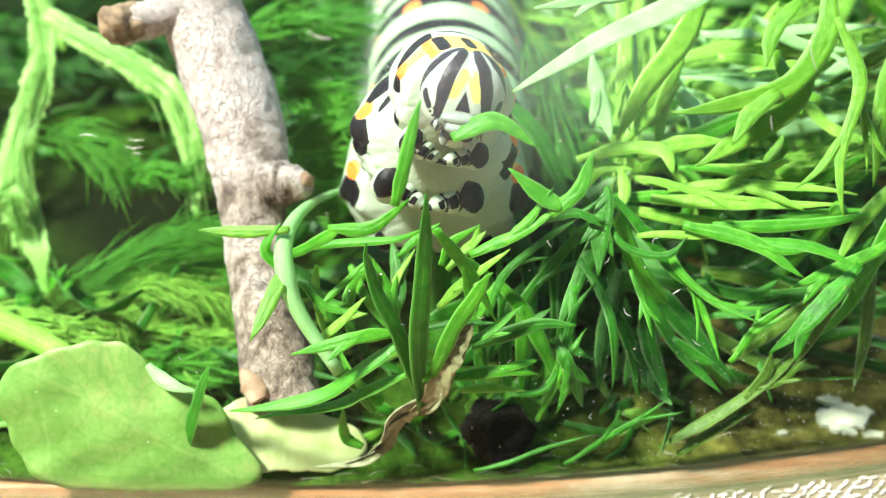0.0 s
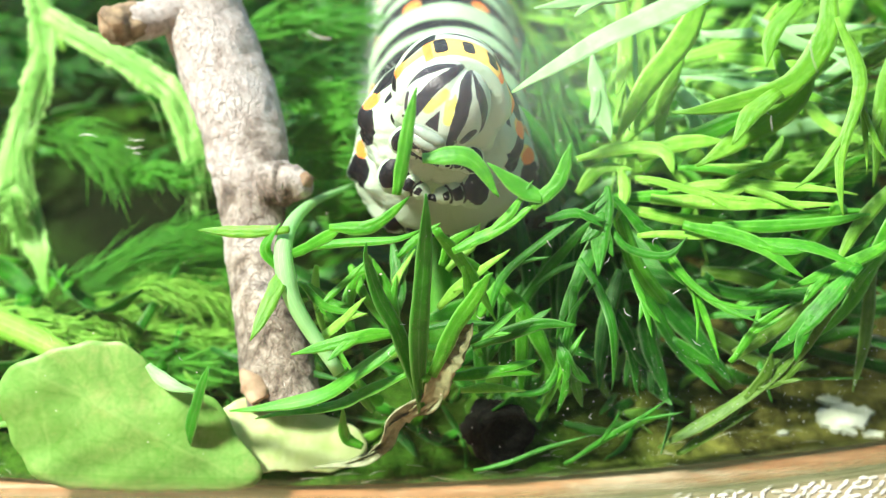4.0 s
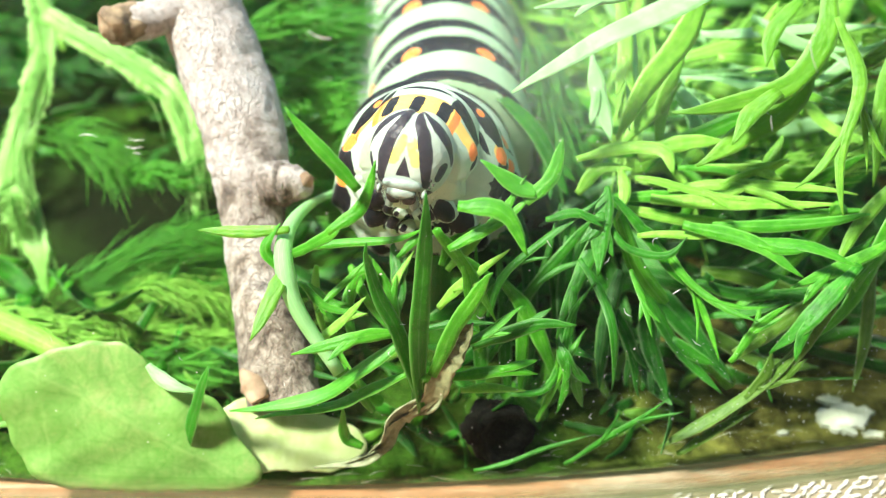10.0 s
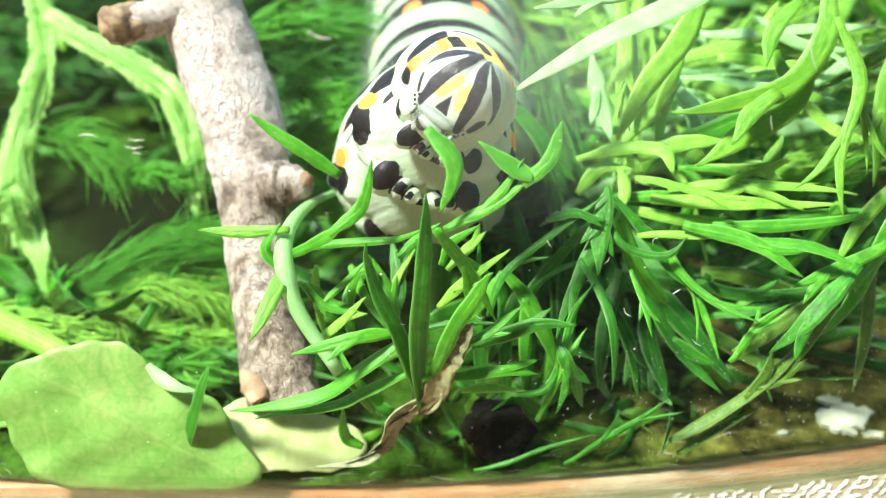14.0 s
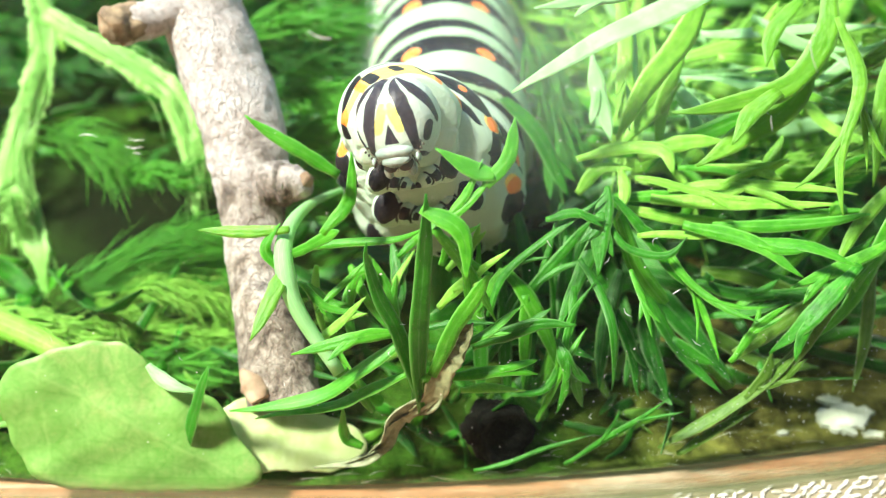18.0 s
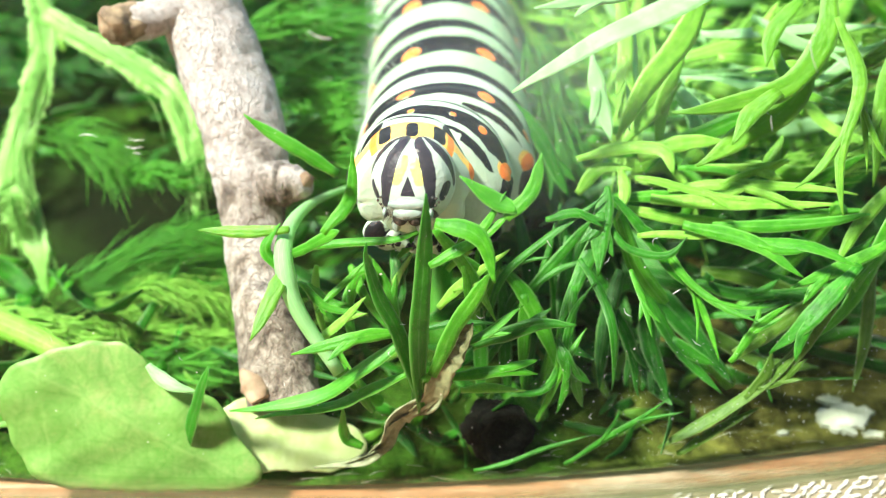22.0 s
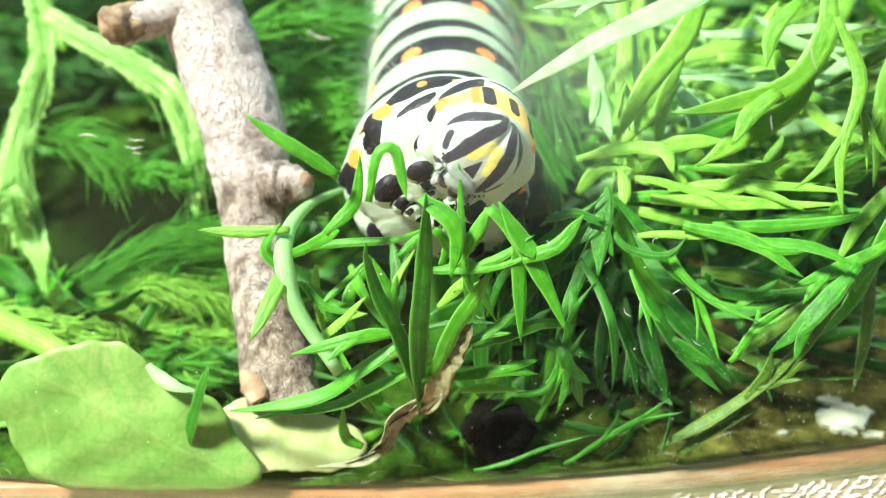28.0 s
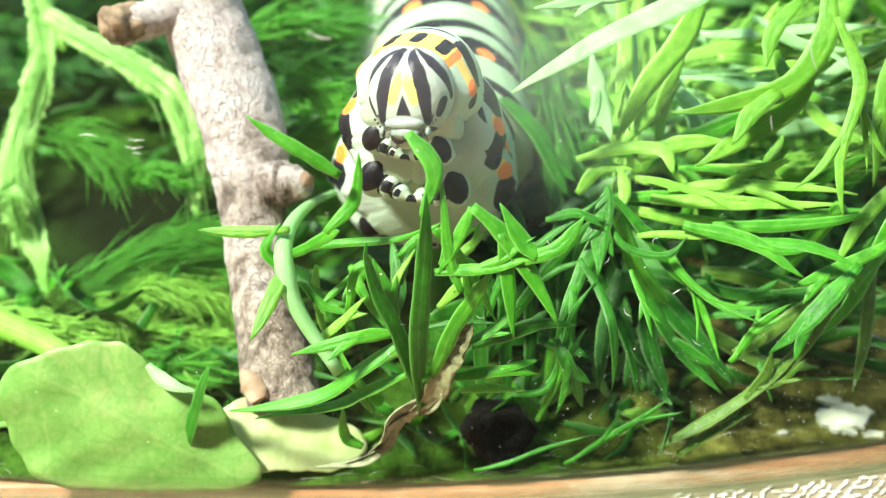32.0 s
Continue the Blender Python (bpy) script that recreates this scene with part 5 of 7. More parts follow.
def crumpled(parent, pts, width, seed, turns, material, name):
    """A dry twisted ribbon with a crumpled surface, pointed at both ends."""
    n, cols = 60, 9
    spine = curve_points(pts, n)
    o = Vector(parent.location) * 1000
    verts, faces = [], []
    for i, c in enumerate(spine):
        s = i / n
        tan = (spine[min(i + 1, n)] - spine[max(i - 1, 0)]).normalized()
        side = tan.cross(Vector((0, -0.7, 0.7))).normalized()
        up = side.cross(tan)
        a = turns * math.sin(s * 5 + seed) + 0.5 * noise.noise(c * 0.5)
        sd = side * math.cos(a) + up * math.sin(a)
        nr = sd.cross(tan)
        w = width * max(0.05, math.sin(math.pi * min(1, s * 1.02)) ** 0.6) * (0.45 + 0.75 * s) * (1 + 0.4 * noise.noise(c * 0.7 + Vector((seed, 0, 0))))
        for sg in (1, -1):
            for k in range(cols):
                x = -1 + 2 * k / (cols - 1)
                z = 0.28 * noise.noise(Vector((x * 3.5, s * 14, seed))) * w * 1.3 + 0.35 * w * x * x + sg * 0.035
                verts.append((c + sd * (x * w) + nr * z - o) * MM)
    m = 2 * cols
    for i in range(n):
        a, b = i * m, (i + 1) * m
        for k in range(cols - 1):
            faces.append((a + k, a + k + 1, b + k + 1, b + k))
            faces.append((a + cols + k + 1, a + cols + k, b + cols + k, b + cols + k + 1))
        faces.append((a + cols, a, b, b + cols))
        faces.append((a + cols - 1, a + m - 1, b + m - 1, b + cols - 1))
    return part(name, mesh_of(name, verts, faces, material), parent)


crumpled(dry, [(-1.8, -18.9, 5.0), (-0.6, -18.9, 6.2), (0.2, -18.8, 8.0), (0.8, -18.7, 9.2), (1.3, -18.8, 10.5)], 0.85, 4.0, 0.5, WITHERED, "shrivelled_blade")
crumpled(dry, [(-6.2, -19.0, 1.8), (-3.9, -19.0, 2.2), (-2.8, -18.9, 3.3), (-2.1, -18.9, 5.1), (-0.5, -18.8, 6.1), (0.2, -18.8, 7.5)], 0.58, 2.0, 0.9, DRY_PALE, "shrivelled_stalk")
crumpled(dry, [(-5.0, -19.0, 1.9), (-3.0, -18.9, 3.0), (-2.3, -18.9, 4.6), (-1.1, -18.9, 5.6)], 0.22, 7.0, 1.2, DRY_PALE, "dry_rib")

# ---- lobes that the caterpillar pulls about ----
nibbled = thing("leaf_sprig", tuple(c * MM for c in (-3.5, -17.2, 13.6)), "green sprig with forked lobes that the caterpillar is eating", "sprig", "cut leaf sprigs")
upright_lobe = lobes(nibbled, (-2.1, -18.1, 16.4), [([(-2.1, -18.1, 16.4), (-1.6, -17.3, 18.3), (-1.0, -16.3, 20.3)], 0.60)], "mid")
arched_lobe = lobes(nibbled, (0.1, -17.4, 16.8), [([(0.1, -17.4, 16.8), (1.9, -17.1, 17.4), (3.6, -17.6, 16.4)], 0.79)], "mid")
forked_lobe = lobes(nibbled, (2.3, -16.8, 16.6), [([(-0.9, -17.9, 14.3), (0.9, -17.4, 15.4), (2.3, -16.8, 16.6)], 0.52), ([(2.1, -16.9, 16.4), (3.0, -16.4, 17.5), (3.3, -15.7, 19.0)], 0.66), ([(2.5, -16.7, 16.8), (1.6, -16.6, 17.0), (0.0, -16.2, 17.8)], 0.80), ([(0.4, -17.5, 15.0), (1.3, -17.0, 16.1), (2.0, -16.4, 17.4)], 0.38)], "mid")
branch_lobe = lobes(nibbled, (-4.3, -18.1, 14.8), [([(-4.7, -18.2, 14.6), (-3.4, -17.6, 15.7), (-3.0, -16.8, 17.5)], 0.57)], "mid")
bent_lobe = lobes(nibbled, (1.1, -17.6, 15.8), [([(1.1, -17.6, 15.8), (0.5, -18.2, 14.5), (-0.3, -18.8, 13.2)], 0.56), ([(1.1, -17.6, 15.8), (2.5, -18.1, 14.7), (3.8, -18.9, 13.0), (4.8, -19.8, 11.2)], 0.80), ([(2.3, -18.1, 14.8), (2.6, -18.8, 13.2), (2.9, -20.0, 10.7)], 0.66), ([(0.7, -19.1, 12.5), (0.1, -18.4, 14.1), (-0.3, -16.9, 17.4)], 0.47)], "mid")
looped_lobe = lobes(nibbled, (-3.0, -17.6, 16.1), [([(-3.0, -17.6, 16.1), (-2.6, -16.8, 17.9), (-1.9, -16.7, 18.0), (-1.6, -17.2, 16.9), (-1.4, -17.6, 16.2)], 0.51)], "mid")

frass = thing("dropping", tuple(c * MM for c in (2.7, -17.2, 0.5)), "black dry barrel-shaped caterpillar dropping on the jar floor", "dropping")


def pellet_mesh(name):
    """A ridged barrel with a sunken end, 3.3 mm across, its end towards -y."""
    prof = [(0.0, -0.45), (0.4, -0.5), (0.7, -0.6), (0.95, -0.8), (1.08, -1.1), (1.15, -1.25), (1.26, -1.36), (1.4, -1.33), (1.5, -1.2), (1.62, -0.8), (1.68, -0.2), (1.66, 0.4), (1.55, 0.95), (1.2, 1.25), (0.6, 1.35), (0.0, 1.36)]
    nu = 66
    verts, faces = [], []
    for r, y in prof:
        for i in range(nu):
            a = 2 * math.pi * i / nu
            k = 1 + 0.05 * math.cos(6 * a) * min(1, r) + 0.10 * noise.noise(Vector((math.cos(a) * r * 1.3, y * 1.3, math.sin(a) * r * 1.3))) + 0.07 * noise.noise(Vector((math.cos(a) * r * 4, y * 4, math.sin(a) * r * 4))) + 0.03 * noise.noise(Vector((math.cos(a) * r * 11, y * 11, math.sin(a) * r * 11)))
            verts.append((math.cos(a) * r * k * MM, y * k * MM, math.sin(a) * r * 0.88 * k * MM))
    for j in range(len(prof) - 1):
        for i in range(nu):
            a, b = j * nu + i, j * nu + (i + 1) % nu
            faces.append((a, a + nu, b + nu, b))
    return mesh_of(name, verts, faces, FRASS)


pellet = part("pellet", pellet_mesh("pellet"), frass)
pellet.location = (0, 0.6 * MM, 1.42 * MM)
pellet.rotation_euler = (radians(-28), radians(8), radians(12))


# ---- pale glint flakes on the jar floor and dust on the glass ----
def flake(name, at, size, seed, material, label, category):
    """A small ragged pale flake, lying nearly flat, in place of a reflection."""
    rng = random.Random(seed)
    k = 34
    rim = []
    for i in range(k):
        a = 2 * math.pi * i / k
        r = rng.uniform(0.72, 1.0) * (1 + 0.2 * math.sin(2 * a + seed) + 0.12 * math.sin(5 * a))
        rim.append((math.cos(a) * r * size[0], math.sin(a) * r * size[1], rng.uniform(0.0, 0.12)))
    verts = [(x * MM, y * MM, z * MM) for x, y, z in rim] + [(x * MM * 0.96, y * MM * 0.96, (z + 0.16) * MM) for x, y, z in rim]
    faces = [tuple(range(k - 1, -1, -1)), tuple(range(k, 2 * k))] + [(i, (i + 1) % k, k + (i + 1) % k, k + i) for i in range(k)]
    ob = new(name, mesh_of(name, verts, faces, material, smooth=False))
    ob.location = [c * MM for c in at]
    return tagged(ob, label, category, "scraps on the jar floor")


# flakes put where the floor reflects a bright window
for at, size, seed in (((20.9, -14.3, 0.5), (1.5, 1.3), 1), ((20.5, -13.1, 0.5), (0.6, 0.5), 2), ((24.7, -8.2, 0.5), (0.9, 0.5), 3), ((20.8, -15.3, 0.5), (0.6, 0.35), 4),
                       ((22.0, -15.6, 0.5), (0.7, 0.25), 5), ((21.3, -7.5, 0.5), (0.4, 0.25), 6), ((17.4, -15.5, 0.5), (0.3, 0.2), 7)):
    flake("pale_scrap", at, size, seed, GLINT_FIBRE, "pale flake on the jar floor in place of a bright window reflection", "scrap")

dust_rng = random.Random(21)
dv, df = [], []
for speck in range(760):
    low = speck % 2
    ang = dust_rng.gauss(-1.435, 0.035) if low else dust_rng.gauss(-1.52, 0.085)
    zz = dust_rng.uniform(1.2, 9) if low else dust_rng.uniform(3, 34)
    r = JAR_R - 1.4
    c = Vector((math.cos(ang) * r, math.sin(ang) * r, zz))
    out = Vector((math.cos(ang), math.sin(ang), 0))
    sd = Vector((-math.sin(ang), math.cos(ang), 0))
    q = abs(dust_rng.gauss(0, 0.018)) + 0.010
    o = len(dv)
    dv += [(c + sd * q) * MM, (c + Vector((0, 0, q))) * MM, (c - sd * q) * MM, (c - Vector((0, 0, q))) * MM, (c - out * q * 0.8) * MM]
    df += [(o, o + 4, o + 1), (o + 1, o + 4, o + 2), (o + 2, o + 4, o + 3), (o + 3, o + 4, o), (o, o + 1, o + 2, o + 3)]
dust = tagged(new("dust_specks", mesh_of("dust_specks", dv, df, DUST, smooth=False)), "fine white dust specks on the inside of the glass", "dust", kind="stuff")
dust.location = (JAR_X * MM, JAR_Y * MM, 0)

lint_rng = random.Random(8)
lv, lf = [], []
for _ in range(16):
    ang = lint_rng.gauss(-1.50, 0.08)
    zz = lint_rng.uniform(4, 30)
    r = JAR_R - 1.42
    c = Vector((math.cos(ang) * r, math.sin(ang) * r, zz))
    sd = Vector((-math.sin(ang), math.cos(ang), 0))
    a = lint_rng.uniform(0, 6.28)
    w = sd * math.cos(a) + Vector((0, 0, math.sin(a)))
    x = sd * -math.sin(a) + Vector((0, 0, math.cos(a)))
    ln = lint_rng.uniform(0.2, 0.6)
    v, f = tube_geometry([c, c + w * ln * 0.5 + x * ln * lint_rng.uniform(-0.4, 0.4), c + w * ln], [0.006, 0.009, 0.006], n=8, sides=5)
    o = len(lv)
    lv += [q * MM for q in v]
    lf += [tuple(i + o for i in q) for q in f]
# the first four are reflection streaks on the glass, drawn as fibres
for a0, z0, a1, z1 in ((-1.6038, 19.99, -1.5995, 19.97), (-1.592, 19.87, -1.5882, 19.85), (-1.5931, 19.57, -1.589, 19.55), (-1.5915, 19.28, -1.5896, 19.25), (-1.5471, 24.26, -1.5418, 23.96), (-1.4302, 23.25, -1.4263, 21.87), (-1.436, 20.11, -1.4349, 19.43), (-1.4898, 14.86, -1.4885, 14.48), (-1.4541, 11.65, -1.4521, 11.87), (-1.4463, 8.99, -1.4434, 8.54), (-1.4673, 11.05, -1.4647, 10.55)):
    ends = [Vector((math.cos(a) * (JAR_R - 1.42), math.sin(a) * (JAR_R - 1.42), z)) for a, z in ((a0, z0), (a1, z1))]
    bow = (ends[1] - ends[0]).cross(Vector((0, 1, 0))) * lint_rng.uniform(-0.2, 0.2)
    v, f = tube_geometry([ends[0], (ends[0] + ends[1]) / 2 + bow, ends[1]], [0.010, 0.020, 0.008], n=8, sides=5)
    o = len(lv)
    lv += [q * MM for q in v]
    lf += [tuple(i + o for i in q) for q in f]
lint = tagged(new("lint_fibres", mesh_of("lint_fibres", lv, lf, DUST)), "short white lint fibres on the glass, and reflection streaks drawn as fibres", "lint", kind="stuff")
lint.location = (JAR_X * MM, JAR_Y * MM, 0)

# fine fibres and frayed leaf hairs lying along the front of the jar floor
fray_rng = random.Random(41)
fv, ff = [], []
for _ in range(80):
    ang = fray_rng.uniform(-1.71, -1.40)
    r = JAR_R - 1.6 - abs(fray_rng.gauss(0, 1.6))
    c = Vector((math.cos(ang) * r, math.sin(ang) * r, 0.55 + abs(fray_rng.gauss(0, 0.25))))
    a = fray_rng.gauss(0.0, 0.45)
    w = Vector((math.cos(a), math.sin(a) * 0.5, fray_rng.gauss(0, 0.12)))
    ln = fray_rng.uniform(0.3, 1.5)
    bow = Vector((0, fray_rng.gauss(0, 0.05), abs(fray_rng.gauss(0, 0.05)))) * ln
    end = c + w * ln
    mid = c + w * ln * 0.5 + bow
    if max(math.hypot(q.x, q.y) for q in (mid, end)) > JAR_R - 1.5:
        continue
    end.z, mid.z = max(end.z, 0.55), max(mid.z, 0.55)
    v, f = tube_geometry([c, mid, end], [0.006, 0.010, 0.004], n=6, sides=4)
    o = len(fv)
    fv += [q * MM for q in v]
    ff += [tuple(i + o for i in q) for q in f]
fray = tagged(new("frayed_fibres", mesh_of("frayed_fibres", fv, ff, GLINT_FIBRE)), "fine pale fibres and leaf hairs on the jar floor", "fibres", kind="stuff")
fray.location = (JAR_X * MM, JAR_Y * MM, 0)


# ---- the caterpillar ----
def seg_dist(u, v, a, b):
    """Distance from (u, v) to the segment a-b, and how far along it lies."""
    dx, dy = b[0] - a[0], b[1] - a[1]
    t = max(0.0, min(1.0, ((u - a[0]) * dx + (v - a[1]) * dy) / (dx * dx + dy * dy + 1e-9)))
    return math.hypot(u - a[0] - t * dx, v - a[1] - t * dy), t


def mark_value(d, soft):
    return max(0.0, min(1.0, 0.5 + d / soft))


def spot(a, y, ca, cy, ra, ry):
    """Positive inside an oval; in millimetres, roughly."""
    q = math.hypot((a - ca) / ra, (y - cy) / ry)
    return (1 - q) * min(ra, ry)


def band(y, c, half, a, reach):
    """Positive inside a cross band that ends at the angle reach, tapering."""
    return min(half * min(1.0, max(0.2, (reach - a) / 0.5 + 0.35)) - abs(y - c), (reach - a) * 3.5)


def plate(x, y, cx, cy, rx, ry):
    """Positive inside a rounded box."""
    dx, dy = abs(x - cx) - rx + 0.2, abs(y - cy) - ry + 0.2
    return 0.2 - math.hypot(max(dx, 0), max(dy, 0)) - min(max(dx, dy), 0)


def body_segment(name, parent, length, radius, marks, material, folds=2, front=0.86, back=0.9, flat=0.12, swell=(), label=""):
    """One ring of the soft body: axis along y, back up, front towards -y; swell: fleshy bulges (angle, y, height, width)."""
    nu, nv = 120, 36
    verts, faces, field = [], [], []
    for j in range(nv + 1):
        s = j / nv
        y = (s - 0.5) * length * 1.22
        e = 2 * s - 1
        edge = front if e < 0 else back
        r = radius * (1 - (1 - edge) * abs(e) ** (3.0 if edge > 0.8 else 2.2))
        if abs(e) > 0.92:
            r *= 1 - 0.5 * ((abs(e) - 0.92) / 0.08) ** 2
        for i in range(nu):
            a = 2 * math.pi * i / nu - math.pi
            A = abs(a)
            rr = r * (1 - 0.016 * (1 - math.cos(folds * 2 * math.pi * s)) * (0.6 + 0.4 * math.cos(a)))
            rr *= 1 + 0.022 * noise.noise(Vector((math.sin(a) * 1.6, y * 0.6 + radius * 7 + length * 3, math.cos(a) * 1.6)))
            if A > 1.3:
                lump = noise.noise(Vector((math.sin(a) * radius * 0.75, y * 0.8, math.cos(a) * radius * 0.75 + radius)))
                crease = 0.5 - abs(noise.noise(Vector((math.sin(a) * radius * 0.9, y * 1.1, math.cos(a) * radius * 0.9 + 5)))) * 2
                rr *= 1 + (0.10 * lump - 0.075 * max(0.0, crease) ** 2 * 4) * min(1.0, (A - 1.3) * 2)
            for sa, sy, high, wide in swell:
                rr += high * math.exp(-(((A - sa) * radius) ** 2 + (y - sy) ** 2) / (wide * wide))
            z = math.cos(a) * rr
            if z < 0:
                z *= 1 - flat
            verts.append((math.sin(a) * rr * MM, y * MM, z * MM))
            b, o, g = marks(A, A * radius, y)
            field.append((mark_value(b, 0.5), mark_value(o, 0.5), mark_value(g, 0.5), 1 - max(0.0, min(1.0, (A - 2.05) / 0.6))))
    for j in range(nv):
        for i in range(nu):
            a, b = j * nu + i, j * nu + (i + 1) % nu
            faces.append((a, a + nu, b + nu, b))
    faces.append(tuple(range(nu)))
    faces.append(tuple(range((nv + 1) * nu - 1, nv * nu - 1, -1)))
    me = mesh_of(name, verts, faces, material)
    att = me.attributes.new("mark", 'FLOAT_COLOR', 'POINT')
    att.data.foreach_set("color", np.array(field, dtype=np.float32).ravel())
    return part(name, me, parent, label)


SEG = 6.2


def abdomen_marks(radius):
    """A spotted black band across the middle, a plain one over each joint."""
    def marks(A, arc, y):
        half = 0.86 + 0.12 * math.sin(A * 5)
        b = max(band(y, 0.0, half, A, 1.30), band(abs(y), 0.5 * SEG - 0.08, 0.46 + 0.06 * math.sin(A * 6), A, 1.32), spot(arc, y, 1.86 * radius, 0.1, 0.75, 0.7))
        o = max(spot(arc, y, 0.455 * radius, -0.25, 0.60, 0.60), spot(arc, y, 1.22 * radius, 0.0, 0.55, 0.75))
        return min(b, -o), o, -1.0
    return marks


def hind_thorax_marks(radius):
    def marks(A, arc, y):
        b = max(band(y, -0.35, 0.66, A, 1.3), band(y, 2.12, 0.42, A, 1.32), min(band(y, -1.45, 0.14, A, 1.1), (A - 0.2) * 3), spot(arc, y, 1.60 * radius, -1.62, 1.2, 0.72),
                spot(arc, y, 1.62 * radius, 0.9, 0.9, 0.22))
        o = max(spot(arc, y, 0.46 * radius, -0.40, 0.52, 0.46), spot(arc, y, 1.12 * radius, -0.3, 0.40, 0.42), spot(arc, y, 1.31 * radius, -1.45, 0.45, 0.48))
        g = spot(arc, y, 1.24 * radius, -1.55, 0.42, 0.40)
        return min(b, -o), o, g
    return marks


def mid_thorax_marks(radius):
    def marks(A, arc, y):
        b = max(band(y, -0.70, 0.32 + 0.32 * min(1.0, A), A, 1.26), band(y, 0.45, 0.24, A, 1.35), band(y, -1.55, 0.10, A, 0.7), spot(arc, y, 1.66 * radius, -1.02, 1.12, 0.74),
                min(band(y, 1.45, 0.14, A, 1.5), (A - 0.3) * 3), min(band(y, -1.72, 0.20, A, 1.25), (A - 0.5) * 3))
        o = max(spot(arc, y, 0.28 * radius, -0.70, 0.20, 0.15), spot(arc, y, 0.72 * radius, -0.68, 0.27, 0.24), spot(arc, y, 1.34 * radius, -0.95, 0.45, 0.48))
        g = spot(arc, y, 1.29 * radius, -1.0, 0.46, 0.44)
        return min(b, -o), o, g
    return marks


def collar_marks(radius):
    def marks(A, arc, y):
        plates = max(plate(arc, y, 0.0, -0.34, 0.27, 0.72), plate(arc, y, 1.30, -0.32, 0.31, 0.80))
        back_bar = min(0.42 - abs(y - 0.66 + 0.25 * (arc - 2.4)), (arc - 1.45) * 0.6, (3.7 - arc) * 0.6)
        b = max(plates, back_bar, spot(arc, y, 1.55 * radius, -0.55, 0.38, 0.42), min(band(y, 1.15, 0.11, A, 0.55), 0.3), spot(arc, y, 2.2 * radius, -0.4, 0.55, 0.5))
        collar = min(0.52 - y, y + 1.38, (0.82 - A) * 2.2)
        strip = min(0.47 - abs(y + 0.42 + 0.12 * (arc - 2.2)), (arc - 1.5), 3.4 - arc)
        o = max(spot(arc, y, 1.32 * radius, -0.58, 0.40, 0.44), min(collar, 0.20 - abs(arc - 1.92)))
        return b, min(o, -b), max(collar, strip)
    return marks


def head_mesh(name):
    """Rounded capsule 3.6 mm wide with a cleft crown and striped face; it looks along -y."""
    nu, nv = 112, 80
    verts, faces, field = [], [], []
    stripes = (((0.11, 0.97), (0.20, 0.74), 0.06, 0.12), ((0.20, 0.74), (0.38, 0.38), 0.12, 0.16), ((0.38, 0.38), (0.50, -0.10), 0.16, 0.15), ((0.50, -0.10), (0.58, -0.62), 0.15, 0.10),
               ((0.62, -0.80), (0.66, -0.92), 0.07, 0.05))
    # the outer stripes, by the turn round the side of the head
    outer = (((0.36, 0.90), (0.52, 0.66), 0.06, 0.12), ((0.52, 0.66), (0.74, 0.28), 0.12, 0.12), ((0.74, 0.28), (0.88, -0.10), 0.12, 0.05), ((0.66, -0.16), (0.63, -0.44), 0.08, 0.09))
    for j in range(nv + 1):
        p = math.pi * j / nv
        for i in range(nu):
            a = 2 * math.pi * i / nu
            x, z, y = math.sin(p) * math.cos(a), math.sin(p) * math.sin(a), -math.cos(p)
            k = 1 / (abs(x) ** 2.35 + abs(y) ** 2.35 + abs(z) ** 2.35) ** (1 / 2.35)
            x, y, z = x * k, y * k, z * k
            wide = 1.0 - 0.12 * max(0.0, -z) - 0.06 * max(0.0, z)
            q = 1 - 0.08 * math.exp(-(x / 0.10) ** 2) * max(0.0, z + 0.1)
            if y < 0:
                q *= 1 - 0.05 * math.exp(-((x / 0.34) ** 2 + ((z + 0.30) / 0.38) ** 2))
            q *= 1 + 0.010 * noise.noise(Vector((x * 4, y * 4, z * 4)))
            verts.append((x * 1.84 * wide * q * MM, y * 1.62 * q * MM, z * 1.90 * q * MM))
            u, v = x, z
            m = abs(u)
            black = -1.0
            turn = math.atan2(m, -y) / (math.pi / 2)
            for p0, p1, w0, w1 in outer:
                d, t = seg_dist(turn, v, p0, p1)
                black = max(black, w0 + (w1 - w0) * t - d)
            if y < 0.5:
                for p0, p1, w0, w1 in stripes:
                    d, t = seg_dist(m, v, p0, p1)
                    black = max(black, w0 + (w1 - w0) * t - d)
                black = max(black, min(v + 0.52, (-0.06 - v) * 0.42 - m))
            yel = -1.0
            if y < 0 and v > -0.3:
                d, t = seg_dist(m, v, (0.10, 0.30), (0.27, -0.16))
                yel = 0.12 - d
            field.append((mark_value(black * 1.9, 0.42), 0.0, mark_value(yel * 1.9, 0.7), 1.0))
    for j in range(nv):
        for i in range(nu):
            a, b = j * nu + i, j * nu + (i + 1) % nu
            faces.append((a, b, b + nu, a + nu))
    me = mesh_of(name, verts, faces, SHELL)
    att = me.attributes.new("mark", 'FLOAT_COLOR', 'POINT')
    att.data.foreach_set("color", np.array(field, dtype=np.float32).ravel())
    return me


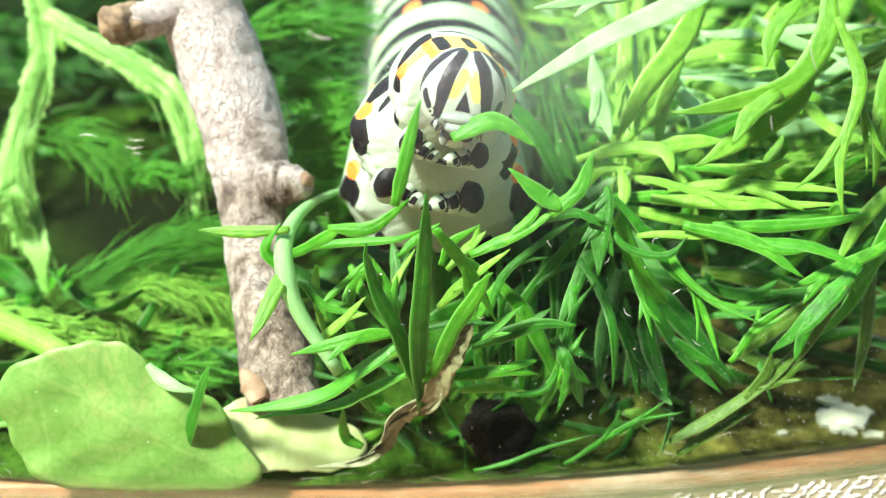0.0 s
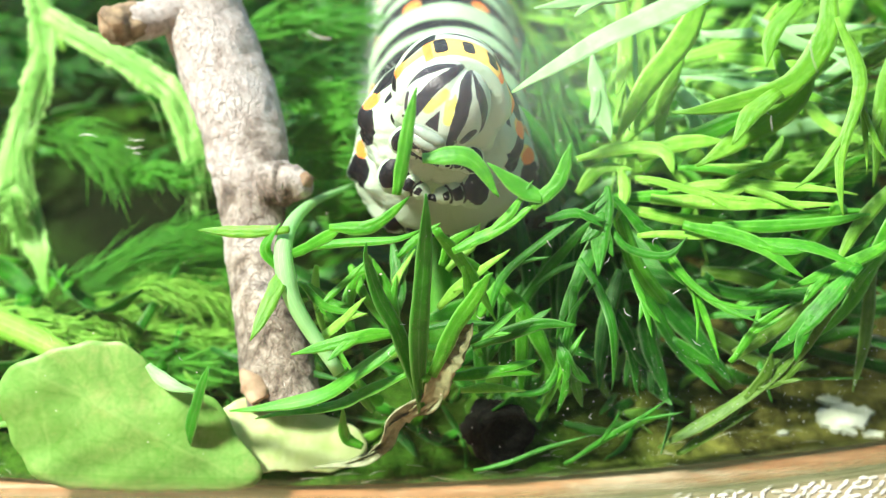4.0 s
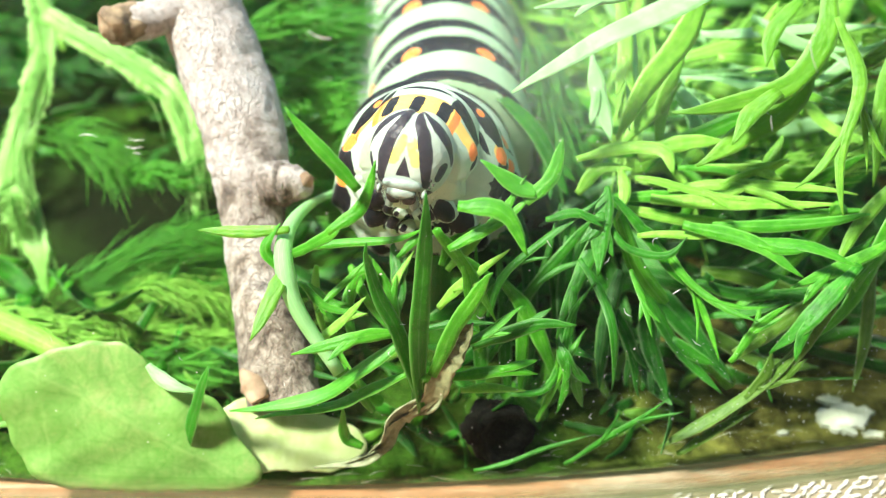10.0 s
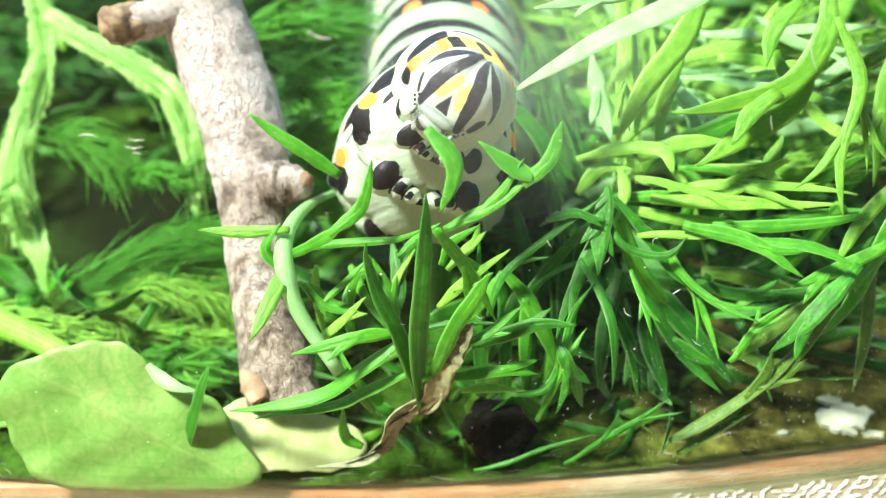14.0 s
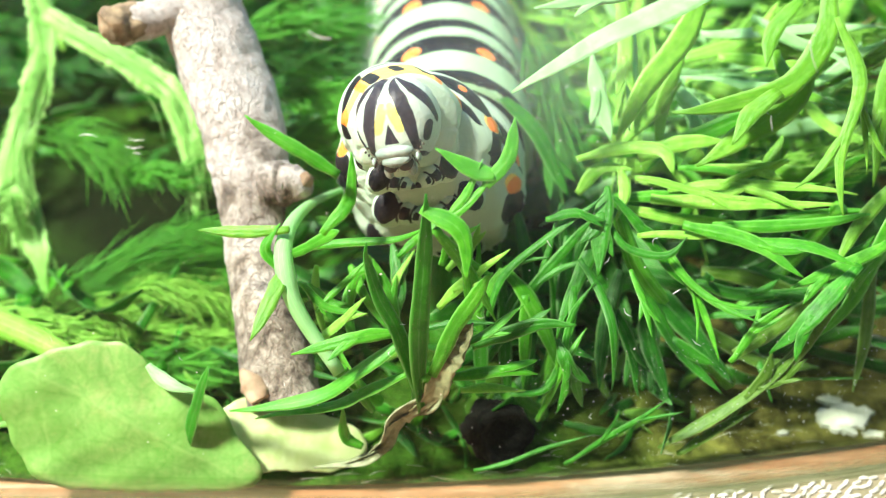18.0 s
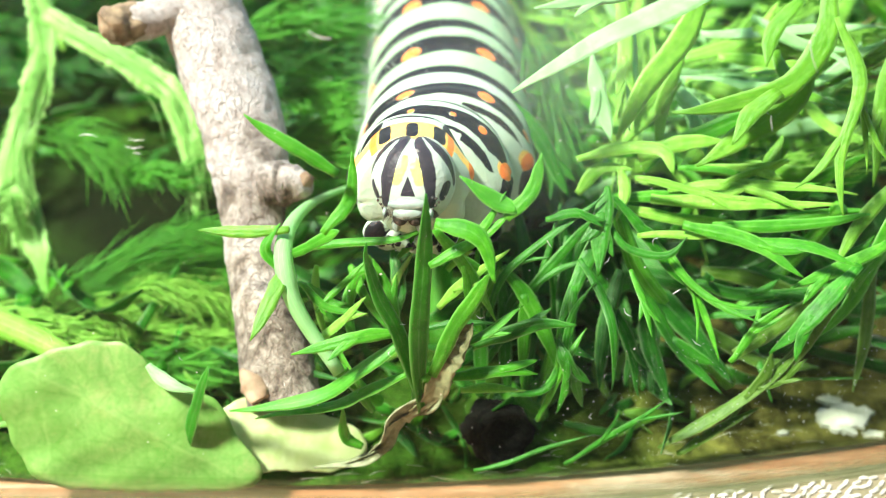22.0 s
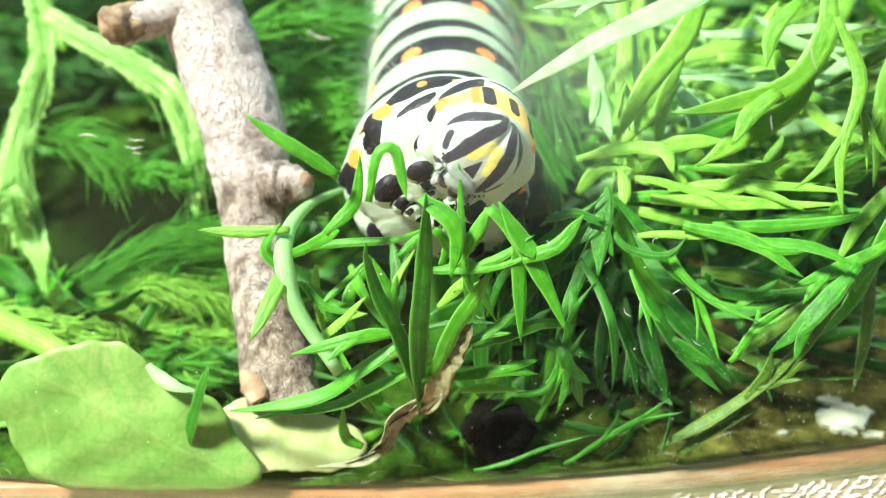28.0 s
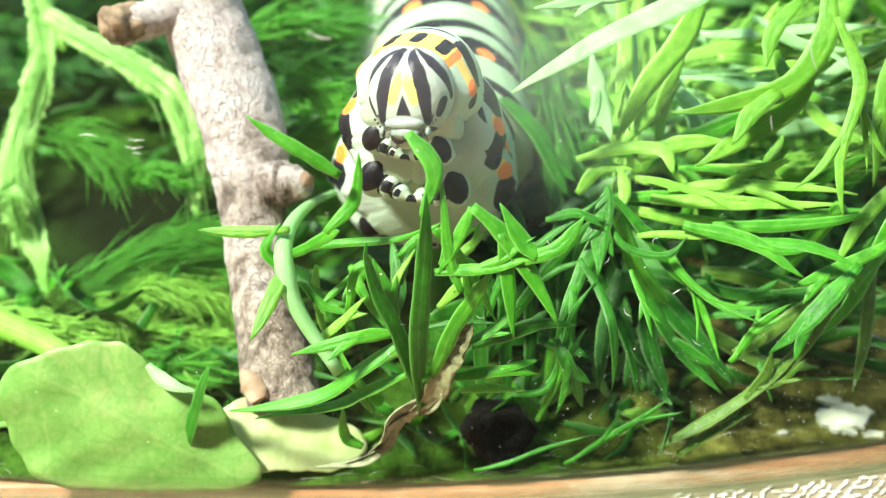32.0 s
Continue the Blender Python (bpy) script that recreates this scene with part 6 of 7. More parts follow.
def leg_mesh(name):
    """A thoracic leg: swollen pale base with a black plate in front, three dark-ringed joints and a claw; points along -z."""
    verts, faces, field = [], [], []
    prof = [(-0.7, 0.95), (-0.35, 1.16), (0.0, 1.20), (0.25, 1.10), (0.42, 0.96), (0.55, 0.80), (0.62, 0.70), (0.70, 0.66), (0.86, 0.72), (1.04, 0.68), (1.16, 0.56), (1.22, 0.46), (1.30, 0.44),
            (1.46, 0.46), (1.60, 0.40), (1.68, 0.30), (1.74, 0.26), (1.86, 0.22), (1.98, 0.12), (2.08, 0.03)]
    nu = 28
    for h, r in prof:
        for i in range(nu):
            a = 2 * math.pi * i / nu
            bend = 0.12 * max(h, 0) ** 2
            verts.append((r * math.cos(a) * MM, (r * math.sin(a) + bend) * MM, -h * MM))
            front = abs((a - 1.5 * math.pi + math.pi) % (2 * math.pi) - math.pi)
            b = spot(front * 1.15, h, 0.0, 0.10, 0.98, 0.62)
            b = max(b, min(0.20 - abs(h - 0.98), 0.5 - front), min(0.14 - abs(h - 1.46), 0.5 - front), min(0.05 - abs(h - 0.64), 1.2 - front), min(0.05 - abs(h - 1.24), 1.6 - front), h - 1.86)
            field.append((mark_value(b, 0.4), 0.0, 0.0, 1.0))
    for j in range(len(prof) - 1):
        for i in range(nu):
            a, b = j * nu + i, j * nu + (i + 1) % nu
            faces.append((a, b, b + nu, a + nu))
    faces.append(tuple(range(nu - 1, -1, -1)))
    faces.append(tuple(range((len(prof) - 1) * nu, len(prof) * nu)))
    me = mesh_of(name, verts, faces, SKIN_WHITE)
    att = me.attributes.new("mark", 'FLOAT_COLOR', 'POINT')
    att.data.foreach_set("color", np.array(field, dtype=np.float32).ravel())
    return me


CAT_AT = (0.0003, -0.0029, 0.01195)
caterpillar = thing("caterpillar", CAT_AT, "plump white-green caterpillar with black bands and orange spots, feeding", "caterpillar")
BODY_R = 4.6
abdomen = []
for i in range(8):
    r = BODY_R * (1.0, 1.0, 1.0, 1.0, 0.97, 0.92, 0.82, 0.64)[i]
    seg = body_segment("abdomen_segment", caterpillar, SEG, r, abdomen_marks(r), SKIN, folds=3, front=0.93, back=0.93)
    seg.location = (-0.12 * i * MM, SEG * i * MM, (0.10 * i - 0.035 * i * i) * MM)
    seg.rotation_euler = (radians(1.0 - 0.8 * i), 0, 0)
    abdomen.append(seg)
    if i in (2, 3, 4, 5, 7):
        for sx in (-1, 1):
            leg = part("proleg", egg_mesh("proleg", (1.1, 1.0, 1.5), SKIN_WHITE, i, 0.12), seg)
            leg.location = (sx * 1.9 * MM, 0, -r * 0.86 * MM)

thorax_3 = body_segment("thorax_segment", caterpillar, 4.6, 4.58, hind_thorax_marks(4.58), SKIN_WHITE, folds=3, front=0.66, back=0.97, swell=((1.65, -1.2, 0.35, 1.3), (2.35, -1.0, 0.4, 1.0), (3.14, -1.0, -0.7, 1.2)), label="pale ring with black bands, orange side spots and black leg bases")
thorax_2 = body_segment("thorax_segment", caterpillar, 3.7, 3.75, mid_thorax_marks(3.75), SKIN_WHITE, folds=2, front=0.66, back=0.9, swell=((1.62, -1.0, 0.42, 1.15), (2.45, -0.9, 0.5, 0.9), (2.0, 0.4, -0.2, 0.5), (3.14, -1.0, -0.7, 1.1)), label="pale ring with black bands and large black side spots")
thorax_1 = body_segment("thorax_segment", caterpillar, 2.75, 2.62, collar_marks(2.62), SKIN_WHITE, folds=1, front=0.84, back=0.97, swell=((1.35, -0.5, 0.28, 0.6), (2.2, -0.8, 0.45, 0.6), (3.14, -0.6, -0.5, 0.8)), label="yellow and orange collar with black plates")
head = part("head", head_mesh("head"), caterpillar, "whitish head shell with bold black stripes and yellow patches")

LEG = leg_mesh("thoracic_leg")
for seg, sp, fwd, low, reach in ((thorax_3, 1.95, -1.5, -2.3, 1.0), (thorax_2, 1.62, -1.45, -2.15, 0.92), (thorax_1, 1.35, -1.05, -2.05, 0.74)):
    for sx in (-1, 1):
        leg = part("thoracic_leg", LEG, seg, "stubby white leg with black plates")
        leg.matrix_basis = pose(sx * sp * MM, fwd * MM, low * MM, -22, sx * 66, sx * 10) @ Matrix.Scale(reach, 4)
for sx in (-1, 1):
    jaw = part("mandible", egg_mesh("mandible", (0.34, 0.30, 0.36), MOUTH, sx, 0.1), head, "dark brown jaw")
    jaw.location = (sx * 0.32 * MM, -1.0 * MM, -1.80 * MM)
    feeler = part("antenna", egg_mesh("antenna", (0.12, 0.20, 0.22), LABRUM, 3, 0.1), head, "tiny pale antenna")
    feeler.location = (sx * 0.98 * MM, -1.12 * MM, -1.62 * MM)
    palp = part("palp", egg_mesh("palp", (0.22, 0.24, 0.34), LABRUM, 5, 0.1), head, "pale mouth feeler")
    palp.location = (sx * 0.52 * MM, -0.75 * MM, -2.05 * MM)
    for k in range(4):
        eye = part("eye", egg_mesh("eye", (0.06, 0.04, 0.06), MOUTH, k, 0.0, 10, 8), head, "tiny dark simple eye")
        eye.location = (sx * (1.18 + 0.12 * math.sin(k * 1.6)) * MM, -1.18 * MM, (-0.98 - 0.15 * k) * MM)
face = part("face_plate", egg_mesh("face_plate", (0.86, 0.30, 0.30), LABRUM, 7, 0.08), head, "pale plate above the lip")
face.location = (0, -1.28 * MM, -1.30 * MM)
lip = part("upper_lip", egg_mesh("upper_lip", (0.66, 0.26, 0.30), LABRUM, 8, 0.12), head, "pale translucent lip")
lip.location = (0, -1.22 * MM, -1.66 * MM)
chin = part("lower_lip", egg_mesh("lower_lip", (0.65, 0.6, 0.5), SKIN_WHITE, 9, 0.1), head)
chin.location = (0, -0.45 * MM, -1.9 * MM)


def hair_mesh(name, material, spots, length, thick, seed):
    """Fine tapering hairs; spots are (root, direction) pairs in millimetres."""
    rnd = random.Random(seed)
    verts, faces = [], []
    for root, way in spots:
        root, way = Vector(root), Vector(way).normalized()
        side = way.cross(Vector((0.3, 0.5, 0.8))).normalized() * thick
        up = way.cross(side).normalized() * thick
        tip = root + way * length * rnd.uniform(0.6, 1.2) + Vector((rnd.uniform(-1, 1), rnd.uniform(-1, 1), rnd.uniform(-1, 0.3))) * length * 0.25
        k = len(verts)
        for q in (root + side, root - side * 0.5 + up * 0.87, root - side * 0.5 - up * 0.87, tip):
            verts.append(tuple(q * MM))
        faces += [(k, k + 1, k + 3), (k + 1, k + 2, k + 3), (k + 2, k, k + 3)]
    return mesh_of(name, verts, faces, material)


hair_rnd = random.Random(77)
around_mouth = []
for k in range(70):
    a = hair_rnd.uniform(-1.25, 1.25)
    around_mouth.append(((1.0 * math.sin(a), -1.05 - 0.25 * math.cos(a), -1.55 - 0.22 * math.cos(a) + hair_rnd.uniform(-0.1, 0.2)),
                         (0.4 * math.sin(a), -0.5, -1.0)))
bristles = part("mouth_bristle", hair_mesh("mouth_bristle", MOUTH, around_mouth, 0.42, 0.018, 4), head, "short dark bristles")
tagged(bristles, kind="stuff")
for i, seg in enumerate(abdomen[:4]):
    roots = []
    for k in range(420):
        a = hair_rnd.choice((-1, 1)) * abs(hair_rnd.gauss(1.35, 0.5))
        d = (math.sin(a), hair_rnd.uniform(-0.4, 0.1), math.cos(a))
        roots.append(((d[0] * BODY_R * 0.985, hair_rnd.uniform(-2.0, 2.0), d[2] * BODY_R * 0.985), d))
    fuzz = part("body_hair", hair_mesh("body_hair", LABRUM, roots, 0.8, 0.016, 20 + i), seg, "fine pale hairs")
    tagged(fuzz, kind="stuff")


# ---- what moves ----
def motions():
    walk(thorax_3, [
        (0.0, pose(-0.00069, -0.00577, -0.00024, -3.6, 0.5, -1.8)), (1.0, pose(-0.00066, -0.00570, -0.00021, -3.7, 1.8, -2.5)),
        (2.0, pose(-0.00064, -0.00567, -0.00023, -3.8, 2.6, -2.7)), (3.0, pose(-0.00042, -0.00552, 0.00013, -4.9, 2.4, -1.5)),
        (5.5, pose(-0.00019, -0.00514, 0.00075, -6.1, 0.3, -0.7)), (6.0, pose(-0.00044, -0.00540, 0.00038, -5.2, -1.5, 0.2)),
        (6.5, pose(-0.00024, -0.00520, 0.00077, -6.0, 0.0, -1.6)), (7.0, pose(-0.00050, -0.00581, 0.00003, -4.3, 0.8, -2.6)),
        (7.5, pose(-0.00033, -0.00528, 0.00059, -5.4, -0.4, -2.1)), (8.0, pose(-0.00058, -0.00575, 0.00019, -4.8, -1.7, -0.7)),
        (8.5, pose(-0.00035, -0.00528, 0.00057, -5.3, -0.3, -1.7)), (9.0, pose(-0.00054, -0.00596, -0.00002, -3.7, -0.9, -0.7)),
        (9.5, pose(-0.00051, -0.00539, 0.00032, -4.2, -0.9, -2.1)), (10.0, pose(-0.00112, -0.00589, -0.00020, -3.2, -4.3, -1.0)),
        (10.5, pose(-0.00064, -0.00542, 0.00040, -4.4, -1.1, -2.0)), (11.0, pose(-0.00098, -0.00590, -0.00004, -3.7, -2.0, 0.1)),
        (11.5, pose(-0.00051, -0.00545, 0.00054, -5.0, 0.7, -1.0)), (12.0, pose(-0.00111, -0.00580, 0.00001, -4.1, -1.8, -0.0)),
        (12.5, pose(-0.00056, -0.00536, 0.00062, -5.5, 0.7, -1.1)), (13.0, pose(-0.00116, -0.00565, 0.00027, -5.2, -2.0, -0.4)),
        (13.5, pose(-0.00055, -0.00526, 0.00088, -6.6, 1.1, -1.4)), (14.0, pose(-0.00123, -0.00562, 0.00039, -5.6, -0.1, -1.5)),
        (14.5, pose(-0.00061, -0.00519, 0.00091, -6.7, 1.5, -2.5)), (16.5, pose(-0.00104, -0.00514, 0.00070, -5.6, 0.6, -5.9)),
        (17.0, pose(-0.00091, -0.00571, -0.00001, -3.9, 5.1, -7.4)), (17.5, pose(-0.00085, -0.00514, 0.00056, -5.0, 0.8, -6.1)),
        (18.0, pose(-0.00073, -0.00562, -0.00031, -2.7, 4.9, -8.8)), (18.5, pose(-0.00053, -0.00510, 0.00046, -4.7, 1.4, -5.8)),
        (19.0, pose(-0.00012, -0.00540, -0.00007, -3.9, 5.1, -6.9)), (19.5, pose(-0.00030, -0.00521, 0.00030, -4.7, 2.2, -6.5)),
        (20.0, pose(-0.00025, -0.00561, 0.00009, -5.9, 3.3, -10.0)), (20.5, pose(-0.00024, -0.00523, 0.00023, -4.3, 1.3, -5.0)),
        (21.0, pose(-0.00023, -0.00527, 0.00023, -3.8, 1.1, -3.0)), (21.5, pose(-0.00023, -0.00526, 0.00021, -3.7, 0.9, -2.9)),
        (22.0, pose(-0.00021, -0.00530, 0.00021, -3.7, 0.7, -2.4)), (22.5, pose(-0.00010, -0.00533, 0.00017, -3.8, 0.6, -0.7)),
        (23.0, pose(-0.00014, -0.00537, 0.00018, -3.8, 0.9, -0.5)), (23.5, pose(-0.00015, -0.00540, 0.00019, -3.8, 1.2, -0.3)),
        (24.0, pose(-0.00016, -0.00535, 0.00017, -3.7, 1.3, -0.4)), (24.5, pose(-0.00030, -0.00526, 0.00024, -3.9, 2.7, -1.1)),
        (25.0, pose(-0.00041, -0.00511, 0.00023, -4.0, 4.0, -2.1)), (25.5, pose(-0.00059, -0.00552, -0.00037, -3.0, -1.6, 3.8)),
        (27.5, pose(-0.00062, -0.00591, 0.00014, -4.4, 9.0, -5.6)), (28.0, pose(-0.00067, -0.00616, 0.00003, -4.0, 8.0, -4.9)),
        (28.5, pose(-0.00028, -0.00533, 0.00066, -5.5, 5.7, -3.2)), (29.0, pose(-0.00031, -0.00536, 0.00064, -5.5, 4.5, -3.2)),
        (29.5, pose(-0.00031, -0.00532, 0.00065, -5.3, 5.3, -4.4)), (30.0, pose(-0.00098, -0.00604, -0.00007, -3.3, 9.4, -8.8)),
        (30.5, pose(-0.00052, -0.00532, 0.00054, -4.9, 4.5, -6.5)), (31.0, pose(-0.00096, -0.00574, 0.00006, -4.2, 5.7, -8.0)),
        (31.5, pose(-0.00038, -0.00505, 0.00091, -7.1, 0.6, -4.5)), (32.0, pose(-0.00121, -0.00561, 0.00018, -4.9, 2.5, -7.4)),
    ])
    walk(thorax_2, [
        (0.0, pose(-0.00066, -0.00803, 0.00328, -21.9, 10.9, -0.5)), (1.0, pose(-0.00067, -0.00770, 0.00327, -22.3, 11.0, -0.4)),
        (2.0, pose(-0.00061, -0.00754, 0.00327, -22.3, 11.7, -0.2)), (3.0, pose(-0.00038, -0.00750, 0.00350, -21.8, 13.6, -1.9)),
        (5.5, pose(-0.00026, -0.00783, 0.00319, -18.7, 4.5, -4.5)), (6.0, pose(-0.00008, -0.00800, 0.00305, -18.8, 5.2, -5.4)),
        (6.5, pose(-0.00046, -0.00791, 0.00334, -19.0, 1.2, -6.1)), (7.0, pose(-0.00065, -0.00796, 0.00309, -20.3, -0.3, -5.6)),
        (7.5, pose(-0.00071, -0.00808, 0.00282, -18.4, -1.0, -6.2)), (8.0, pose(-0.00074, -0.00798, 0.00316, -19.7, 2.8, -6.9)),
        (8.5, pose(-0.00074, -0.00807, 0.00276, -17.8, 2.1, -6.2)), (9.0, pose(-0.00080, -0.00846, 0.00244, -17.9, 4.2, -4.8)),
        (9.5, pose(-0.00107, -0.00838, 0.00205, -16.7, 2.2, -5.0)), (10.0, pose(-0.00111, -0.00864, 0.00236, -18.3, 3.4, -4.5)),
        (10.5, pose(-0.00127, -0.00851, 0.00233, -17.6, 3.7, -1.9)), (11.0, pose(-0.00047, -0.00882, 0.00262, -19.1, 10.8, 0.3)),
        (11.5, pose(-0.00071, -0.00860, 0.00271, -18.1, 11.6, 1.9)), (12.0, pose(-0.00077, -0.00845, 0.00278, -19.4, 13.8, 3.6)),
        (12.5, pose(-0.00077, -0.00838, 0.00286, -18.3, 11.9, 3.6)), (13.0, pose(-0.00077, -0.00817, 0.00329, -20.1, 10.9, 5.6)),
        (13.5, pose(-0.00068, -0.00808, 0.00363, -19.7, 12.2, 3.6)), (14.0, pose(-0.00071, -0.00812, 0.00353, -20.9, 17.7, 0.8)),
        (14.5, pose(-0.00090, -0.00786, 0.00373, -20.2, 10.7, 2.8)), (16.5, pose(-0.00237, -0.00769, 0.00324, -20.0, -3.5, 5.8)),
        (17.0, pose(-0.00139, -0.00776, 0.00322, -21.3, -4.4, 8.8)), (17.5, pose(-0.00186, -0.00772, 0.00293, -19.7, -5.3, 5.3)),
        (18.0, pose(-0.00138, -0.00781, 0.00255, -20.6, -6.4, 5.8)), (18.5, pose(-0.00127, -0.00768, 0.00258, -18.8, -3.6, -3.7)),
        (19.0, pose(-0.00070, -0.00757, 0.00257, -19.7, 0.4, -12.3)), (19.5, pose(-0.00105, -0.00786, 0.00223, -17.4, -1.8, -12.3)),
        (20.0, pose(-0.00097, -0.00799, 0.00219, -17.4, 0.6, -14.4)), (20.5, pose(-0.00092, -0.00815, 0.00156, -15.0, -0.7, -10.2)),
        (21.0, pose(-0.00074, -0.00831, 0.00161, -14.5, 2.0, -8.8)), (21.5, pose(-0.00099, -0.00838, 0.00136, -14.0, -0.3, -7.4)),
        (22.0, pose(-0.00081, -0.00853, 0.00139, -14.3, -0.1, -5.8)), (22.5, pose(-0.00024, -0.00852, 0.00164, -15.4, 4.2, -2.6)),
        (23.0, pose(-0.00064, -0.00873, 0.00148, -16.6, 4.3, -1.1)), (23.5, pose(-0.00052, -0.00896, 0.00129, -14.5, 8.3, -1.6)),
        (24.0, pose(-0.00062, -0.00870, 0.00141, -14.4, 8.8, -2.4)), (24.5, pose(-0.00012, -0.00838, 0.00161, -15.0, 14.9, -0.7)),
        (25.0, pose(-0.00058, -0.00792, 0.00149, -15.2, 18.7, -0.3)), (25.5, pose(0.00007, -0.00749, 0.00231, -20.2, 20.0, 2.8)),
        (27.5, pose(-0.00012, -0.00823, 0.00269, -19.6, 23.1, -5.3)), (28.0, pose(-0.00022, -0.00868, 0.00283, -19.7, 23.6, -5.3)),
        (28.5, pose(-0.00032, -0.00829, 0.00285, -17.7, 21.4, -6.4)), (29.0, pose(-0.00059, -0.00855, 0.00265, -16.5, 18.0, -8.5)),
        (29.5, pose(-0.00041, -0.00828, 0.00285, -17.5, 16.3, -8.7)), (30.0, pose(-0.00103, -0.00854, 0.00253, -19.0, 13.6, -10.6)),
        (30.5, pose(-0.00098, -0.00818, 0.00273, -18.8, 9.5, -11.2)), (31.0, pose(-0.00086, -0.00801, 0.00305, -20.8, 5.5, -11.2)),
        (31.5, pose(-0.00100, -0.00766, 0.00345, -19.1, 2.4, -13.1)), (32.0, pose(-0.00115, -0.00776, 0.00355, -21.5, 3.5, -9.2)),
    ])
    walk(thorax_1, [
        (0.0, pose(0.00003, -0.00931, 0.00623, -8.3, 18.9, 10.6)), (1.0, pose(-0.00007, -0.00880, 0.00603, -8.4, 21.6, 9.6)),
        (2.0, pose(0.00004, -0.00866, 0.00597, -6.8, 21.3, 9.7)), (3.0, pose(0.00027, -0.00872, 0.00615, -6.9, 23.3, 6.2)),
        (5.5, pose(-0.00043, -0.00967, 0.00526, -5.0, 3.2, -6.9)), (6.0, pose(-0.00043, -0.00968, 0.00502, -2.1, 0.1, -9.8)),
        (6.5, pose(-0.00077, -0.00968, 0.00567, -5.0, -0.2, -13.9)), (7.0, pose(-0.00105, -0.00936, 0.00512, -1.1, -3.9, -15.7)),
        (7.5, pose(-0.00102, -0.00996, 0.00468, -1.1, -6.6, -10.5)), (8.0, pose(-0.00105, -0.00956, 0.00485, 1.0, -2.7, -13.3)),
        (8.5, pose(-0.00099, -0.00999, 0.00442, 0.9, 0.1, -8.4)), (9.0, pose(-0.00106, -0.00997, 0.00413, 9.0, 5.1, -4.6)),
        (9.5, pose(-0.00111, -0.01035, 0.00339, 1.8, 2.2, -6.2)), (10.0, pose(-0.00138, -0.01023, 0.00394, 0.7, 1.1, -14.6)),
        (10.5, pose(-0.00091, -0.01025, 0.00438, -5.1, 6.3, -0.2)), (11.0, pose(0.00062, -0.01041, 0.00502, -4.7, 19.4, 10.3)),
        (11.5, pose(0.00044, -0.01055, 0.00480, -4.9, 27.1, 6.4)), (12.0, pose(0.00054, -0.01017, 0.00506, -6.0, 30.9, 5.8)),
        (12.5, pose(0.00032, -0.01034, 0.00481, -5.1, 26.9, 7.6)), (13.0, pose(0.00067, -0.00977, 0.00578, -4.9, 24.4, 8.5)),
        (13.5, pose(0.00062, -0.00974, 0.00626, -5.9, 25.6, 10.0)), (14.0, pose(0.00020, -0.00953, 0.00629, -5.1, 30.3, 11.4)),
        (14.5, pose(-0.00074, -0.00939, 0.00651, -8.4, 19.6, 12.3)), (16.5, pose(-0.00311, -0.00925, 0.00552, -13.4, -4.7, 29.5)),
        (17.0, pose(-0.00273, -0.00924, 0.00557, -14.7, -0.9, 28.4)), (17.5, pose(-0.00230, -0.00938, 0.00512, -13.2, -4.6, 21.4)),
        (18.0, pose(-0.00224, -0.00925, 0.00481, -17.7, 0.2, 18.8)), (18.5, pose(-0.00175, -0.00944, 0.00451, -8.7, -6.8, 4.2)),
        (19.0, pose(-0.00160, -0.00930, 0.00428, -1.9, -7.6, -9.2)), (19.5, pose(-0.00175, -0.00972, 0.00383, -1.7, -9.6, -7.7)),
        (20.0, pose(-0.00169, -0.00995, 0.00342, 1.1, -5.5, -9.6)), (20.5, pose(-0.00144, -0.01021, 0.00254, 5.1, -6.1, -3.8)),
        (21.0, pose(-0.00153, -0.01025, 0.00278, 9.3, 3.0, -5.1)), (21.5, pose(-0.00165, -0.01058, 0.00235, 2.8, -2.2, -3.4)),
        (22.0, pose(-0.00169, -0.01072, 0.00276, -6.7, 1.0, -0.3)), (22.5, pose(-0.00005, -0.01071, 0.00312, -3.8, 14.3, 0.8)),
        (23.0, pose(0.00021, -0.01077, 0.00269, -2.1, 23.5, 2.6)), (23.5, pose(0.00005, -0.01125, 0.00274, -2.8, 27.8, -2.3)),
        (24.0, pose(-0.00034, -0.01082, 0.00299, -4.8, 23.7, -2.7)), (24.5, pose(0.00045, -0.01062, 0.00293, -1.6, 29.9, 2.0)),
        (25.0, pose(0.00123, -0.00954, 0.00279, -4.2, 31.9, 7.6)), (25.5, pose(0.00223, -0.00914, 0.00386, -12.2, 33.4, 3.9)),
        (27.5, pose(0.00135, -0.00990, 0.00435, -3.2, 40.6, -1.6)), (28.0, pose(0.00116, -0.01060, 0.00446, -3.7, 40.3, -0.5)),
        (28.5, pose(0.00095, -0.01052, 0.00409, -4.3, 35.7, -1.9)), (29.0, pose(0.00015, -0.01060, 0.00416, -4.2, 29.7, -7.3)),
        (29.5, pose(0.00070, -0.01053, 0.00422, -5.3, 22.4, -8.1)), (30.0, pose(-0.00099, -0.01014, 0.00438, -5.1, 12.2, -15.9)),
        (30.5, pose(-0.00100, -0.00964, 0.00509, -9.3, 7.3, -17.2)), (31.0, pose(-0.00089, -0.00932, 0.00579, -12.6, 1.9, -21.5)),
        (31.5, pose(-0.00127, -0.00903, 0.00634, -11.8, 0.4, -13.2)), (32.0, pose(-0.00137, -0.00910, 0.00632, -9.3, 0.1, -17.7)),
    ])
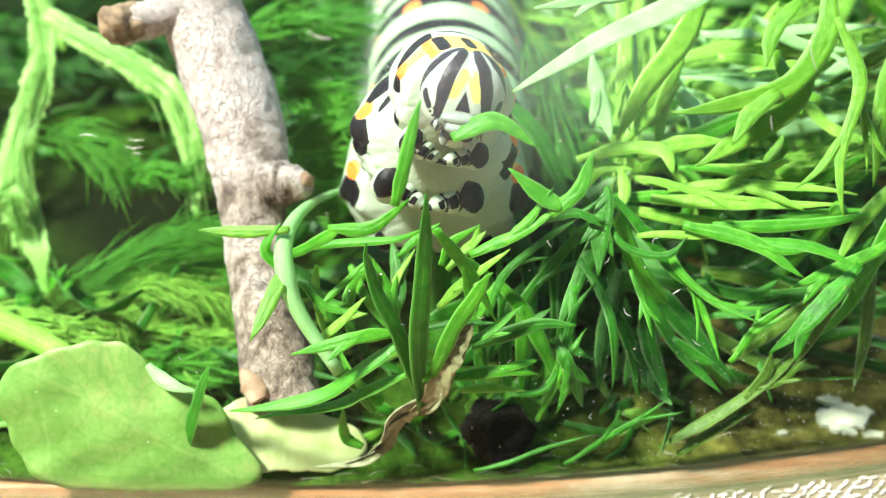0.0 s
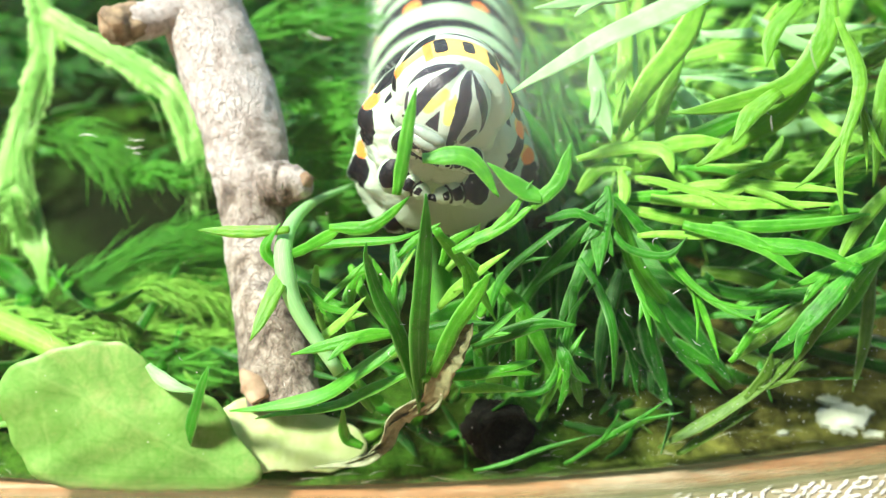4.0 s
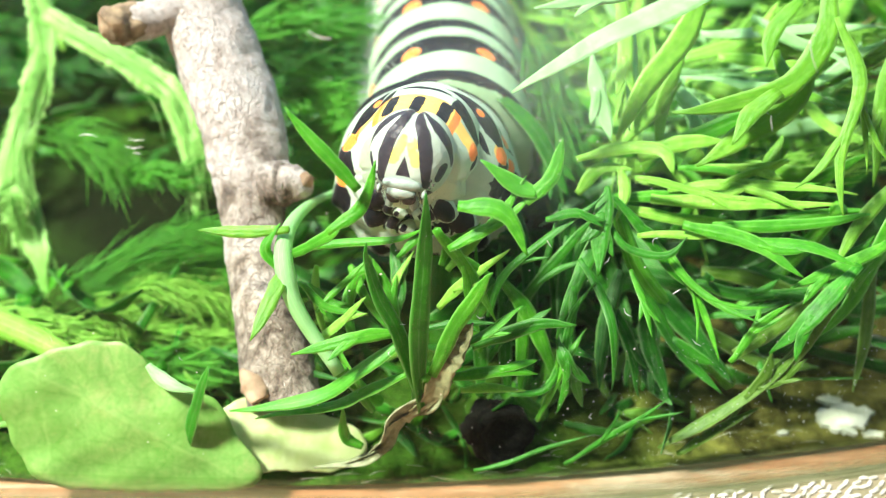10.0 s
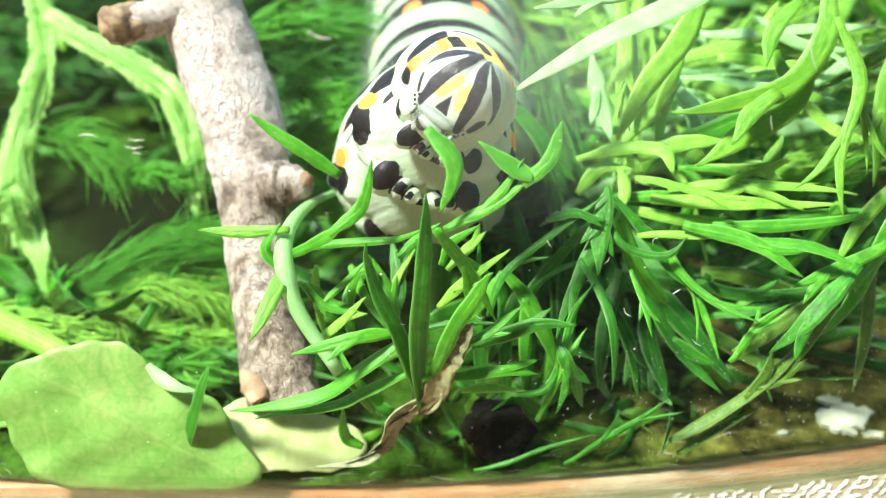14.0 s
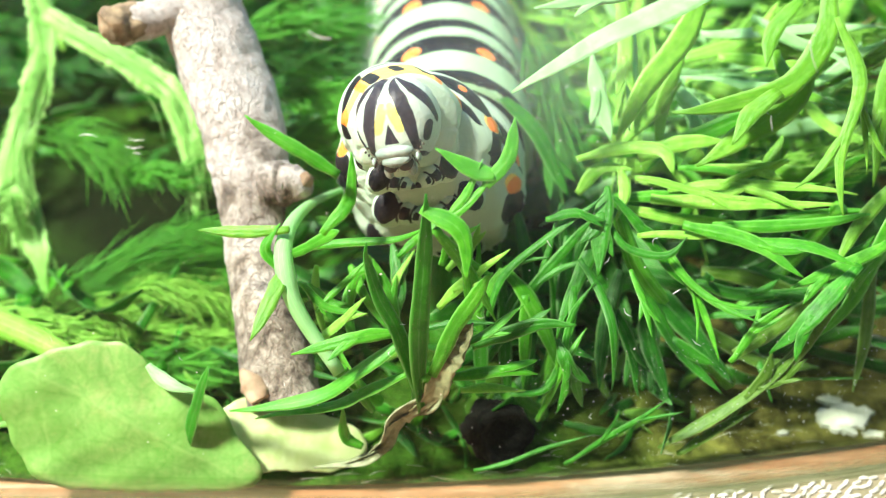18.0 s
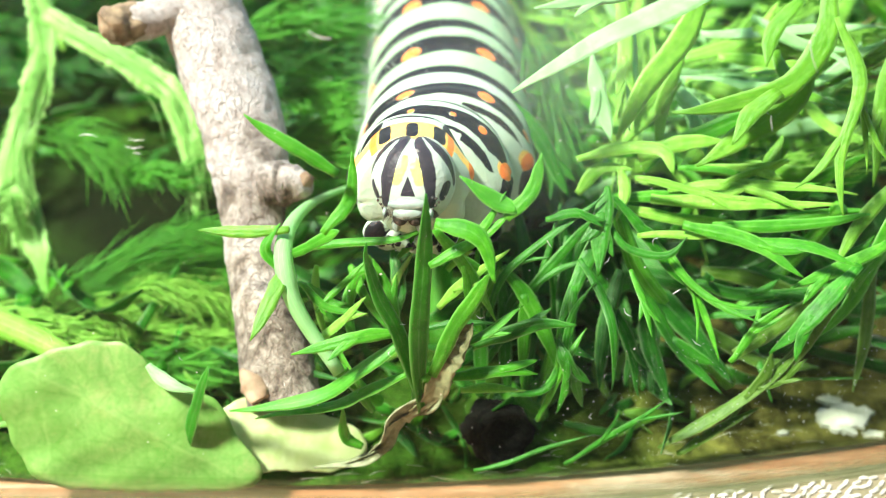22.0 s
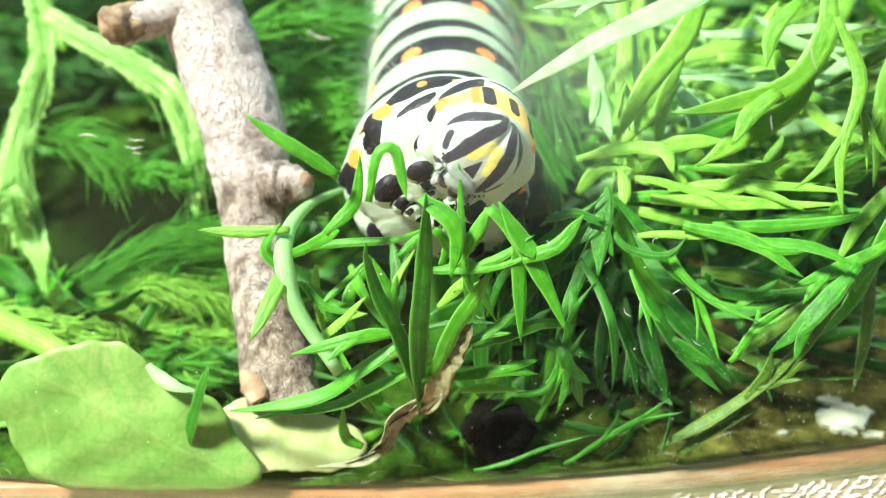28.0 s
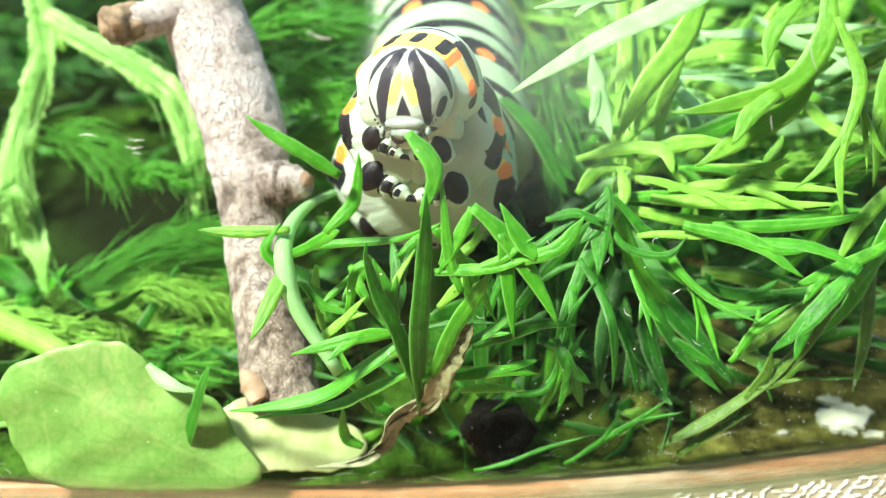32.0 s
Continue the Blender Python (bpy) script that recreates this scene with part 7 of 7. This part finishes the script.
    walk(head, [
        (0.0, pose(0.00052, -0.01109, 0.00721, -34.7, 10.8, -0.8)), (1.0, pose(0.00011, -0.01042, 0.00717, -46.2, 20.8, -14.9)),
        (2.0, pose(0.00021, -0.01027, 0.00710, -47.1, 20.7, -12.2)), (3.0, pose(0.00023, -0.01048, 0.00715, -29.5, 30.6, -18.1)),
        (5.5, pose(-0.00082, -0.01177, 0.00562, -20.3, 1.3, -17.2)), (6.0, pose(-0.00071, -0.01154, 0.00569, -18.0, -4.7, -17.5)),
        (6.5, pose(-0.00130, -0.01176, 0.00595, -20.4, -6.8, -16.1)), (7.0, pose(-0.00118, -0.01123, 0.00568, -22.9, -10.2, -15.0)),
        (7.5, pose(-0.00149, -0.01202, 0.00504, -23.1, -7.7, -14.1)), (8.0, pose(-0.00131, -0.01141, 0.00547, -26.3, -5.4, -13.8)),
        (8.5, pose(-0.00128, -0.01213, 0.00468, -22.1, -0.2, -7.1)), (9.0, pose(-0.00102, -0.01186, 0.00434, -20.3, 5.0, -0.3)),
        (9.5, pose(-0.00134, -0.01247, 0.00374, -23.3, 3.9, -6.7)), (10.0, pose(-0.00161, -0.01194, 0.00476, -29.6, 3.3, -12.9)),
        (10.5, pose(-0.00054, -0.01199, 0.00562, -32.7, 14.1, 4.0)), (11.0, pose(0.00077, -0.01218, 0.00589, -32.1, 26.2, 15.9)),
        (11.5, pose(0.00083, -0.01233, 0.00580, -28.7, 28.4, 11.6)), (12.0, pose(0.00085, -0.01187, 0.00604, -27.0, 37.2, 6.6)),
        (12.5, pose(0.00062, -0.01212, 0.00573, -28.2, 28.6, 16.8)), (13.0, pose(0.00120, -0.01139, 0.00672, -31.0, 29.1, 27.5)),
        (13.5, pose(0.00092, -0.01155, 0.00730, -29.7, 26.1, 0.6)), (14.0, pose(0.00042, -0.01128, 0.00730, -31.3, 30.2, -27.5)),
        (14.5, pose(-0.00071, -0.01104, 0.00786, -28.7, 17.2, -24.4)), (16.5, pose(-0.00241, -0.01066, 0.00683, -15.8, 13.7, -30.4)),
        (17.0, pose(-0.00248, -0.01061, 0.00682, -5.1, -14.0, -26.0)), (17.5, pose(-0.00208, -0.01102, 0.00633, -23.8, -9.5, -18.3)),
        (18.0, pose(-0.00222, -0.01105, 0.00586, -27.4, -14.9, -9.3)), (18.5, pose(-0.00173, -0.01132, 0.00546, -28.3, -5.0, -7.7)),
        (19.0, pose(-0.00187, -0.01122, 0.00494, -25.0, -6.1, -3.7)), (19.5, pose(-0.00210, -0.01172, 0.00441, -25.3, -1.6, 0.8)),
        (20.0, pose(-0.00201, -0.01187, 0.00396, -25.0, -0.8, 9.4)), (20.5, pose(-0.00171, -0.01223, 0.00306, -24.4, -1.3, 1.2)),
        (21.0, pose(-0.00152, -0.01217, 0.00304, -22.3, -0.4, -2.2)), (21.5, pose(-0.00176, -0.01264, 0.00284, -28.2, -1.5, -4.4)),
        (22.0, pose(-0.00157, -0.01236, 0.00370, -40.9, -2.7, -7.2)), (22.5, pose(0.00058, -0.01256, 0.00405, -33.9, 16.2, 4.1)),
        (23.0, pose(0.00028, -0.01248, 0.00355, -29.8, 33.2, 4.0)), (23.5, pose(0.00005, -0.01309, 0.00353, -27.6, 33.4, 3.0)),
        (24.0, pose(-0.00031, -0.01267, 0.00383, -28.1, 36.3, 7.2)), (24.5, pose(0.00098, -0.01220, 0.00381, -21.9, 29.9, 29.3)),
        (25.0, pose(0.00198, -0.01149, 0.00339, -10.0, 27.0, 36.0)), (25.5, pose(0.00379, -0.01115, 0.00470, -8.0, 29.0, 42.0)),
        (27.5, pose(0.00138, -0.01180, 0.00488, -22.5, 47.5, -3.1)), (28.0, pose(0.00117, -0.01241, 0.00525, -21.4, 48.8, -5.6)),
        (28.5, pose(0.00100, -0.01230, 0.00509, -28.4, 36.1, -9.7)), (29.0, pose(0.00006, -0.01234, 0.00503, -23.3, 25.9, -19.0)),
        (29.5, pose(0.00048, -0.01237, 0.00513, -26.9, 21.1, -27.4)), (30.0, pose(-0.00132, -0.01175, 0.00531, -27.6, 13.1, -37.0)),
        (30.5, pose(-0.00150, -0.01131, 0.00619, -37.2, 6.8, -22.3)), (31.0, pose(-0.00118, -0.01102, 0.00691, -33.5, 1.2, -9.9)),
        (31.5, pose(-0.00168, -0.01082, 0.00737, -51.0, -3.4, -9.7)), (32.0, pose(-0.00163, -0.01096, 0.00719, -26.2, -5.8, -11.2)),
    ])
    walk(upright_lobe, [
        (0.0, pose(0.00152, -0.00108, 0.00263, 0.0, -0.0, 0.0)), (1.0, pose(0.00157, -0.00108, 0.00263, -0.1, -3.3, 2.3)),
        (2.0, pose(0.00157, -0.00101, 0.00272, -0.1, -4.1, 2.9)), (3.0, pose(0.00163, -0.00082, 0.00300, -0.3, -6.5, 4.6)),
        (3.5, pose(0.00163, -0.00082, 0.00300, -0.1, -4.1, 2.9)), (4.5, pose(0.00157, -0.00082, 0.00300, -0.0, -2.5, 1.7)),
        (5.5, pose(0.00157, -0.00082, 0.00300, -0.1, -4.9, 3.4)), (6.0, pose(0.00145, -0.00088, 0.00291, 0.0, -0.0, 0.0)),
        (7.0, pose(0.00175, -0.00082, 0.00300, 0.0, -0.0, 0.0)), (7.5, pose(0.00200, -0.00090, 0.00290, -12.1, 3.7, -2.6)),
        (7.6, pose(0.00160, -0.00090, 0.00310, -14.2, -18.3, 13.4)), (7.7, pose(0.00150, -0.00090, 0.00350, -18.4, -29.9, 23.8)),
        (7.8, pose(0.00170, -0.00090, 0.00290, -15.5, -23.0, 17.3)), (7.9, pose(0.00130, -0.00090, 0.00290, -14.6, -19.9, 14.6)),
        (8.0, pose(0.00100, -0.00090, 0.00320, -23.6, -37.8, 33.0)), (8.1, pose(0.00150, -0.00090, 0.00310, -27.4, -22.6, 17.0)),
        (8.2, pose(0.00160, -0.00090, 0.00260, -24.5, -8.6, 6.1)), (8.3, pose(0.00190, -0.00090, 0.00270, -24.5, -8.6, 6.1)),
        (8.4, pose(0.00230, -0.00090, 0.00260, -24.9, 11.8, -8.4)), (8.5, pose(0.00200, -0.00090, 0.00260, -24.1, 3.3, -2.3)),
        (8.6, pose(0.00210, -0.00090, 0.00270, -25.1, 13.0, -9.3)), (8.7, pose(0.00200, -0.00090, 0.00270, -24.0, -2.0, 1.4)),
        (8.9, pose(0.00220, -0.00090, 0.00280, -24.2, 5.7, -4.0)), (9.0, pose(0.00200, -0.00090, 0.00320, -24.3, 7.4, -5.2)),
        (9.5, pose(0.00184, -0.00101, 0.00272, -0.0, 1.6, -1.1)), (9.8, pose(0.00018, -0.00075, 0.00310, -11.3, -37.5, 32.5)),
        (10.2, pose(-0.00005, -0.00068, 0.00319, -17.9, -44.0, 42.5)), (10.5, pose(-0.00051, -0.00055, 0.00338, -23.0, -47.4, 49.6)),
        (11.0, pose(-0.00016, -0.00049, 0.00348, -15.7, -42.1, 39.3)), (11.5, pose(-0.00060, -0.00038, 0.00363, -29.0, -50.3, 57.6)),
        (12.5, pose(-0.00067, -0.00038, 0.00363, -30.1, -50.8, 59.0)), (14.0, pose(-0.00069, -0.00038, 0.00363, -29.0, -50.3, 57.6)),
        (16.5, pose(-0.00074, -0.00038, 0.00363, -31.2, -51.2, 60.5)), (20.0, pose(-0.00078, -0.00033, 0.00370, -31.2, -51.2, 60.5)),
        (24.0, pose(-0.00081, -0.00035, 0.00366, -31.2, -51.2, 60.5)), (27.5, pose(-0.00078, -0.00038, 0.00363, -31.2, -51.2, 60.5)),
        (29.5, pose(-0.00069, -0.00038, 0.00363, -24.8, -48.4, 52.2)), (29.8, pose(-0.00074, -0.00038, 0.00363, -33.5, -51.9, 63.4)),
        (30.5, pose(-0.00074, -0.00041, 0.00359, -29.0, -50.3, 57.6)), (32.0, pose(-0.00069, -0.00038, 0.00363, -31.2, -51.2, 60.5)),
    ])
    walk(arched_lobe, [
        (0.0, pose(0.00387, 0.00084, 0.00468, -0.0, -1.6, 1.1)), (0.5, pose(0.00276, 0.00063, 0.00437, -1.7, 16.3, -11.8)),
        (1.0, pose(0.00250, 0.00020, 0.00390, 0.0, -32.0, 48.0)), (1.5, pose(0.00255, 0.00020, 0.00390, 0.0, -30.0, 50.0)),
        (2.0, pose(0.00255, 0.00020, 0.00390, 0.0, -25.0, 48.0)), (2.5, pose(0.00236, 0.00040, 0.00410, 0.0, 8.0, 20.0)),
        (3.0, pose(0.00213, 0.00068, 0.00445, -23.9, 47.9, -50.9)), (3.5, pose(0.00236, 0.00059, 0.00431, -7.4, 31.8, -25.7)),
        (4.5, pose(0.00283, 0.00012, 0.00365, -0.4, 8.2, -5.8)), (5.5, pose(0.00306, -0.00021, 0.00317, -0.0, 1.6, -1.1)),
        (6.0, pose(0.00364, -0.00025, 0.00311, -0.1, 4.9, -3.4)), (6.5, pose(0.00283, -0.00001, 0.00346, -0.1, -4.1, 2.9)),
        (7.0, pose(0.00306, -0.00034, 0.00298, -0.1, -4.1, 2.9)), (7.5, pose(0.00306, -0.00041, 0.00289, -0.1, -4.1, 2.9)),
        (8.0, pose(0.00387, -0.00041, 0.00289, -2.1, 17.9, -13.0)), (8.5, pose(0.00434, -0.00068, 0.00251, -0.8, 11.4, -8.1)),
        (9.0, pose(0.00476, -0.00057, 0.00266, -2.7, 20.3, -15.0)), (9.5, pose(0.00434, -0.00070, 0.00247, -3.4, 22.6, -17.0)),
        (10.0, pose(0.00410, -0.00074, 0.00241, -3.4, 22.6, -17.0)), (10.5, pose(0.00322, -0.00054, 0.00270, -2.7, 20.3, -15.0)),
        (11.0, pose(0.00306, -0.00034, 0.00298, -0.6, 9.8, -7.0)), (11.5, pose(0.00317, -0.00034, 0.00298, -0.8, 11.4, -8.1)),
        (12.0, pose(0.00317, -0.00021, 0.00317, -0.6, -9.8, 7.0)), (12.5, pose(0.00364, -0.00014, 0.00327, -1.7, 16.3, -11.8)),
        (13.0, pose(0.00329, 0.00015, 0.00369, -0.1, -4.9, 3.4)), (13.5, pose(0.00299, 0.00052, 0.00422, -5.5, 28.0, -21.9)),
        (14.0, pose(0.00285, 0.00108, 0.00502, -33.5, 51.9, -63.4)), (15.5, pose(0.00213, 0.00098, 0.00487, -33.5, 51.9, -63.4)),
        (16.5, pose(0.00159, 0.00090, 0.00475, -29.0, 50.3, -57.6)), (17.0, pose(0.00152, 0.00087, 0.00471, -29.0, 50.3, -57.6)),
        (17.5, pose(0.00190, 0.00026, 0.00384, -19.5, 45.2, -44.8)), (18.0, pose(0.00259, -0.00081, 0.00231, -12.4, 38.9, -34.4)),
        (20.0, pose(0.00341, -0.00108, 0.00193, -7.4, 31.8, -25.7)), (22.0, pose(0.00317, -0.00114, 0.00184, -6.6, 30.3, -24.1)),
        (25.0, pose(0.00294, -0.00128, 0.00165, -6.6, 30.3, -24.1)), (27.5, pose(0.00201, -0.00048, 0.00279, -15.7, 42.1, -39.3)),
        (28.0, pose(0.00259, -0.00054, 0.00270, -21.2, 46.3, -47.2)), (29.0, pose(0.00224, -0.00054, 0.00270, -19.5, 45.2, -44.8)),
        (30.4, pose(0.00243, -0.00041, 0.00289, -17.9, 44.0, -42.5)), (31.0, pose(0.00199, 0.00103, 0.00494, -31.2, 51.2, -60.5)),
        (31.5, pose(0.00187, 0.00108, 0.00502, -31.2, 51.2, -60.5)), (32.0, pose(0.00206, 0.00098, 0.00487, -34.7, 52.3, -65.0)),
    ])
    walk(forked_lobe, [
        (0.0, pose(0.00824, -0.00033, 0.00195, -2.1, 8.3, -6.8)), (1.0, pose(0.00824, -0.00033, 0.00195, -2.1, 8.3, -6.8)),
        (2.0, pose(0.00824, -0.00031, 0.00199, -1.9, 8.0, -6.4)), (3.0, pose(0.00777, -0.00006, 0.00234, -1.1, 6.4, -4.9)),
        (3.5, pose(0.00753, -0.00010, 0.00228, -1.1, 6.4, -4.9)), (4.5, pose(0.00741, -0.00017, 0.00218, -1.1, 6.4, -4.9)),
        (5.5, pose(0.00741, -0.00017, 0.00218, -1.0, 6.0, -4.6)), (6.0, pose(0.00753, -0.00004, 0.00237, -1.0, 6.0, -4.6)),
        (7.0, pose(0.00753, -0.00004, 0.00237, -1.0, 6.0, -4.6)), (8.0, pose(0.00765, -0.00001, 0.00241, -1.0, 6.0, -4.6)),
        (8.5, pose(0.00788, 0.00007, 0.00253, -1.3, 6.8, -5.3)), (9.0, pose(0.00812, 0.00010, 0.00257, -1.5, 7.2, -5.7)),
        (9.5, pose(0.00741, -0.00017, 0.00218, -1.0, 6.0, -4.6)), (10.0, pose(0.00718, -0.00004, 0.00237, -0.7, 5.1, -3.8)),
        (10.5, pose(0.00765, 0.00010, 0.00257, -0.7, 5.1, -3.8)), (11.0, pose(0.00729, 0.00003, 0.00247, -0.4, 4.1, -3.0)),
        (12.0, pose(0.00706, 0.00026, 0.00280, -0.1, 4.1, -2.9)), (13.0, pose(0.00694, 0.00040, 0.00299, -0.3, 6.5, -4.6)),
        (14.0, pose(0.00706, 0.00037, 0.00295, -0.3, 6.5, -4.6)), (15.5, pose(0.00659, 0.00050, 0.00315, -0.1, 3.3, -2.3)),
        (16.5, pose(0.00623, 0.00057, 0.00324, -0.1, 3.3, -2.3)), (17.0, pose(0.00604, 0.00061, 0.00330, 0.0, -0.0, 0.0)),
        (18.0, pose(0.00548, 0.00037, 0.00295, 0.0, -0.0, 0.0)), (19.0, pose(0.00557, 0.00013, 0.00261, -0.1, 3.3, -2.3)),
        (20.0, pose(0.00567, 0.00003, 0.00247, -0.1, 3.3, -2.3)), (21.0, pose(0.00623, -0.00033, 0.00195, -0.3, 3.7, -2.6)),
        (22.0, pose(0.00635, -0.00041, 0.00183, -0.5, 4.5, -3.2)), (23.0, pose(0.00706, -0.00071, 0.00141, -0.7, 5.1, -3.8)),
        (24.0, pose(0.00666, -0.00044, 0.00180, -0.4, 8.2, -5.8)), (24.5, pose(0.00670, -0.00051, 0.00170, -0.3, 6.5, -4.6)),
        (25.0, pose(0.00694, -0.00060, 0.00156, -0.1, 3.3, -2.3)), (25.5, pose(0.00706, -0.00037, 0.00189, -0.0, -1.6, 1.1)),
        (26.5, pose(0.00694, -0.00091, 0.00112, -0.9, 12.2, -8.7)), (27.5, pose(0.00706, -0.00139, 0.00044, -3.4, 22.6, -17.0)),
        (28.0, pose(0.00713, -0.00146, 0.00035, -4.0, 24.2, -18.3)), (30.0, pose(0.00718, -0.00150, 0.00029, -4.0, 24.2, -18.3)),
        (32.0, pose(0.00718, -0.00150, 0.00029, -4.0, 24.2, -18.3)),
    ])
    walk(branch_lobe, [
        (0.0, pose(-0.00084, -0.00085, 0.00122, -8.3, 33.2, -27.3)), (3.0, pose(-0.00077, -0.00082, 0.00126, -7.4, 31.8, -25.7)),
        (6.0, pose(-0.00084, -0.00085, 0.00122, -8.3, 33.2, -27.3)), (9.0, pose(-0.00084, -0.00085, 0.00122, -8.3, 33.2, -27.3)),
        (9.5, pose(-0.00084, -0.00085, 0.00122, -7.4, 31.8, -25.7)), (9.8, pose(-0.00088, -0.00078, 0.00131, -0.4, 8.2, -5.8)),
        (10.5, pose(-0.00093, -0.00078, 0.00131, -0.1, 3.3, -2.3)), (12.0, pose(-0.00084, -0.00085, 0.00122, 0.0, -0.0, 0.0)),
        (14.0, pose(-0.00084, -0.00082, 0.00126, -0.0, 1.6, -1.1)), (16.5, pose(-0.00107, -0.00079, 0.00129, -0.1, -4.9, 3.4)),
        (19.0, pose(-0.00119, -0.00074, 0.00137, -0.3, -6.5, 4.6)), (23.0, pose(-0.00112, -0.00074, 0.00137, -0.3, -6.5, 4.6)),
        (25.5, pose(-0.00107, -0.00078, 0.00131, -0.1, -3.3, 2.3)), (28.0, pose(-0.00102, -0.00077, 0.00133, -0.1, -3.3, 2.3)),
        (30.0, pose(-0.00107, -0.00078, 0.00131, -0.0, -1.6, 1.1)), (32.0, pose(-0.00102, -0.00074, 0.00137, -0.1, -4.1, 2.9)),
    ])
    walk(bent_lobe, [
        (0.0, pose(0.00606, 0.00266, -0.00406, -0.1, 4.9, -3.4)), (8.0, pose(0.00606, 0.00266, -0.00406, -0.1, 4.9, -3.4)),
        (10.0, pose(0.00619, 0.00274, -0.00395, -0.3, 6.5, -4.6)), (14.0, pose(0.00633, 0.00297, -0.00362, -0.3, 6.5, -4.6)),
        (19.0, pose(0.00630, 0.00264, -0.00321, -0.3, 6.5, -4.6)), (24.0, pose(0.00601, 0.00231, -0.00281, -0.3, 6.5, -4.6)),
        (25.5, pose(0.00549, 0.00045, -0.00025, 0.0, -0.0, 0.0)), (27.5, pose(0.00524, -0.00050, 0.00206, -0.1, 3.3, -2.3)),
        (28.0, pose(0.00540, -0.00045, 0.00214, -0.1, 3.3, -2.3)), (29.0, pose(0.00505, -0.00045, 0.00214, -0.0, 1.6, -1.1)),
        (30.0, pose(0.00465, -0.00041, 0.00219, 0.0, -0.0, 0.0)), (31.0, pose(0.00470, -0.00045, 0.00214, 0.0, -0.0, 0.0)),
        (32.0, pose(0.00470, -0.00042, 0.00217, 0.0, -0.0, 0.0)),
    ])
    walk(looped_lobe, [
        (0.0, pose(-0.00096, 0.00135, -0.00505, 0.0, -0.0, 0.0)), (24.5, pose(-0.00096, 0.00135, -0.00505, 0.0, -0.0, 0.0)),
        (26.5, pose(-0.00029, -0.00052, -0.00076, -0.0, 2.5, -1.7)), (27.5, pose(0.00025, -0.00058, 0.00230, -0.1, 4.1, -2.9)),
        (28.0, pose(0.00042, -0.00048, 0.00244, 0.0, -0.0, 0.0)), (28.5, pose(0.00037, -0.00051, 0.00240, 0.0, -0.0, 0.0)),
        (29.0, pose(0.00025, -0.00051, 0.00240, -0.0, -1.6, 1.1)), (29.5, pose(0.00042, -0.00054, 0.00236, -0.0, -1.6, 1.1)),
        (29.8, pose(-0.00056, 0.00005, 0.00320, -2.7, -20.3, 15.0)), (30.5, pose(0.00014, -0.00131, 0.00125, 0.0, -0.0, 0.0)),
        (31.0, pose(-0.00052, -0.00043, -0.00237, 0.0, -0.0, 0.0)), (32.0, pose(-0.00088, 0.00065, -0.00432, 0.0, -0.0, 0.0)),
    ])


motions()
